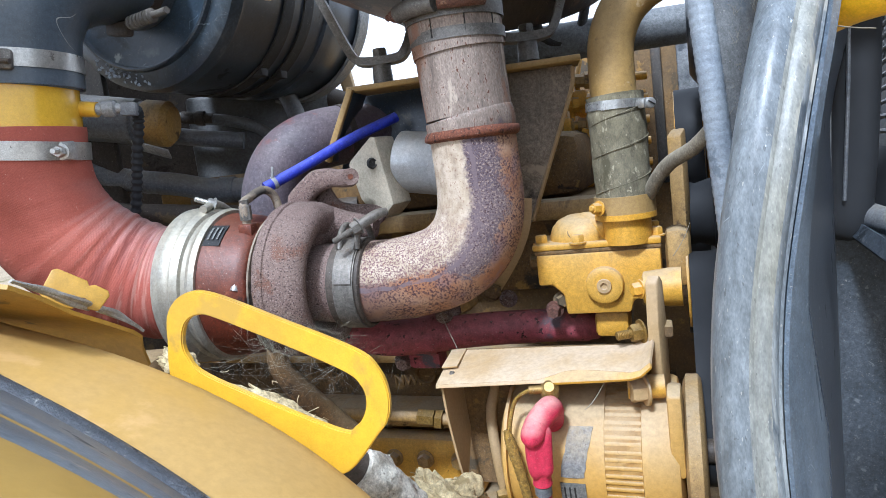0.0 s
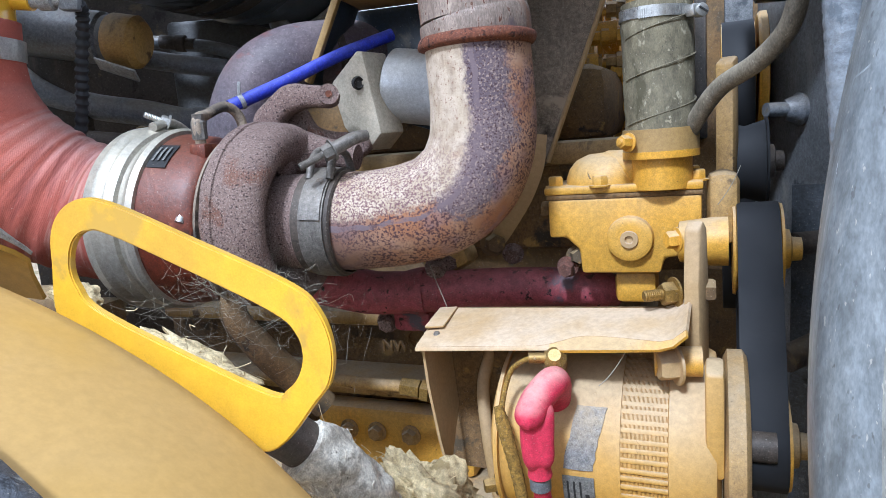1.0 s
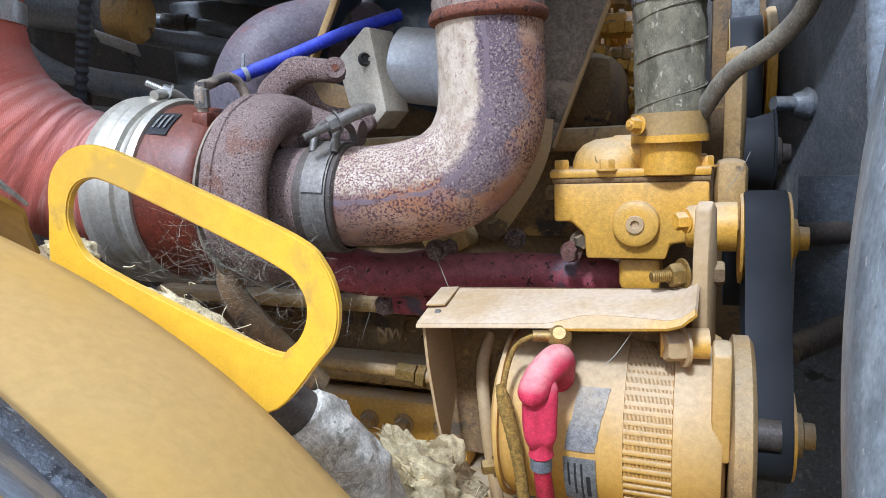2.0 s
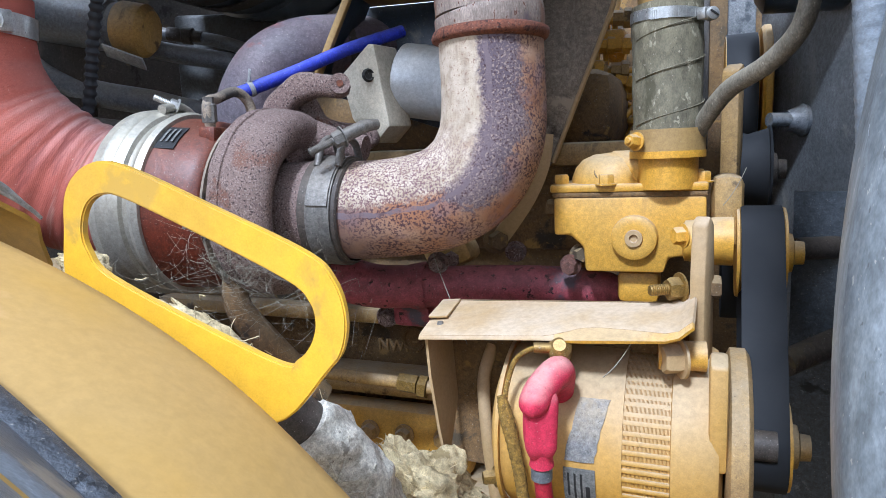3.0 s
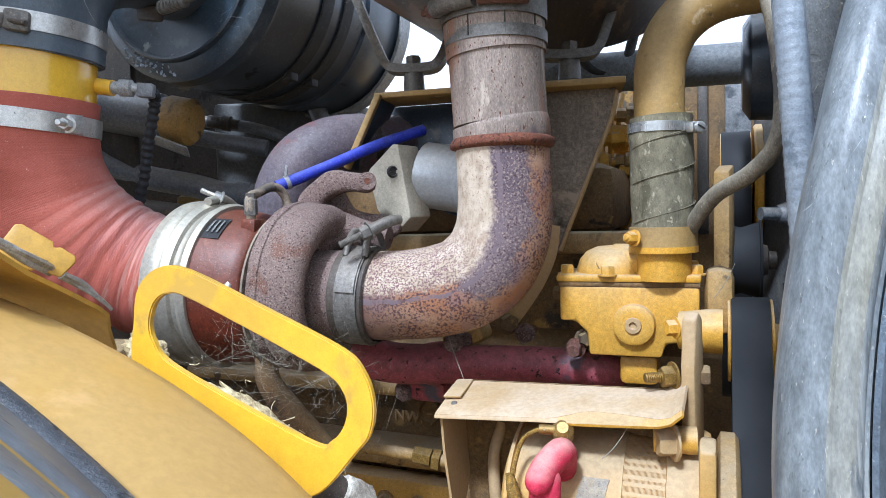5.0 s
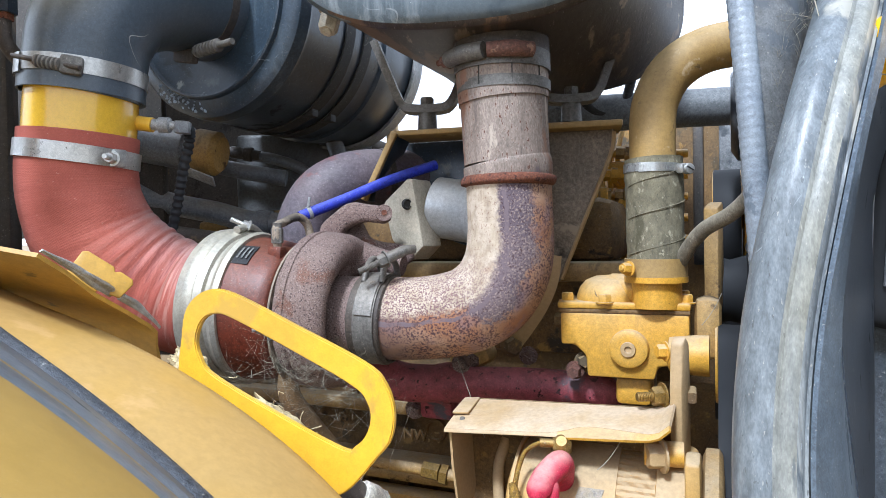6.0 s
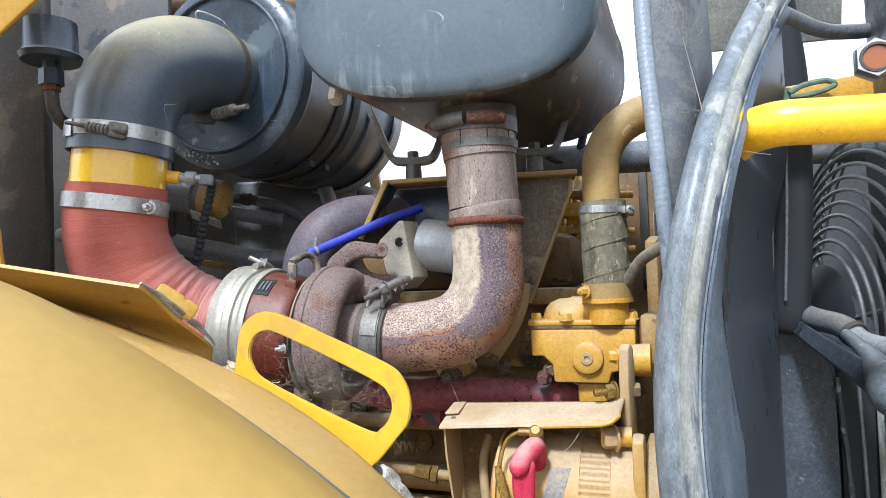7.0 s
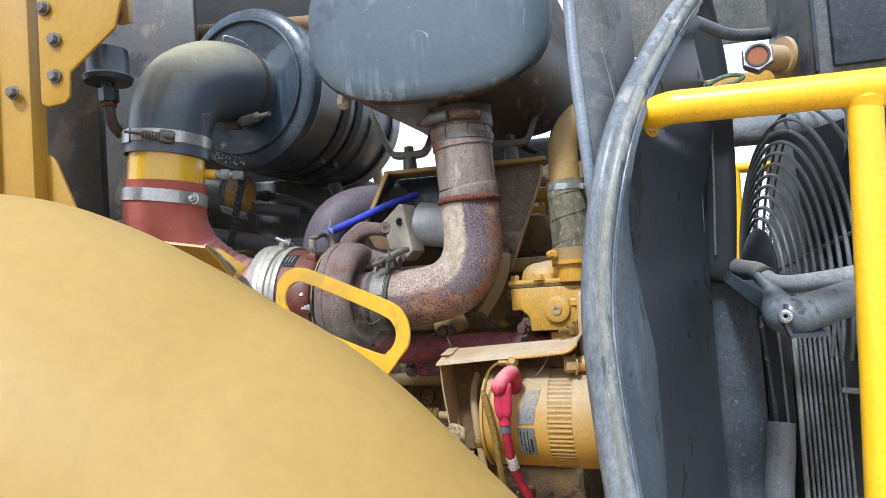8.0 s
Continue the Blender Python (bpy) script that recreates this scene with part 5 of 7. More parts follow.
part("side_bolt", hex_bolt(0.012, 0.012, o + EX * -0.001 + EY * 0.04 + V(0, 0, 0.075), -EX, True), "engine_dark", wp)
part("side_bolt", hex_bolt(0.010, 0.012, o + EX * 0.030 + EY * 0.02 + V(0, 0, 0.018), V(0.1, -0.9, 0.1), True), "engine_dark", wp)
part("flange_bolt", hex_bolt(0.010, 0.016, (0.141, 0.990, 1.734), V(-0.3, -0.9, -0.1), True), "rust_dull", wp)
part("lower_neck", box((0.05, 0.06, 0.04), at(o + EX * 0.10 + EY * 0.05 + V(0, 0, -0.022), WYAW), 0.008), "engine", wp)
part("outlet_neck", lathe([(0, 0.033), (0.01, 0.034), (0.05, 0.034)], (0.252, 0.962, 1.828), V(0, 0, 1), 36), "engine", wp, "yellow outlet neck")

rh = thing("radiator_hose", "dusty olive fabric-wrapped coolant hose between clamps", "hose", (0.251, 0.965, 1.87))
HX = [(0.2515, 0.963, 1.868), (0.2515, 0.963, 1.91), (0.251, 0.964, 1.96), (0.2505, 0.965, 2.01), (0.2500, 0.966, 2.036)]
part("hose_body", tube(HX, [0.0395, 0.039, 0.0392, 0.0395, 0.0392], 40, 10, prof=lambda a, s: 1 + 0.012 * math.sin(s * 16 + a) + 0.006 * math.sin(s * 57 + 2 * a)), "olive_hose", rh)
cord = bmesh.new()
for z0 in (1.905, 1.955, 2.0):
    tube([(0.2512 + 0.0398 * math.cos(a), 0.9635 + 0.0398 * math.sin(a), z0 + 0.010 * (a + 2.6)) for a in (-2.9 + 0.25 * k for k in range(13))], 0.0007, 6, 2, cord)
part("wrap_seam", cord, "olive_hose", rh, "raised spiral wrap seams")
lc = part("lower_clamp", band(V(0.2515, 0.963, 1.884), V(0, 0, 1), 0.0395, 0.026, 0.003, 48), "pipe_tan", rh, "dusty tan band clamp")
part("clamp_screw", hex_bolt(0.008, 0.012, (0.210, 0.935, 1.884), V(-0.8, -0.6, 0.1), True, 0.003), "engine", lc)
part("clamp_lip", band(V(0.2515, 0.963, 1.868), V(0, 0, 1), 0.040, 0.008, 0.003, 48), "engine", rh)
uc = part("upper_clamp", band(V(0.2502, 0.9655, 2.022), V(0.04, 0, 1), 0.0395, 0.012, 0.0012, 48), "zinc", rh, "worm-drive clamp")
tm = bmesh.new()
for i in range(26):
    a = radians(-128 + i * 3.4)
    box((0.0012, 0.0015, 0.010), Matrix.Translation((0.2502, 0.9655, 2.021)) @ Matrix.Rotation(a, 4, "Z") @ Matrix.Translation((0.0412, 0, 0)) , 0.0, tm)
part("worm_teeth", tm, "zinc", uc)
part("worm_housing", box((0.016, 0.012, 0.013), at((0.281, 0.930, 2.019), 38, 0, -6), 0.003), "zinc", uc)
ws = part("worm_screw", lathe([(-0.008, 0), (-0.008, 0.0062), (0.0, 0.0074), (0.002, 0.0070), (0.003, 0.005), (0.003, 0)], (0.288, 0.925, 2.018), V(0.25, -0.95, 0.1), 20), "zinc", uc, "round slotted screw head")
part("screw_slot", box((0.0105, 0.0012, 0.0018), at((0.2888, 0.9215, 2.0183), 14, 0, 32), 0.0002), "soot", ws)
yp = solid("coolant_pipe", tube([(0.250, 0.966, 2.02), (0.2495, 0.967, 2.07), (0.254, 0.968, 2.115), (0.275, 0.969, 2.155), (0.312, 0.97, 2.182), (0.36, 0.972, 2.194), (0.45, 0.98, 2.20), (0.60, 1.0, 2.20)], 0.0315, 36, 8), "pipe_tan", "curved dusty yellow steel coolant pipe", "pipe")

# alternator
AL, AR = V(0.066, 0.872, 1.583), V(0.24, 0.816, 1.583)
AA = EX
alt = thing("alternator", "dusty yellow alternator with a ribbed middle and red terminal boot", "alternator", (0.16, 0.85, 1.49))
part("rear_housing", lathe([(-0.012, 0), (-0.012, 0.062), (-0.006, 0.078), (0.006, 0.088), (0.012, 0.0905), (0.121, 0.0915), (0.123, 0.087)], AL, AA, 72), "engine_beige", alt, "dusty yellow rear cover")
plies = []
for i in range(38):
    h = 0.122 + 0.00116 * i
    plies += [(h, 0.0899), (h + 0.00025, 0.0908), (h + 0.0009, 0.0908), (h + 0.00115, 0.0899)]
part("stator_core", lathe([(0.117, 0.0895)] + plies + [(0.175, 0.0899)], AL, AA, 72), "engine_beige", alt, "stack of thin steel plies", angle=60)
part("front_housing", lathe([(0.164, 0.087), (0.166, 0.0935), (0.200, 0.0935), (0.206, 0.090), (0.210, 0.07), (0.210, 0.0)], AL, AA, 72), "engine_beige", alt)
part("fan_disc", lathe([(0.212, 0.0), (0.212, 0.085), (0.216, 0.094), (0.230, 0.094), (0.234, 0.088), (0.236, 0.05), (0.236, 0)], AL, AA, 72), "engine_dusty", alt, "dusty tan fan disc")
part("shaft", lathe([(0.22, 0.015), (0.26, 0.015), (0.26, 0.0)], AL, AA, 28), "sooty", alt)
for h, w in ((0.121, 0.0022), (0.0, 0.004)):
    part("seam_ring", lathe([(h, 0.088), (h, 0.0932), (h + w, 0.0932), (h + w, 0.088)], AL, AA, 72), "engine_beige", alt)
ear2 = prism([(-0.02, -0.07), (-0.022, 0.03), (0.0, 0.036), (0.022, 0.03), (0.022, -0.03), (0.012, -0.07)], 0.016, at(AL + AA * 0.196 + V(-0.012, -0.066, 0.076), 72), 0.004)
part("mount_ear", ear2, "engine_beige", alt)


def on_alt(h, deg, out=0.0):
    """A place on the alternator: h along it, deg from the top towards the front."""
    f = V(-0.309, -0.951, 0)
    return AL + AA * h + (V(0, 0, 1) * math.cos(radians(deg)) + f * math.sin(radians(deg))) * (0.0915 + out)


rnd = random.Random(12)
for k in range(40):
    d0 = -40 + 5.6 * k + rnd.uniform(-0.5, 0.5)
    up = float(np.interp(d0, (20, 55, 85), (0.0001, 0.0006, 0.0022)))
    part("cooling_rib", sheet([[on_alt(h, d0 + dd, q - 0.0012) for dd, q in ((0, -0.001), (0.25, up * 0.8), (0.8, up), (2.2, up), (2.9, up * 0.8), (3.2, -0.001))] for h in (0.1232, 0.1235, 0.1650, 0.1653)]), "engine_beige", alt)
for h, d0, d1, nm, mt, lb in ((0.096, 50, 88, "tape_patch", "tape", "dirty silver tape patch"), (0.084, 92, 125, "rating_label", "label", "faded grey rating label")):
    w = 0.028 if nm == "tape_patch" else 0.030
    pt = part(nm, sheet([[on_alt(h + w * (i / 3 - 0.5) - (0.012 * (j / 10) + rnd.uniform(-0.0009, 0.0009) if nm == "tape_patch" else 0), d0 + (d1 - d0) * j / 10 + (rnd.uniform(-0.7, 0.7) if nm == "tape_patch" and j == 10 else 0), 0.0012) for j in range(11)] for i in range(4)], 0.001), mt, alt, lb)
    if nm == "rating_label":
        for k, (p0, p1, ww) in enumerate(((0.35, 0.85, 0.004), (0.1, 0.95, 0.002), (0.1, 0.8, 0.002), (0.1, 0.6, 0.002))):
            hh = h + 0.008 - 0.006 * k
            part("print_bar", sheet([[on_alt(hh + ww * (i - 0.5), d0 + (d1 - d0) * (p0 + (p1 - p0) * j / 4), 0.0022) for j in range(5)] for i in range(2)], 0.0004), "ink", pt)
def boxy(a, s):
    return 1 - 0.12 * math.cos(4 * a)


bt = part("terminal_boot", tube([(0.083, 0.743, 1.670), (0.0815, 0.740, 1.660), (0.081, 0.738, 1.650), (0.080, 0.737, 1.632), (0.080, 0.737, 1.614), (0.080, 0.738, 1.611)], [0.010, 0.0158, 0.0164, 0.0162, 0.0152, 0.010], 32, 6, prof=boxy), "boot", alt, "pink-red rubber terminal boot")
part("boot_stem", tube([on_alt(0.060, 46, -0.004), (0.100, 0.758, 1.676), (0.084, 0.742, 1.668), (0.075, 0.728, 1.659), (0.0715, 0.721, 1.655), (0.0695, 0.716, 1.652)], [0.0145, 0.0145, 0.0145, 0.0138, 0.0110, 0.004], 28, 6), "boot", bt, "dusty pink elbow of the boot")
part("boot_neck", tube([(0.0815, 0.737, 1.614), (0.081, 0.738, 1.603), (0.081, 0.739, 1.594)], [0.013, 0.0105, 0.0115], 20, 3), "boot", bt)
part("cable_ring", band(V(0.081, 0.740, 1.586), V(0, 0.1, -1), 0.0085, 0.012, 0.0015, 20), "rubber_hose", bt)
pw = thing("power_cable", "red battery cable with a white tag below the boot", "cable", (0.1, 0.76, 1.4))
PC = [(0.081, 0.739, 1.594), (0.083, 0.743, 1.565), (0.087, 0.752, 1.535), (0.093, 0.762, 1.508), (0.108, 0.777, 1.468), (0.14, 0.80, 1.40)]
part("sheath", tube(PC, 0.0082, 16, 8), "red_cable", pw)
part("tag", tube([(0.0875, 0.753, 1.533), (0.0925, 0.7605, 1.512)], 0.0095, 16, 1), "wrap", pw, "white printed tag")
bw = thing("sensor_lead", "gold braided lead with a ring terminal on the alternator", "cable", (0.05, 0.83, 1.55))
part("wire", tube([(0.080, 0.775, 1.694), (0.070, 0.778, 1.689), (0.060, 0.785, 1.677), (0.052, 0.780, 1.655), (0.049, 0.771, 1.640)], 0.0026, 10, 6), "braid", bw)
part("terminal", tube([(0.078, 0.775, 1.694), (0.098, 0.775, 1.693)], 0.0052, 14, 2), "brass", bw)
part("terminal_cap", lathe([(-0.012, 0), (-0.012, 0.0115), (0.004, 0.0115), (0.009, 0.006), (0.009, 0)], (0.103, 0.776, 1.692), V(-0.1, -0.75, 0.65), 20), "brass", bw)
part("braided_sleeve", tube([(0.046, 0.772, 1.648), (0.050, 0.768, 1.63), (0.056, 0.762, 1.604), (0.062, 0.760, 1.57), (0.066, 0.762, 1.53), (0.072, 0.775, 1.47)], [0.004, 0.007, 0.0065, 0.006, 0.006, 0.006], 14, 10, prof=lambda a, s: 1 + 0.08 * math.sin(s * 120 + a * 3)), "braid", bw, "gold woven sleeve")
solid("ground_cable", tube([(0.04, 0.90, 1.66), (0.028, 0.89, 1.62), (0.030, 0.88, 1.56), (0.036, 0.88, 1.50), (0.046, 0.88, 1.42), (0.06, 0.90, 1.36)], 0.0075, 14, 8), "shield", "dusty tan cable hanging behind the alternator", "cable")
solid("small_bolt", hex_bolt(0.008, 0.012, on_alt(-0.006, 118, -0.012), V(-1, -0.2, 0), True), "brass", "brass terminal bolt on the alternator", "bolt")

# heat shield over it
sh = thing("heat_shield", "dusty bent steel shield above the alternator", "shield", (0.1, 0.85, 1.6))
TL, FL_, FR, BR = V(-0.015, 0.925, 1.7085), V(-0.036, 0.834, 1.6945), V(0.214, 0.737, 1.7165), V(0.236, 0.80, 1.7285)
rows, lips = [], []
for i in range(25):
    u = i / 24
    f, b_ = FL_.lerp(FR, u), TL.lerp(BR, u)
    dip = 0.010 * float(np.interp(u, (0.50, 0.56, 0.62, 0.68, 0.80, 0.92, 1.0), (0, 0.25, 0.85, 1.0, 0.72, 0.30, 0.12)))
    f2 = f + (b_ - f) * (0.25 * (dip / 0.010))
    up = V(0, 0, 0.012 * max(0, (u - 0.92) / 0.08) ** 2)
    rows.append([b_ + up, b_.lerp(f2, 0.5) + up, f2 + up, f2 + V(-0.0015, -0.0035, -0.002) + up])
    lips.append([f2 + V(-0.0015, -0.0037, -0.0022) + up, f2.lerp(f, 0.5) + V(-0.002, -0.006, -0.005) + up, f + V(-0.002, -0.006, -0.006) + up])
part("top_plate", sheet(rows, 0.003), "shield", sh, "dusty top plate", angle=50)
part("front_edge", sheet(lips[:14], 0.003), "shield", sh, "thin folded front edge", angle=60)
part("front_lip", sheet(lips[13:], 0.003), "engine", sh, "golden yellow curled front lip", angle=60)
part("side_plate", sheet([[FL_ + V(0.004, 0.002, -0.008), TL + V(0.003, 0, -0.002)], [FL_ + V(0.006, 0.004, -0.05), TL + V(0.006, 0, -0.05)], [FL_ + V(0.013, 0.004, -0.11), TL + V(0.010, 0.0, -0.11)], [FL_ + V(0.020, 0.004, -0.152), TL + V(0.000, -0.05, -0.165)]], 0.003), "shield", sh, "hanging side plate")
part("back_plate", sheet([[TL, TL.lerp(BR, 0.5), BR], [TL + V(0, 0, -0.09), TL.lerp(BR, 0.5) + V(0, 0, -0.09), BR + V(0, 0, -0.03)], [TL + V(0.0, 0, -0.2), TL.lerp(BR, 0.5) + V(0, 0, -0.2), BR + V(0, 0, -0.03)]], 0.003), "engine_dark", sh, "grimy back plate")
part("corner_tab", box((0.022, 0.056, 0.003), at(TL.lerp(FL_, 0.42) + V(0.011, 0.0, 0.0045), -14, 6, -4), 0.001), "shield", sh)
part("rivet", lathe([(0.004, 0), (0.003, 0.003), (0, 0.004)], FL_ + V(0.020, 0.016, 0.004), V(0, 0, 1), 12), "clamp", sh)

# slotted adjusting arm and boss
arm = thing("adjusting_arm", "dusty yellow alternator adjusting arm with bolts", "bracket", (0.23, 0.8, 1.66))
part("strap", prism([(-0.012, -0.110), (-0.014, 0.02), (-0.010, 0.070), (0.0, 0.078), (0.010, 0.070), (0.014, 0.02), (0.013, -0.110), (0.0, -0.116)], 0.015, at((0.240, 0.795, 1.735), 54), 0.003), "shield", arm)
part("pivot_bolt", hex_bolt(0.014, 0.016, (0.214, 0.765, 1.684), V(-0.97, -0.1, 0), True), "shield", arm)
part("sleeve", lathe([(-0.03, 0), (-0.03, 0.014), (0.012, 0.014), (0.012, 0)], (0.225, 0.772, 1.684), V(0.951, -0.2, 0), 24), "engine", arm)
part("slot_stud", hex_bolt(0.0115, 0.012, (0.224, 0.807, 1.741), V(-0.95, -0.2, 0), True, 0.018), "brass", arm)
part("slot_nut", hex_bolt(0.012, 0.012, (0.246, 0.805, 1.742), V(0.95, -0.25, 0), True), "engine_dark", arm)
part("top_bolt", hex_bolt(0.009, 0.010, (0.232, 0.826, 1.790), V(-0.95, -0.2, 0), True), "engine", arm, "clean yellow bolt")
part("boss", lathe([(0, 0.016), (0.002, 0.022), (0.035, 0.026), (0.05, 0.026), (0.05, 0)], (0.250, 0.892, 1.775), EX, 32), "engine", arm)
part("idler_bracket", prism([(-0.018, -0.10), (-0.018, 0.080), (0.016, 0.090), (0.018, -0.06)], 0.022, at((0.360, 1.06, 1.890), 60), 0.004), "engine_dusty", arm, "upright cast bracket")
part("bracket_foot", box((0.035, 0.05, 0.085), at((0.322, 0.965, 1.80), WYAW), 0.012), "engine_dusty", arm)


# belts and pulleys
def pulley(name, c, r, w, label, n=4, mat="engine", cap="engine"):
    t = thing(name, label, "pulley", (c[0], c[1], c[2] - r))
    c = Vector(c)
    prof = [(-w / 2, 0), (-w / 2, r + 0.002), (-w / 2 + 0.003, r + 0.003)]
    for i in range(n):
        a, b_ = -w / 2 + 0.003 + (w - 0.006) * i / n, -w / 2 + 0.003 + (w - 0.006) * (i + 1) / n
        prof += [(a + 0.001, r - 0.001), ((a + b_) / 2, r - 0.008), (b_ - 0.001, r - 0.001)]
    prof += [(w / 2 - 0.003, r + 0.003), (w / 2, r + 0.002), (w / 2, 0)]
    part("rim", lathe(prof, c, EX, 56), mat, t)
    part("hub", lathe([(w / 2, 0.024), (w / 2 + 0.008, 0.022), (w / 2 + 0.010, 0.014), (w / 2 + 0.020, 0.013), (w / 2 + 0.022, 0)], c, EX, 28), cap, t)
    return t


def belt(name, cs, w, label, group=""):
    """One belt round pulleys [(centre, radius)] in their common plane, as a loop of outer tangents."""
    o = Vector(cs[0][0])
    u, v = EY, V(0, 0, 1)
    pts2 = []
    for c, r in cs:
        d = Vector(c) - o
        for k in range(40):
            a = 2 * math.pi * k / 40
            pts2.append((d.dot(u) + r * math.cos(a), d.z + r * math.sin(a)))
    pts2 = sorted(set((round(a, 6), round(b_, 6)) for a, b_ in pts2))

    def half(ps):
        h = []
        for p in ps:
            while len(h) > 1 and (h[-1][0] - h[-2][0]) * (p[1] - h[-2][1]) - (h[-1][1] - h[-2][1]) * (p[0] - h[-2][0]) <= 0:
                h.pop()
            h.append(p)
        return h
    hull = half(pts2)[:-1] + half(pts2[::-1])[:-1]
    bm = bmesh.new()
    n = len(hull)
    cen = np.mean(hull, axis=0)
    loops = []
    for dw, sc in ((-w / 2, 0.0035), (w / 2, 0.0035), (w / 2 * 0.7, -0.005), (-w / 2 * 0.7, -0.005)):
        lp = []
        for j in range(n):
            p, q, s = np.array(hull[j - 1]), np.array(hull[j]), np.array(hull[(j + 1) % n])
            t = (s - p) / np.linalg.norm(s - p)
            nn = np.array((t[1], -t[0]))
            xy = q + nn * sc
            lp.append(bm.verts.new(o + u * xy[0] + v * xy[1] + EX * dw))
        loops.append(lp)
    for i in range(4):
        A, B = loops[i], loops[(i + 1) % 4]
        for j in range(n):
            bm.faces.new((A[j], A[(j + 1) % n], B[(j + 1) % n], B[j]))
    return bm


PB, PT = V(0.296, 0.842, 1.567), V(0.348, 0.943, 1.751)
d_ = (PT - PB).dot(EX)
PT, PB = PT - EX * d_ + EX * 0.022, PB + EX * 0.022
pulley("drive_pulley", PT, 0.050, 0.051, "yellow grooved pulley with worn rims")
pulley("alternator_pulley", PB, 0.044, 0.049, "tan alternator pulley with a hub nut", cap="engine_dusty")
db = thing("drive_belt", "wide flat black rubber drive belt", "belt", (PB.x, PB.y, PB.z - 0.045))
part("band", belt("band", [(PT, 0.051), (PB, 0.045)], 0.043, ""), "belt", db)
pulley("idler_pulley", (0.398, 1.105, 1.839), 0.057, 0.056, "smooth black idler pulley", 1, "belt", "sooty")
pulley("fan_pulley", (0.459, 1.302, 1.962), 0.084, 0.048, "yellow fan drive pulley behind its belts")
solid("pulley_flange", lathe([(0, 0.02), (0, 0.095), (0.004, 0.099), (0.013, 0.099), (0.015, 0.09), (0.015, 0)], V(0.459, 1.302, 1.962) + EX * 0.028, EX, 56), "engine", "worn yellow pulley flange beside the fan belts", "flange")
solid("fan_belt", belt("fan_belt", [(V(0.459, 1.302, 1.962), 0.085), (V(0.459, 1.302, 1.66), 0.08)], 0.046, ""), "belt", "wide black fan belt on the yellow pulley", "belt")
solid("bypass_hose", tube([(0.272, 0.97, 1.86), (0.281, 0.935, 1.899), (0.297, 0.90, 1.934), (0.322, 0.86, 1.956), (0.339, 0.832, 1.985), (0.344, 0.825, 2.03), (0.344, 0.84, 2.10), (0.345, 0.87, 2.16)], 0.0098, 18, 8), "hose_dusted", "thin grey bypass hose bent beside the pulleys", "hose")
for p, q, r in (((0.40, 0.96, 1.75), (0.62, 1.05, 1.73), 0.014), ((0.38, 0.93, 1.62), (0.60, 1.02, 1.66), 0.016)):
    solid("coolant_line", tube([p, Vector(p).lerp(Vector(q), 0.5) + V(0, 0, 0.004), q], r, 16, 4), "sooty", "grimy steel coolant line behind the belts", "pipe")


# ---- radiator end ----
rp = thing("engine_bulkhead", "dark grey rear engine bulkhead with a fat weathered rubber seal", "bulkhead", (0.3, 0.5, 1.4))
SEAL = [(0.221, 0.33, 1.22), (0.214, 0.375, 1.45), (0.204, 0.412, 1.63), (0.200, 0.432, 1.76), (0.209, 0.445, 1.86), (0.231, 0.455, 1.96), (0.267, 0.490, 2.05), (0.325, 0.570, 2.14), (0.408, 0.665, 2.25), (0.444, 0.705, 2.290)]
sp_ = [Vector(s) for s in spline(SEAL, 8)]
UPV = V(-0.25, -0.97, 0.1)
bulb = [(-0.021, -0.012), (-0.021, 0.004), (-0.016, 0.013), (-0.008, 0.016), (-0.001, 0.0145), (0.002, 0.0125), (0.006, 0.0145), (0.012, 0.013), (0.016, 0.008), (0.0175, 0.004), (0.0195, 0.004), (0.0205, -0.012)]
seal_me = mesh_of(sweep(bulb, SEAL, UPV, 8), angle=50)
seal_me.materials.append(M["seal"])
seal_me.materials.append(M["seal_beige"])
for i, p in enumerate(seal_me.polygons):
    p.material_index = 1 if 4 <= i % len(bulb) <= 6 else 0
part("seal", seal_me, "seal", rp, "fat weathered rubber edge seal, blue-grey and dusty beige")
part("seal_lip", tube([p + V(0.021, 0.002, 0) for p in sp_[::4]], 0.0035, 10, 4), "rubber", rp)


def off(p, a, b_):
    """From a seal point: a along the panel's depth, b to its right."""
    return p + V(0.53, 0.85, 0) * a + V(0.85, -0.53, 0) * b_


def flange_edge(p):
    """The flange's far edge beside a seal point: it widens towards the bottom."""
    k = min(1.0, max(0.0, (2.02 - p.z) / 0.28))
    return p.lerp(V(0.284, 0.508, p.z), k) + V(0.021, 0.006, 0) * (1 - k)


part("flange", sheet([[off(p, 0.0, 0.021), off(p, 0.0, 0.021).lerp(flange_edge(p), 0.5) + V(0.003, -0.006, 0), flange_edge(p)] for p in sp_[2:-12]], 0.003), "flange_slate", rp, "slate grey flange with cobweb streaks")
web_rows = []
for p in sp_[3:-4]:
    q = flange_edge(p) if p.z < 2.04 else off(p, 0.02, 0.004)
    far = off(p, 0.02 + 0.50 * min(1.0, max(0.15, (2.26 - p.z) / 0.16)), 0.004)
    k = min(1.0, max(0.0, (2.08 - p.z) / 0.12))
    far = far.lerp(V(0.497, 0.890, p.z), k) + V(0.030, 0.055, 0) * math.exp(-((p.z - 1.93) / 0.09) ** 2)
    web_rows.append([q.lerp(far, j / 8) for j in range(9)])
part("web_plate", sheet(web_rows, 0.004), "panel", rp, "dark grey side plate")
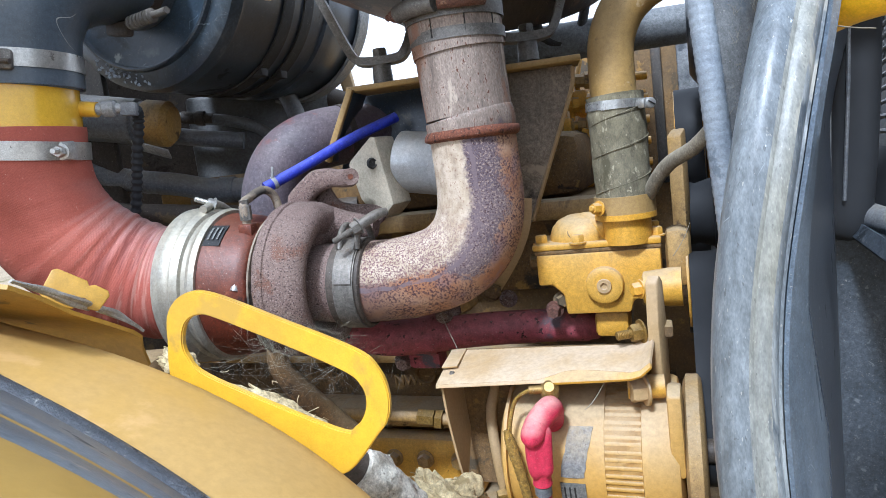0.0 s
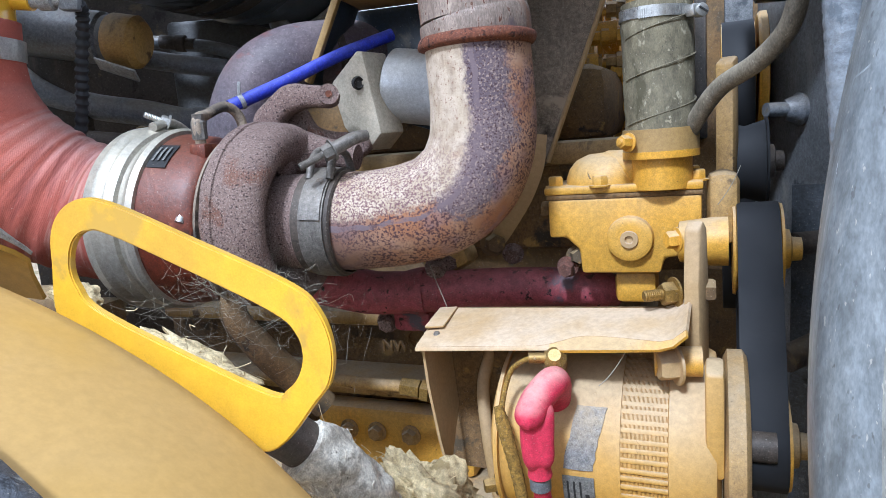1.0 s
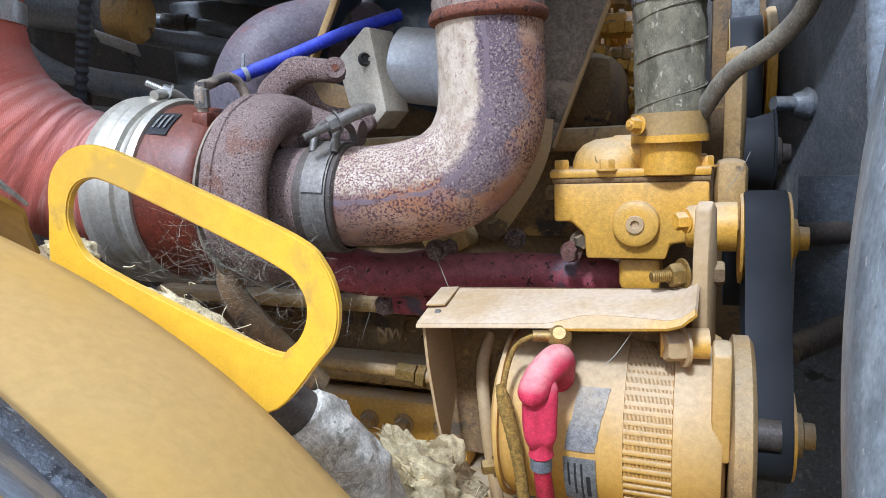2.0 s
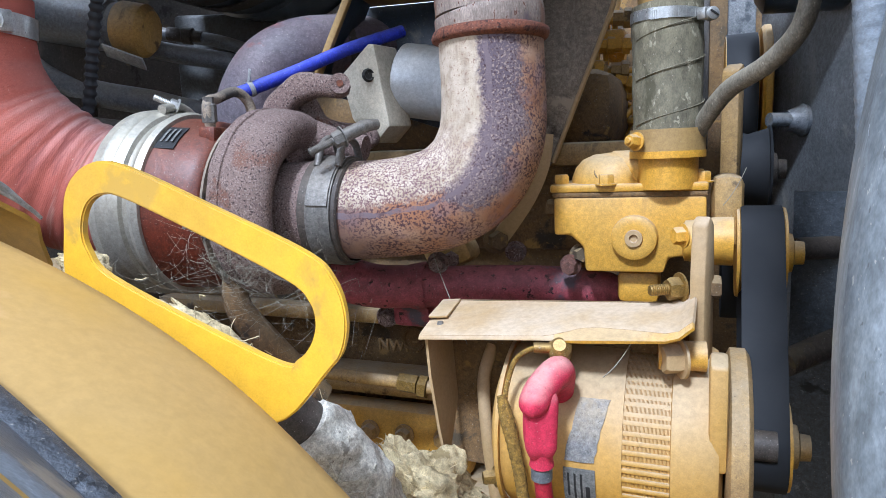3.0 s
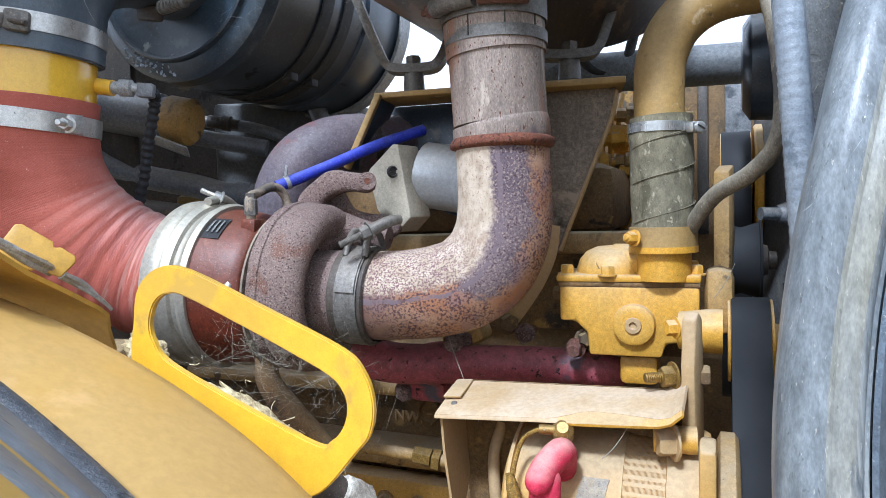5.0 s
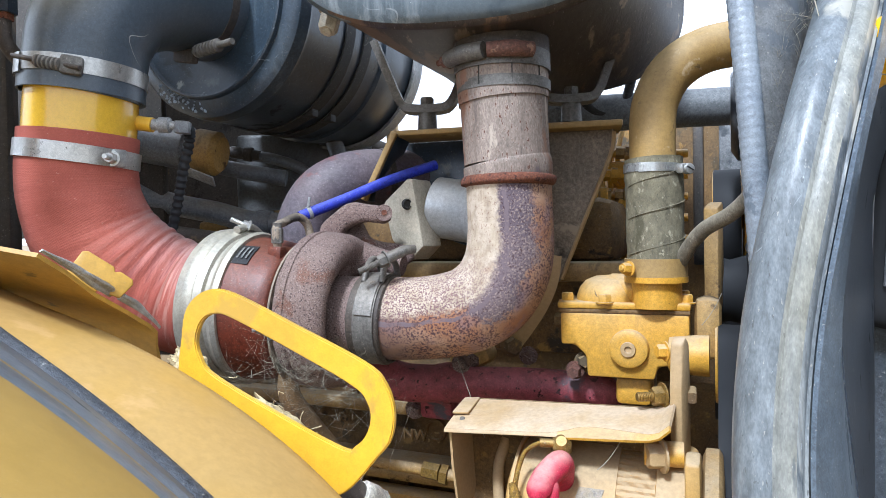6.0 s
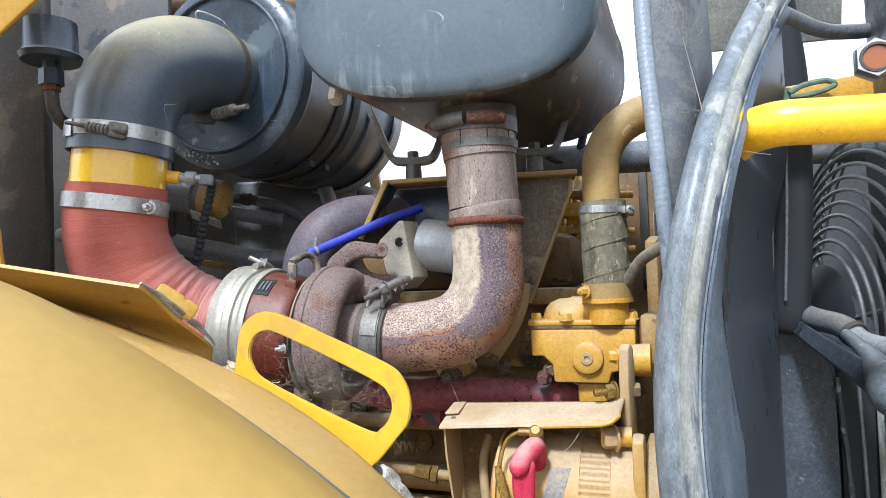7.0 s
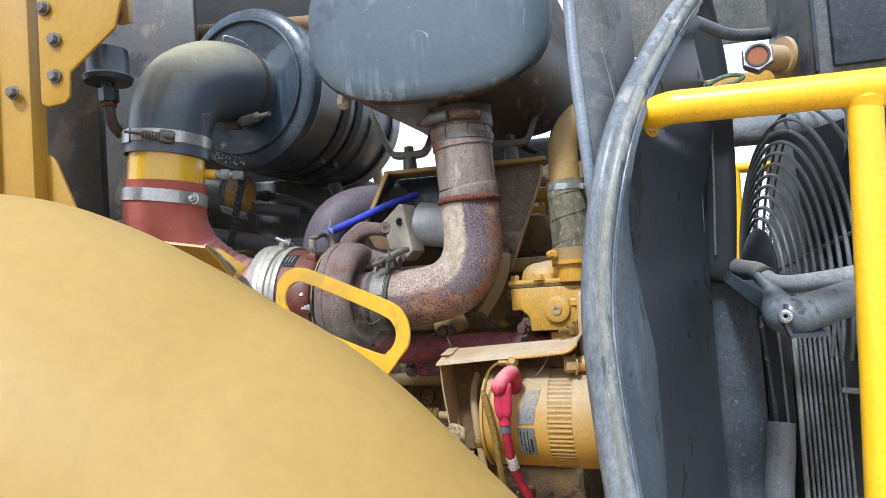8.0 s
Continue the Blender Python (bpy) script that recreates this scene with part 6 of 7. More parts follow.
# inner edge frame with its ribbed trim
INN = [(0.236, 0.485, 1.62), (0.228, 0.490, 1.76), (0.222, 0.498, 1.891), (0.215, 0.505, 2.026), (0.212, 0.525, 2.161), (0.217, 0.544, 2.295), (0.228, 0.56, 2.40), (0.245, 0.58, 2.50)]
isp = [Vector(s) for s in spline(INN, 6)]


def wide(z):
    return 0.3 + 0.7 * min(1.0, max(0.0, (z - 1.85) / 0.3))


part("inner_frame", sheet([[p, p + V(0.02, 0.004, 0.0) * wide(p.z), p + V(0.05, 0.022, 0.01) * wide(p.z), p + V(0.085, 0.075, 0.02) * wide(p.z), p + V(0.12, 0.14, 0.02) * wide(p.z)] for p in isp], 0.003), "panel_light", rp, "slate grey inner frame with cobwebs", angle=60)
part("ribbed_trim", tube(INN, 0.0088, 14, 60, prof=lambda a, s: 1 + 0.03 * math.sin(s * 900)), "trim_grey", rp, "grey ribbed edge trim")

shd = thing("fan_shroud", "grimy dark fan shroud box with a rubber flap", "shroud", (0.5, 0.85, 1.5))
part("side", sheet([[(0.420, 1.010, z), (0.500, 0.972, z), (0.560, 0.940, z - 0.02 * k), (0.592, 0.922, z - 0.06 * k), (0.600, 0.916, z - 0.085 * k)] for z, k in ((1.20, 0), (1.40, 0), (1.60, 0), (1.72, 0.3), (1.805, 0.75), (1.815, 0.8))], 0.008), "shroud_dust", shd, "dusty dark side sheet")
part("flap_edge", tube([(0.597, 0.908, 1.735), (0.604, 0.904, 1.62), (0.609, 0.900, 1.505)], 0.0045, 8, 4, wobble=0.3), "trim", shd, "frayed rubber edge")
part("flap", sheet([[(0.602, 0.912, z), (0.618, 0.903, z + 0.004), (0.640, 0.888, z)] for z in (1.508, 1.58, 1.66, 1.74)], 0.006), "belt", shd, "black rubber flap")
part("flap_crease", tube([(0.622, 0.893, 1.74), (0.624, 0.891, 1.62), (0.625, 0.889, 1.512)], 0.003, 8, 3), "rubber_hose", shd)
part("rim_wall", sheet([[(0.585, 0.990, z), (0.660, 0.945, z), (0.735, 0.900, z)] for z in (1.15, 1.45, 1.70)], 0.006), "soot", shd, "dark inner rim")
part("inner_wall", sheet([[(0.490, y, 1.20), (0.494, y, 1.6), (0.500, y, 1.9), (0.506, y, zt)] for y, zt in ((0.89, 2.06), (0.95, 2.09), (1.02, 2.12), (1.15, 2.15), (1.25, 2.16), (1.32, 2.16))], 0.006), "wall_dust", shd, "grimy shroud wall with dusty scuffs")
part("grommet", lathe([(0, 0.012), (0.004, 0.022), (0.010, 0.024), (0.014, 0.020), (0.03, 0.014), (0.03, 0)], (0.498, 1.15, 1.905), V(-1, 0, 0), 24), "rubber_hose", shd)
part("stay_rod", tube([(0.44, 1.14, 1.907), (0.500, 1.15, 1.905)], 0.010, 14, 1), "rubber_hose", shd)
solid("lower_hose", tube([(0.612, 0.895, 1.53), (0.604, 0.885, 1.48), (0.592, 0.880, 1.40), (0.578, 0.880, 1.20)], 0.026, 24, 6), "rubber_hose", "black lower radiator hose beneath the shroud", "hose")

rad = thing("radiator", "dark radiator with a slate grey top tank", "radiator", (0.85, 1.1, 1.2))
part("core", box((0.08, 1.62, 1.20), at((1.13, 1.37, 1.66), -8), 0.004), "core", rad, "black finned core")
part("top_tank", box((0.40, 0.24, 0.48), at((0.804, 0.685, 2.357), -11), 0.010), "panel_light", rad, "slate grey tank")
part("tank_seam", box((0.006, 0.012, 0.47), at((0.588, 0.602, 2.357), -11), 0.002), "panel", rad)
part("tank_panel", box((0.36, 0.012, 0.46), at((0.785, 0.560, 2.357), -11), 0.004), "panel", rad)
lens = thing("sight_glass", "zinc hex sight glass with an amber lens on the tank", "sight glass", (0.508, 0.60, 2.12))
SD = V(-0.36, -0.93, 0.02)
part("hex_body", lathe([(-0.035, 0), (-0.030, 0.022), (-0.008, 0.0255), (0.0, 0.0245), (0.003, 0.023), (0.003, 0.018), (-0.002, 0.017)], (0.513, 0.626, 2.163), SD, 6), "zinc", lens, "zinc hex nut body")
part("lens_ring", lathe([(0.001, 0.014), (0.0045, 0.015), (0.0045, 0.0180), (0.0, 0.019)], (0.513, 0.626, 2.163), SD, 32), "sooty", lens)
part("lens", lathe([(0.001, 0), (0.001, 0.0152), (-0.002, 0.017)], (0.513, 0.626, 2.163), SD, 32), "amber", lens, "amber glass")
part("barrel", lathe([(0, 0), (0, 0.020), (0.050, 0.020), (0.050, 0)], (0.520, 0.636, 2.164), V(0.86, 0.50, 0.06), 28), "shield", lens, "tan barrel")
part("boss", lathe([(0, 0), (0, 0.030), (0.006, 0.031), (0.010, 0.028), (0.010, 0)], (0.566, 0.664, 2.170), V(0.95, 0.25, 0.02), 32), "shield", lens, "tan boss")

# domed wire guard of the fan
gd = thing("fan_guard", "black domed wire fan guard with concentric rings", "fan guard", (0.66, 0.93, 1.58))
GC, GN = V(0.655, 1.100, 1.790), V(-0.992, 0.12, 0.02).normalized()
part("hub_disc", lathe([(0.004, 0), (0.0, 0.06), (-0.022, 0.118), (-0.028, 0.124), (-0.034, 0.122), (-0.034, 0)], GC, GN, 48), "belt", gd)


def dome(r):
    return -0.24 * r - 0.9 * max(0.0, r - 0.36)


gm_ = to_axis(GC, GN)
for i in range(14):
    r = 0.146 + 0.0236 * i
    lim = math.acos(max(-1.0, min(1.0, (1.66 - GC.z) / r)))
    pts = [gm_ @ V(r * math.cos(a), r * math.sin(a), dome(r)) for a in (lim * (k / 32 - 1) for k in range(65))]
    part("ring", tube(pts, 0.0040, 8, 1), "wire_dusty", gd)
for a in (0.35, 1.52, 1.66, 2.9, -1.3):
    if math.cos(a) > -0.45:
        part("stay", tube([gm_ @ V(r * math.cos(a), r * math.sin(a), dome(r) - 0.006) for r in (0.12, 0.18, 0.25, 0.31, 0.37, 0.45)], 0.0042, 8, 2), "wire_dusty", gd)
fan = thing("cooling_fan", "black cooling fan blades behind the guard", "fan", (0.82, 1.06, 1.6))
for k in range(7):
    m = to_axis(GC - GN * 0.17, GN) @ Matrix.Rotation(2 * math.pi * k / 7, 4, "Z")
    part("blade", sheet([[m @ V(r, w * (0.03 + 0.16 * r), w * 0.022) for w in (-1, -0.3, 0.4, 1)] for r in (0.05, 0.14, 0.24, 0.34)], 0.003), "wire", fan)
part("hub", lathe([(-0.02, 0), (-0.02, 0.06), (0.03, 0.055), (0.035, 0)], GC - GN * 0.17, GN, 32), "wire", fan)

# louvred lower grille
lg = thing("lower_grille", "dark grille of upright slats beside the fan", "grille", (0.68, 0.75, 1.3))
for i in range(13):
    d = 0.0082 * i if i < 9 else 0.066 + 0.030 * (i - 8)
    part("slat", tube([(0.648 + d * 0.80, 0.872 - d * 0.60, 1.14), (0.650 + d * 0.80, 0.866 - d * 0.62, 1.45), (0.652 + d * 0.80, 0.872 - d * 0.60, 1.76)], 0.0029 if i < 9 else 0.0056, 8, 4), "wire_dusty" if i < 9 else "wire_pale", lg)
part("backing", sheet([[(0.645, 0.905, z), (0.72, 0.855, z), (0.90, 0.74, z)] for z in (1.12, 1.45, 1.74)], 0.004), "soot", lg, "dark backing sheet")
for z in (1.60, 1.30):
    part("cross_bar", tube([(0.694, 0.818, z), (0.76, 0.762, z - 0.001), (0.80, 0.735, z)], 0.0055, 8, 2), "wire_pale", lg)
part("edge_frame", box((0.010, 0.014, 0.60), at((0.645, 0.880, 1.42), -38, -2), 0.003), "seal_beige", lg, "dusty edge strip")

# pipes and arm below the guard
gp = thing("grey_pipe", "light grey bent pipe with a rubber sleeve below the fan guard", "pipe", (0.6, 0.75, 1.80))
part("pipe", tube([(0.574, 0.812, 1.812), (0.576, 0.785, 1.803), (0.586, 0.74, 1.800), (0.624, 0.69, 1.806), (0.661, 0.66, 1.814), (0.78, 0.60, 1.838)], 0.0155, 24, 8), "grey_pipe", gp, "smooth light grey pipe")
part("sleeve", tube([(0.552, 0.95, 1.842), (0.562, 0.89, 1.830), (0.570, 0.84, 1.824), (0.574, 0.81, 1.813)], 0.0175, 20, 5), "rubber_hose", gp, "grey rubber sleeve")
part("sleeve_band", band(V(0.574, 0.812, 1.813), V(0.1, -0.9, -0.35), 0.0178, 0.010, 0.0015, 28), "sooty", gp)
sa = thing("support_arm", "scuffed dark grey support arm with a rivet", "bracket", (0.55, 0.62, 1.74))
part("plate", sheet([[(0.545, 0.95, 1.836), (0.530, 0.80, 1.808), (0.516, 0.66, 1.785), (0.508, 0.602, 1.776)], [(0.535, 0.94, 1.818), (0.522, 0.79, 1.783), (0.510, 0.65, 1.752), (0.503, 0.598, 1.745)], [(0.545, 0.93, 1.803), (0.535, 0.79, 1.768), (0.524, 0.66, 1.735), (0.512, 0.598, 1.726)], [(0.60, 0.93, 1.800), (0.590, 0.79, 1.765), (0.585, 0.67, 1.732), (0.570, 0.61, 1.724)]], 0.005), "shroud_dust", sa, "folded dark plate")
part("tube", tube([(0.556, 0.80, 1.815), (0.540, 0.72, 1.795), (0.524, 0.665, 1.776), (0.519, 0.640, 1.763), (0.530, 0.628, 1.757), (0.556, 0.634, 1.760), (0.605, 0.650, 1.770), (0.658, 0.668, 1.781), (0.80, 0.72, 1.81)], [0.008, 0.012, 0.022, 0.029, 0.030, 0.029, 0.028, 0.028, 0.028], 28, 6), "scuffed", sa, "scuffed grey tube with worn black paint")
part("rivet", lathe([(0.002, 0.003), (0.005, 0.006), (0.003, 0.0095), (-0.006, 0.011)], (0.503, 0.593, 1.760), V(-0.4, -0.9, 0.1), 18), "zinc", sa, "bright hollow rivet")

# yellow guard rail
gr = thing("guard_rail", "bright yellow tubular guard rail with an upright post", "guard rail", (0.5, 0.42, 1.2))
part("top_tube", tube([(0.345, 0.70, 2.03), (0.318, 0.60, 2.045), (0.307, 0.535, 2.055), (0.325, 0.492, 2.060), (0.37, 0.474, 2.058), (0.46, 0.445, 2.053), (0.60, 0.40, 2.046), (0.95, 0.29, 2.03)], 0.0225, 28, 8), "rail", gr)
part("post", tube([(0.543, 0.418, 2.05), (0.534, 0.416, 1.9), (0.516, 0.412, 1.6), (0.489, 0.41, 1.15)], 0.0195, 24, 3), "rail", gr)
part("weld", tube([(0.543, 0.418, 2.034), (0.543, 0.418, 2.022)], [0.024, 0.020], 24, 3), "rail", gr)

dh = thing("drain_hose", "flat black drain hose hanging behind the seal", "hose", (0.475, 0.75, 1.8))
part("hose_body", tube([(0.520, 0.90, 2.40), (0.540, 0.92, 2.331), (0.551, 0.92, 2.202), (0.547, 0.92, 2.03), (0.535, 0.92, 1.884), (0.530, 0.92, 1.825), (0.528, 0.925, 1.806)], [0.030, 0.031, 0.032, 0.033, 0.034, 0.030, 0.014], 28, 8, up=V(-0.35, -0.93, 0), prof=lambda a, q: 1.0 - 0.45 * math.cos(a) ** 2), "belt", dh)
part("fold", tube([(0.536, 0.899, 2.20), (0.531, 0.899, 2.03), (0.520, 0.899, 1.86)], 0.0025, 8, 4), "rubber_hose", dh)
solid("black_hose", tube([(0.40, 0.74, 2.22), (0.43, 0.76, 2.27), (0.47, 0.78, 2.285), (0.54, 0.80, 2.262), (0.60, 0.82, 2.262), (0.70, 0.83, 2.27)], 0.011, 16, 8), "rubber_hose", "black hose looping to the tank", "hose")
st = thing("strap_bracket", "yellow strap with a green wire loop", "bracket", (0.55, 0.85, 2.17))
part("strap", box((0.20, 0.01, 0.042), at((0.560, 0.832, 2.172), -8, 0, -5), 0.003), "engine", st)
part("wire_loop", tube([(0.503, 0.818, 2.174), (0.525, 0.814, 2.184), (0.552, 0.811, 2.188), (0.566, 0.809, 2.182), (0.552, 0.809, 2.174), (0.527, 0.812, 2.168), (0.505, 0.818, 2.168)], 0.0042, 8, 6), "green_wire", st)
part("bolt", lathe([(0, 0.014), (0.004, 0.013), (0.005, 0)], (0.500, 0.824, 2.170), V(-0.2, -0.97, 0), 20), "green_wire", st)
solid("rear_window", box((0.40, 0.02, 0.42), at((0.66, 1.30, 2.62), -10, 12), 0.004), "dirty_glass", "dirty streaked grey panel above the radiator", "panel")
solid("cross_tube", tube([(0.12, 1.32, 2.165), (0.5, 1.27, 2.165), (0.95, 1.2, 2.155)], 0.035, 24, 2), "wall_dust", "grey cross tube behind the coolant pipe", "pipe")
solid("round_housing", lathe([(0, 0), (0, 0.06), (0.01, 0.075), (0.10, 0.08), (0.12, 0.07), (0.12, 0)], (0.40, 1.10, 2.12), EX, 40), "black", "black round housing behind the frame", "housing")
fr = thing("far_rail", "yellow guard rail on the far side of the machine", "guard rail", (0.8, 1.9, 1.2))
part("top_tube", tube([(0.70, 2.1, 2.194), (1.20, 2.1, 2.186)], 0.020, 16, 1), "rail", fr)
part("post", tube([(1.052, 2.1, 2.19), (1.035, 2.1, 1.1)], 0.020, 16, 1), "rail", fr)

# ---- cab end ----
cb = thing("cab_wall", "yellow cab frame with a bolted corner plate", "cab frame", (-0.9, 0.8, 1.2))
part("frame_post", box((0.36, 0.05, 1.6), at((-0.900, 0.735, 2.1), 0), 0.012), "yellow_cab", cb, "yellow upright frame")
part("inner_step", box((0.02, 0.02, 1.3), at((-0.79, 0.704, 2.25), 0), 0.004), "yellow_cab", cb)
part("dark_bulkhead", box((0.34, 0.03, 1.0), at((-0.97, 1.07, 2.03), 0), 0.006), "bulkhead_black", cb, "oily black bulkhead plate")
pl_ = part("corner_plate", prism([(-0.072, 0.34), (-0.072, -0.093), (-0.06, -0.100), (-0.030, -0.096), (-0.020, -0.085), (-0.018, -0.043), (0.067, 0.030), (0.080, 0.08), (0.082, 0.34)], 0.008, at((-0.614, 0.69, 2.300), 0), 0.003), "yellow_cab", cb, "bolted yellow corner plate")
for p in ((-0.672, 0.684, 2.375), (-0.655, 0.684, 2.317), (-0.657, 0.684, 2.252), (-0.745, 0.70, 2.235)):
    part("plate_bolt", hex_bolt(0.0095, 0.008, p, V(-0.2, -0.98, 0), True), "clamp", pl_)
part("gusset", prism([(-0.032, -0.16), (-0.034, 0.088), (-0.028, 0.098), (-0.016, 0.102), (-0.004, 0.098), (0.004, 0.088), (0.045, -0.02), (0.06, -0.16)], 0.008, at((-0.708, 0.75, 2.03), 0), 0.002), "yellow_cab", cb, "yellow triangular gusset")
nut_ = part("square_plate", box((0.034, 0.010, 0.046), at((-0.552, 0.73, 2.378), -24, 8, 6), 0.002), "shield", cb, "small tan square plate")
part("plate_stud", lathe([(-0.02, 0.013), (0.018, 0.013), (0.020, 0.010), (0.020, 0)], (-0.566, 0.735, 2.372), V(-0.75, -0.5, -0.1), 20), "rust_dull", nut_)
part("roof_panel", box((1.25, 0.03, 0.62), at((-0.90, 1.62, 2.83), -6), 0.006), "soot", cb, "dark grimy upper panel")
part("roof_beam", tube([(-1.3, 1.45, 2.62), (-0.7, 1.5, 2.64), (-0.28, 1.55, 2.66)], 0.03, 16, 3), "engine_dark", cb)
part("back_wall", box((0.9, 0.02, 0.95), at((-1.13, 1.42, 2.42), -8), 0.006), "bulkhead_black", cb, "dark grimy rear bulkhead")
ft = thing("pressure_fitting", "black round fitting with a hex nut and rusty elbow", "fitting", (-0.7, 0.93, 2.25))
part("cap", lathe([(0, 0), (0, 0.047), (0.010, 0.051), (0.018, 0.044), (0.07, 0.042), (0.075, 0)], (-0.708, 0.94, 2.322), V(0, 0, 1), 36), "black", ft)
part("nut", lathe([(0, 0), (0, 0.020), (0.028, 0.020), (0.030, 0.014), (0.05, 0.014), (0.05, 0)], (-0.708, 0.94, 2.280), V(0, 0, 1), 6), "black", ft)
part("lower_nut", lathe([(0, 0), (0, 0.015), (0.014, 0.015), (0.014, 0)], (-0.708, 0.94, 2.270), V(0, 0, 1), 6), "rust", ft)
part("elbow", tube([(-0.708, 0.94, 2.275), (-0.706, 0.94, 2.245), (-0.702, 0.945, 2.228), (-0.695, 0.96, 2.212)], 0.0115, 16, 5), "sooty", ft)
solid("wall_pipe", tube([(-0.735, 1.00, 2.02), (-0.70, 0.995, 2.02), (-0.62, 1.00, 2.02)], 0.013, 14, 3), "wall_dust", "short dusty pipe behind the red hose", "pipe")

# hoses and gear behind the air cleaner
so = thing("fuel_filter", "black cylinder with a yellow grimy end behind the hoses", "filter", (-0.45, 1.15, 2.05))
SDIR = V(0.97, 0.0, -0.20)
part("body", lathe([(0, 0), (0, 0.046), (0.150, 0.046), (0.155, 0.041), (0.17, 0.041)], (-0.765, 1.333, 2.157), SDIR, 36), "rubber_hose", so)
part("bracket_plate", box((0.075, 0.03, 0.004), at((-0.585, 1.30, 2.067), 0, -35, 22), 0.001), "grey_pipe", so, "bent grey plate")
part("head", lathe([(0.165, 0.043), (0.170, 0.046), (0.212, 0.046), (0.222, 0.036), (0.222, 0)], (-0.765, 1.333, 2.157), SDIR, 36), "engine_dusty", so, "grimy yellow head")
for pts, r, mt, lb in (
    ([(-0.663, 1.506, 2.15), (-0.568, 1.518, 2.136), (-0.497, 1.518, 2.122), (-0.437, 1.53, 2.098), (-0.401, 1.542, 2.055), (-0.378, 1.554, 1.984)], 0.013, "rubber_hose", "thin black hose with a crimped end"),
    ([(-0.843, 1.368, 2.109), (-0.773, 1.368, 2.051), (-0.685, 1.368, 2.016), (-0.578, 1.368, 1.993), (-0.495, 1.368, 1.971), (-0.39, 1.368, 1.964)], 0.024, "rubber_hose", "black hose crossing behind the turbocharger"),
    ([(-0.70, 1.30, 1.95), (-0.50, 1.32, 1.92), (-0.35, 1.34, 1.90), (-0.2, 1.35, 1.90)], 0.024, "sooty", "grimy pipe low behind the hoses"),
    ([(-0.80, 1.38, 2.16), (-0.6, 1.42, 2.10), (-0.45, 1.45, 2.07)], 0.018, "rubber_hose", "black hose in the dark behind"),
    ([(-0.38, 1.55, 2.20), (-0.34, 1.52, 2.10), (-0.32, 1.5, 1.95), (-0.3, 1.45, 1.8)], 0.020, "rubber_hose", "upright black hose at the back"),
    ([(-0.29, 1.66, 2.15), (-0.25, 1.64, 2.13), (-0.22, 1.63, 2.10), (-0.20, 1.65, 2.04)], 0.035, "sooty", "dark pipe bend behind the bracket"),
):
    solid("hose", tube(pts, r, 18, 8), mt, lb, "hose")
hb2 = thing("hose_coupling", "crimped steel hose coupling", "coupling", (-0.42, 1.3, 2.09))
part("ferrule", lathe([(0, 0), (0, 0.014), (0.03, 0.014), (0.032, 0.017), (0.05, 0.017), (0.052, 0.012), (0.07, 0.012), (0.07, 0)], (-0.604, 1.511, 2.143), V(0.95, 0.05, -0.15), 18), "sooty", hb2)
part("band", band(V(-0.471, 1.368, 1.969), V(1, 0, -0.1), 0.024, 0.03, 0.003, 24), "rubber_hose", hb2)
solid("rear_post", box((0.03, 0.04, 0.5), at((-0.235, 1.70, 2.1), 0, 0, -8), 0.004), "shield", "pale tan upright behind the bracket", "post")
solid("firewall", box((0.75, 0.03, 1.1), at((-0.80, 1.86, 1.95), 12), 0.006), "sooty", "black grimy bulkhead behind the filters", "wall", kind="structure")
bx = thing("battery_box", "dark grimy box behind the hoses", "box", (-0.35, 1.45, 1.95))
part("body", box((0.34, 0.2, 0.24), at((-0.467, 1.70, 2.075), 6), 0.01), "panel_light", bx)
part("ledge", box((0.5, 0.1, 0.05), at((-0.445, 1.58, 1.955), 6), 0.01), "engine_dusty", bx, "dusty tan ledge")
# added panel: closes the far side so less light fills the bay
fs = thing("added_far_panel", "added panel closing the engine bay's far side against light", "panel", (-0.3, 2.1, 1.0))
part("sheet", box((2.2, 0.03, 1.05), at((-0.30, 2.15, 1.45), -14), 0.006), "engine_dark", fs)
part("top_rail", box((2.2, 0.06, 0.05), at((-0.30, 2.14, 1.99), -14), 0.008), "engine", fs, "worn yellow top rail of the added panel")
solid("frame_beam", box((1.0, 0.1, 0.50), at((-1.06, 1.27, 1.44), -16), 0.01), "engine_dark", "grimy frame beam under the hoses", "beam")
solid("machine_frame", box((2.1, 1.25, 1.17), at((-0.12, 1.36, 0.595), -16), 0.03), "yellow_cab", "plain yellow machine frame under the engine bay", "frame", kind="structure")
solid("bay_sill", box((0.92, 0.06, 0.60), at((-0.80, 0.80, 1.495), -6), 0.012), "engine_dark", "grimy sill below the red hose", "sill", kind="structure")
solid("belly_pan", box((2.5, 1.3, 0.04), at((-0.33, 1.43, 1.20), -16), 0.01), "engine_dark", "dirt covered belly pan under the engine", "pan")

# far injection gear seen past the bracket
fg = thing("injection_lines", "dusty yellow fuel lines and fittings on the far side", "fuel lines", (0.25, 1.4, 1.9))
rnd = random.Random(4)
for i in range(12):
    x0, z0 = 0.18 + rnd.random() * 0.20, 1.90 + rnd.random() * 0.22
    part("line", tube([(x0, 1.36, z0), (x0 + rnd.uniform(-0.05, 0.05), 1.38, z0 + rnd.uniform(-0.05, 0.05)), (x0 + rnd.uniform(-0.08, 0.08), 1.42, z0 + rnd.uniform(-0.08, 0.04))], 0.0055, 10, 6), "engine", fg)
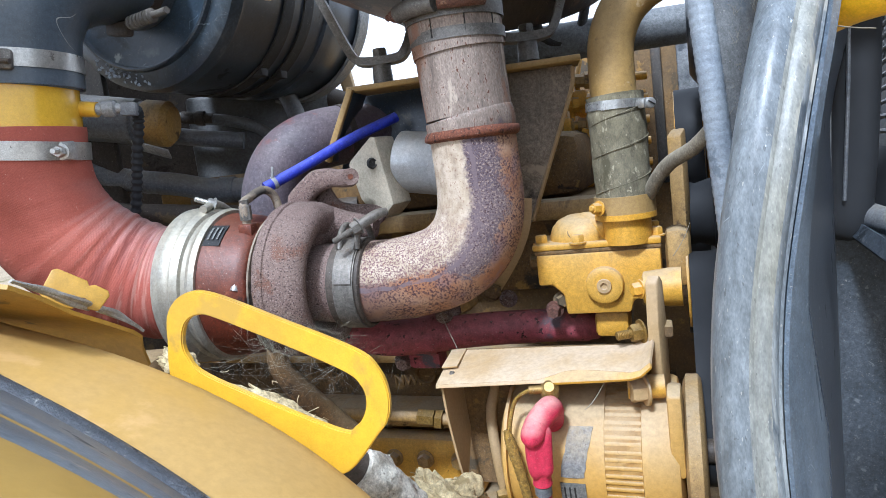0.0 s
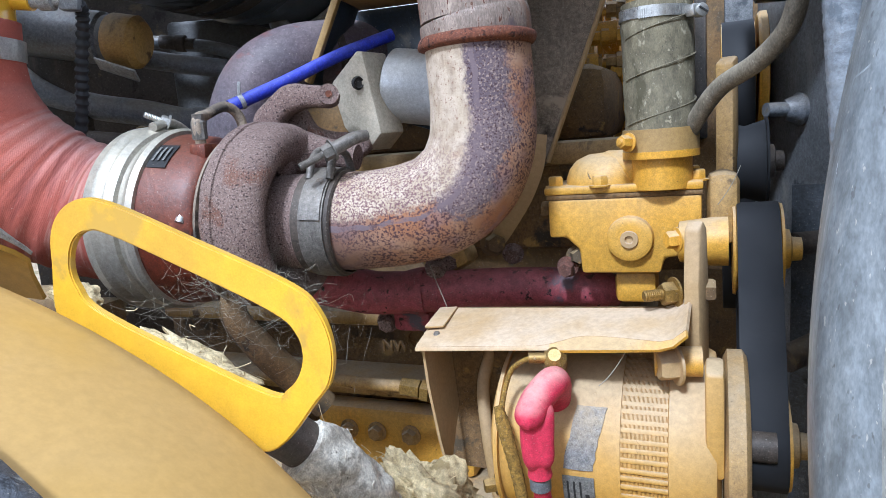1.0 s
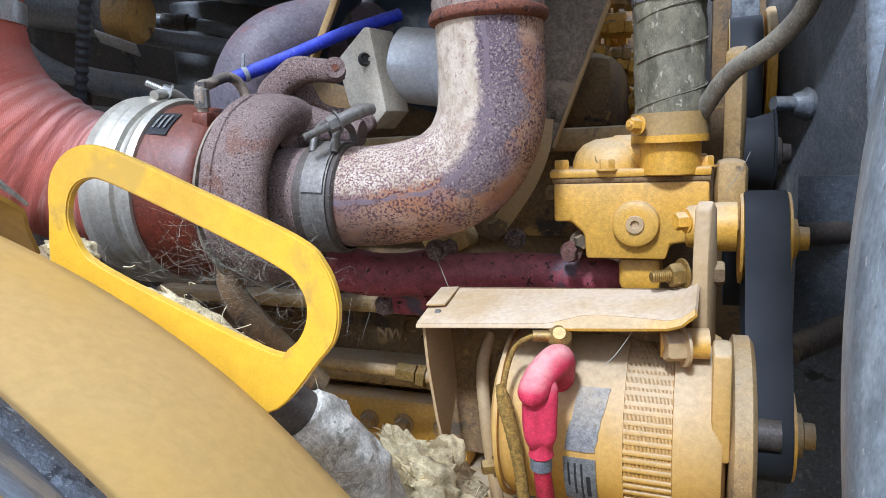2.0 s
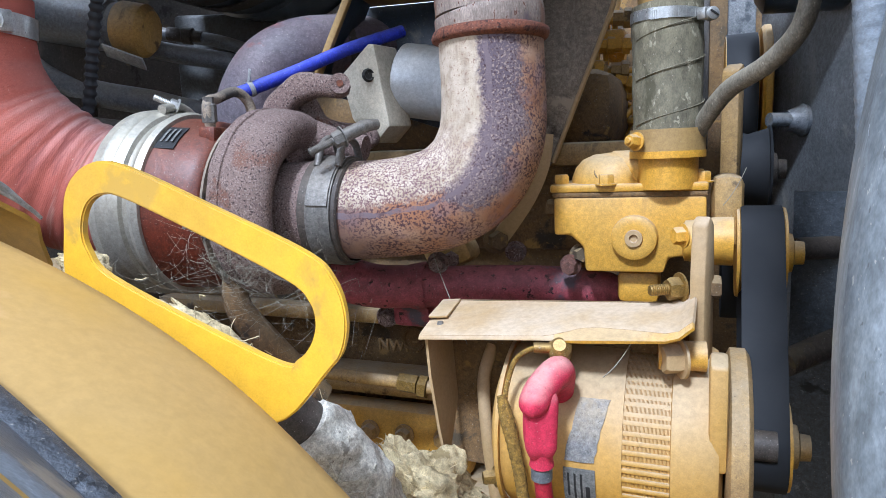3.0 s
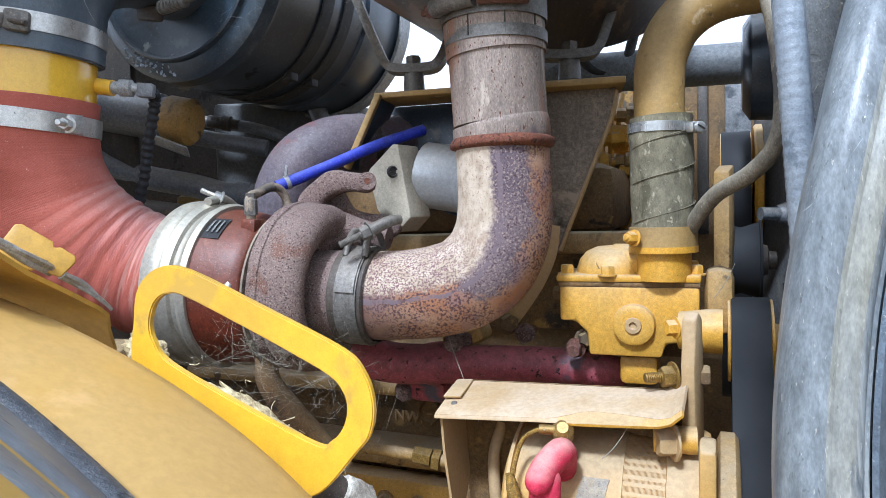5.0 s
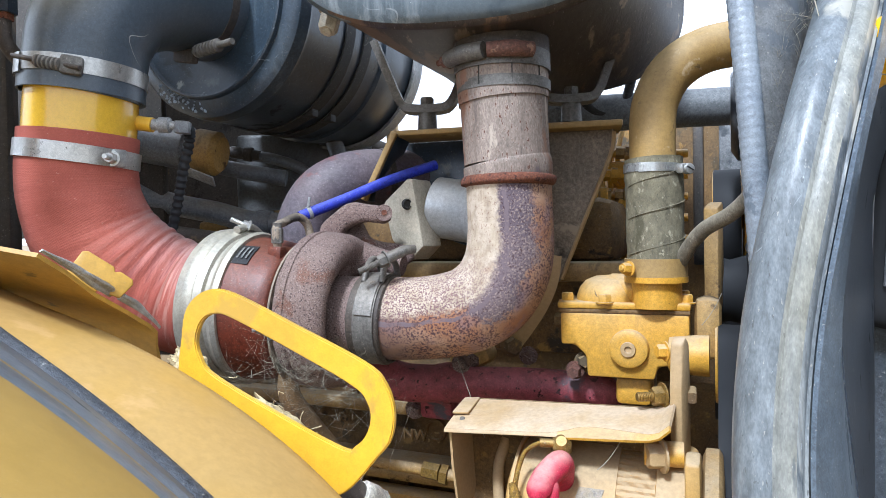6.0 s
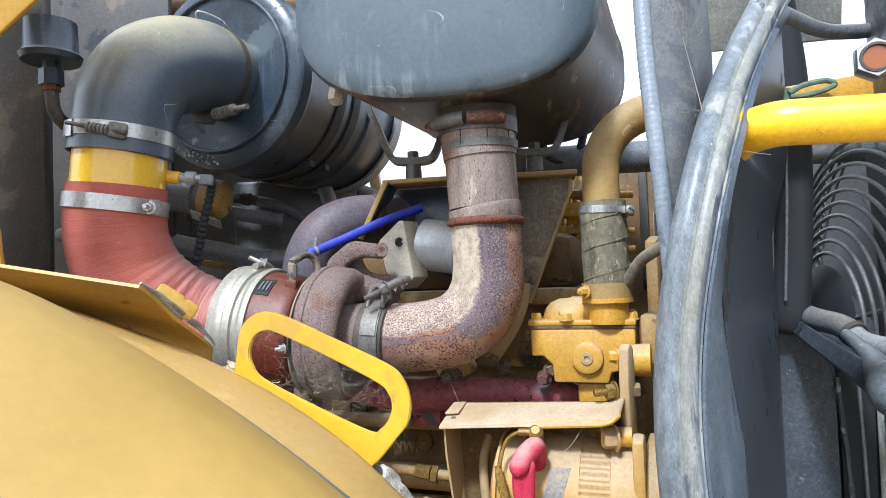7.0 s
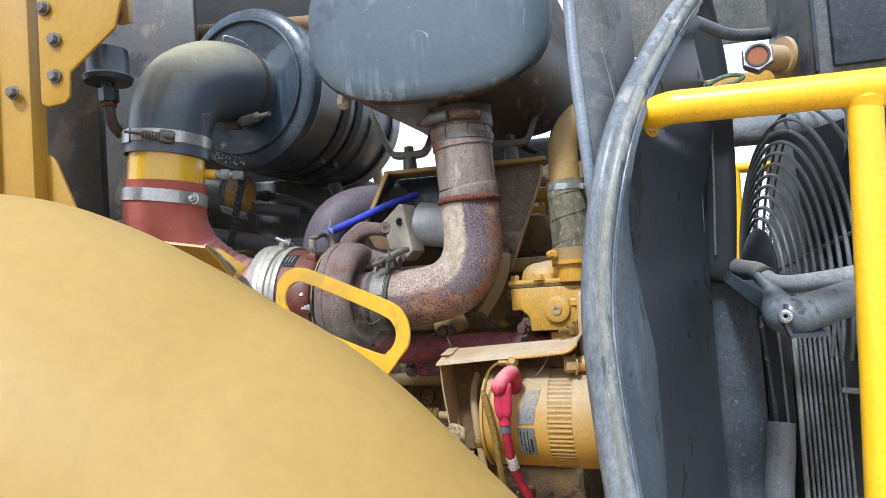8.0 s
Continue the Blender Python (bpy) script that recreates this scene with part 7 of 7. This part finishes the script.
for i in range(10):
    p = (0.18 + rnd.random() * 0.2, 1.36 + rnd.random() * 0.06, 1.92 + rnd.random() * 0.2)
    part("fitting", lathe([(0, 0), (0, 0.014), (0.02, 0.014), (0.022, 0.018), (0.035, 0.018), (0.035, 0)], p, V(rnd.uniform(-1, 1), rnd.uniform(-0.5, 0.5), rnd.uniform(-0.3, 1)), 6), "engine", fg)
part("rear_cover", box((0.60, 0.03, 0.60), at((0.31, 1.62, 1.886), YAW), 0.006), "engine_dark", fg, "grimy cover behind the lines")
part("cover_slab", box((0.050, 0.02, 0.34), at((0.540, 1.52, 2.03), YAW), 0.004), "wall_dust", fg, "pale dusty upright slab")
part("cover_edge", box((0.022, 0.02, 0.34), at((0.475, 1.54, 2.03), YAW), 0.004), "bulkhead_black", fg)
for k in range(5):
    z = 1.925 + 0.042 * k
    part("rail", tube([(0.17, 1.40 - 0.01 * k, z + 0.006), (0.25, 1.39 - 0.01 * k, z), (0.40, 1.35, z - 0.004)], 0.008, 12, 4), "engine", fg)
    for x in (0.185 + 0.013 * (k % 3), 0.225 + 0.011 * (k % 2), 0.262):
        part("union_nut", lathe([(0, 0), (0, 0.013), (0.016, 0.013), (0.018, 0.017), (0.030, 0.017), (0.030, 0)], (x, 1.388 - 0.01 * k, z + 0.002), V(1, -0.15, -0.05), 6), "engine" if k % 2 else "engine_dusty", fg)
    part("riser_line", tube([(0.20 + 0.018 * k, 1.37, z - 0.03), (0.206 + 0.015 * k, 1.355, z), (0.198 + 0.02 * k, 1.37, z + 0.045)], 0.005, 10, 5), "engine", fg)
part("rail_block", box((0.10, 0.05, 0.035), at((0.24, 1.38, 2.06), YAW), 0.006), "engine", fg)
part("rail_block", box((0.07, 0.05, 0.035), at((0.22, 1.38, 2.01), YAW), 0.006), "engine", fg)


# ---- insulation and webs below the handle ----
def lump(name, c, size, mat, label, cat, seed, rough=0.35, sub=4):
    bm = bmesh.new()
    bmesh.ops.create_icosphere(bm, subdivisions=sub, radius=1)
    for v in bm.verts:
        n = v.co.copy()
        k = 1 + rough * noise.noise(n * 1.7 + V(seed, 0, 0)) + rough * 0.5 * noise.noise(n * 5 + V(0, seed, 0)) + rough * 0.3 * noise.noise(n * 13 + V(0, 0, seed))
        v.co = Vector(c[:3]) + Matrix.Rotation(radians(c[3]), 3, "Y") @ V(n.x * size[0] * k, n.y * size[1] * k, n.z * size[2] * k)
    return solid(name, bm, mat, label, cat, angle=80)


lump("insulation_foam", (-0.030, 0.785, 1.540, 35), (0.060, 0.035, 0.036), "foam", "torn cream foam insulation beside the panel", "insulation", 1, 0.6, 5)
lump("insulation_foam", (-0.178, 0.655, 1.745, 31), (0.050, 0.012, 0.009), "foam", "torn cream foam insulation under the handle", "insulation", 2, 0.6)
lump("insulation_foam", (-0.285, 0.665, 1.806, 30), (0.022, 0.012, 0.010), "foam", "torn cream foam insulation at the panel's edge", "insulation", 3, 0.6)
wr = thing("wrapped_pipe", "pipe wrapped in torn white insulation with loose strings", "pipe", (-0.09, 0.71, 1.55))
WP = [(-0.165, 0.665, 1.705), (-0.135, 0.68, 1.675), (-0.106, 0.70, 1.635), (-0.080, 0.72, 1.585), (-0.057, 0.74, 1.52), (-0.045, 0.755, 1.45)]
part("pipe", tube(WP, 0.021, 24, 6), "sooty", wr, "dark grey pipe")
part("wrapping", tube([(-0.122, 0.688, 1.658), (-0.106, 0.70, 1.637), (-0.090, 0.712, 1.606), (-0.076, 0.724, 1.572), (-0.064, 0.735, 1.54)], [0.024, 0.028, 0.029, 0.028, 0.022], 56, 16, wobble=0.30), "wrap", wr, "torn white fabric wrap")
st_ = bmesh.new()
rnd = random.Random(9)
for i in range(26):
    a = rnd.random() * 6.28
    c = Vector(WP[2]).lerp(Vector(WP[3]), rnd.uniform(-0.3, 1.2))
    pts = [c + V(0.031 * math.cos(a + k * 0.5), 0.031 * math.sin(a + k * 0.5), -0.012 + k * 0.007 * rnd.uniform(-1, 1.5)) for k in range(4)]
    tube(pts, 0.0008, 5, 3, st_)
tagged(part("loose_string", st_, "wrap", wr), "loose white strings", kind="stuff")
solid("ground_strap", tube([(-0.16, 0.93, 1.53), (-0.12, 0.92, 1.50), (-0.08, 0.91, 1.485), (-0.03, 0.90, 1.475), (0.02, 0.88, 1.45), (0.05, 0.87, 1.40)], 0.009, 14, 12, prof=lambda a, s: 1 + 0.07 * math.sin(s * 200 + a * 3)), "foam", "dusty braided strap crossing below the block", "strap")

fib = bmesh.new()
for c, sx, n in (((-0.030, 0.775, 1.545), 0.05, 260), ((-0.178, 0.648, 1.747), 0.04, 50)):
    for i in range(n):
        d0 = V(rnd.gauss(0, 1), rnd.gauss(0, 0.5), rnd.gauss(0, 0.6))
        p = Vector(c) + V(d0.x * sx * 0.8, d0.y * 0.02, d0.z * 0.02 - d0.x * sx * 0.5)
        q = p + V(rnd.gauss(0, 1), rnd.gauss(0, 1) - 0.4, rnd.gauss(0, 1)) * 0.009
        tube([p, p.lerp(q, 0.5) + V(rnd.gauss(0, 1), 0, rnd.gauss(0, 1)) * 0.003, q], 0.0004, 4, 2, fib, False)
tagged(part("loose_fibres", fib, "foam"), "loose pale fibres of torn insulation", "fibres", kind="stuff")

# cobwebs: threads strung through the handle and off the shield
web = bmesh.new()
rnd = random.Random(12)


def thread(p, q, sag, r=0.00025):
    p, q = Vector(p), Vector(q)
    mid = p.lerp(q, rnd.uniform(0.35, 0.65)) + V(rnd.uniform(-1, 1), rnd.uniform(-1, 1), -1.2) * sag
    tube([p, p.lerp(mid, 0.5) + V(0, 0, -sag * 0.4), mid, mid.lerp(q, 0.5) + V(0, 0, -sag * 0.4), q], r, 4, 3, web, False)


for i in range(110):
    u = rnd.random()
    c = V(-0.275 + 0.115 * u + rnd.gauss(0, 0.014), rnd.uniform(0.70, 0.84), 1.800 - 0.055 * u + rnd.gauss(0, 0.010))
    d = V(rnd.gauss(0, 1), rnd.gauss(0, 0.8), rnd.gauss(0, 0.7)) * rnd.choice((0.006, 0.012, 0.024))
    thread(c - d, c + d, rnd.uniform(0.0005, 0.005), rnd.choice((0.00006, 0.00009, 0.00014)))
for i in range(40):
    c = V(-0.135 + rnd.gauss(0, 0.028), rnd.uniform(0.72, 0.86), 1.735 + rnd.gauss(0, 0.026))
    d = V(rnd.gauss(0, 0.6), rnd.gauss(0, 0.8), rnd.gauss(0, 1)) * rnd.choice((0.008, 0.016))
    thread(c - d, c + d, rnd.uniform(0.0005, 0.004), rnd.choice((0.00007, 0.00010)))
for i in range(6):
    thread((-0.25 + rnd.gauss(0, 0.02), 0.67, 1.79 + rnd.gauss(0, 0.012)), (-0.16 + rnd.uniform(-0.03, 0.03), 0.70, 1.75 + rnd.gauss(0, 0.02)), 0.006, 0.00010)
for p, q in (((0.17, 0.76, 1.708), (0.14, 0.757, 1.67)), ((0.33, 0.93, 1.85), (0.298, 0.91, 1.81)), ((0.252, 0.525, 2.165), (0.262, 0.49, 2.05)), ((-0.03, 0.95, 1.76), (0.01, 0.9, 1.66)), ((0.26, 0.49, 2.05), (0.32, 0.49, 2.03))):
    thread(p, q, 0.003, 0.00045)
tagged(part("cobweb", web, "web_light"), "dusty grey cobweb threads hanging in the engine bay", "cobweb", kind="stuff")
# tangle of fine threads between the handle and the turbocharger
tangle = bmesh.new()
knots = [V(-0.225, 0.70, 1.790), V(-0.200, 0.74, 1.775), V(-0.170, 0.78, 1.760), V(-0.205, 0.66, 1.800), V(-0.140, 0.74, 1.745), V(-0.185, 0.70, 1.768)]
for i in range(95):
    p = rnd.choice(knots) + V(rnd.gauss(0, 0.020), 0.06 + abs(rnd.gauss(0, 0.030)), rnd.gauss(0, 0.012))
    d = V(rnd.gauss(0, 1), rnd.gauss(0, 0.6), rnd.gauss(0, 0.55)) * rnd.uniform(0.006, 0.020)
    bend = V(rnd.gauss(0, 0.006), 0, rnd.gauss(0, 0.006) - 0.002)
    tube([p - d, p - d * 0.3 + bend, p + d * 0.4 - bend * 0.6, p + d], rnd.choice((0.00007, 0.00010, 0.00016)), 4, 3, tangle, False)
tagged(part("cobweb", tangle, "web_light"), "tangled dusty cobweb inside the loop handle", "cobweb", kind="stuff")
fuzz = bmesh.new()
for i in range(420):
    x = rnd.uniform(0.225, 0.275)
    z = rnd.uniform(1.98, 2.33)
    y = 0.505 + (z - 2.026) * 0.14 + (x - 0.215) * 0.38
    p = V(x, y - 0.003, z)
    d = V(rnd.gauss(0, 1), -0.25 * abs(rnd.gauss(0, 1)), rnd.gauss(0, 1)) * 0.008
    tube([p, p + d * 0.5 + V(rnd.gauss(0, 0.003), -0.002, rnd.gauss(0, 0.003)), p + d], 0.00011, 4, 3, fuzz, False)
tagged(part("cobweb", fuzz, "web_light"), "fuzz of dusty cobweb on the grey frame", "cobweb", kind="stuff")


# ---- far trees ----
def tree(seed, p, h):
    r = random.Random(seed)
    t = thing("tree", "distant leafy green tree beyond the yard", "tree", p, group="far trees")
    P0 = Vector(p)
    top = P0 + V(r.uniform(-0.3, 0.3), r.uniform(-0.3, 0.3), h * 0.72)
    wood = tube([P0, P0.lerp(top, 0.35) + V(r.uniform(-0.15, 0.15), 0, 0), P0.lerp(top, 0.7), top], [0.16, 0.13, 0.09, 0.04], 10, 4)
    tips = []
    for k in range(9):
        b0 = P0.lerp(top, r.uniform(0.3, 0.95))
        a = r.random() * 6.28
        e = b0 + V(math.cos(a), math.sin(a), r.uniform(0.3, 0.9)) * h * r.uniform(0.18, 0.32)
        tube([b0, b0.lerp(e, 0.5) + V(0, 0, 0.05), e], [0.06, 0.04, 0.015], 6, 3, wood)
        tips += [e, b0.lerp(e, 0.7)]
    part("trunk", wood, "bark", t)
    cr = bmesh.new()
    for c in tips + [top]:
        for k in range(70):
            q = c + V(r.gauss(0, 1), r.gauss(0, 1), r.gauss(0, 0.8)) * h * 0.075
            u = V(r.gauss(0, 1), r.gauss(0, 1), r.gauss(0, 1)).normalized() * h * 0.022
            w = u.orthogonal().normalized() * h * 0.013
            cr.faces.new([cr.verts.new(q + d) for d in (-u, w, u, -w)])
    part("crown", cr, "leaf", t)


for i, (x, y, h) in enumerate(((6, 42, 5.0), (9.5, 38, 4.4), (13, 44, 5.6), (16.5, 40, 4.8), (-6, 46, 5.2), (1.5, 50, 5.6), (20, 42, 5.2), (11, 52, 6.0))):
    tree(20 + i, (x, y, -0.05), h)
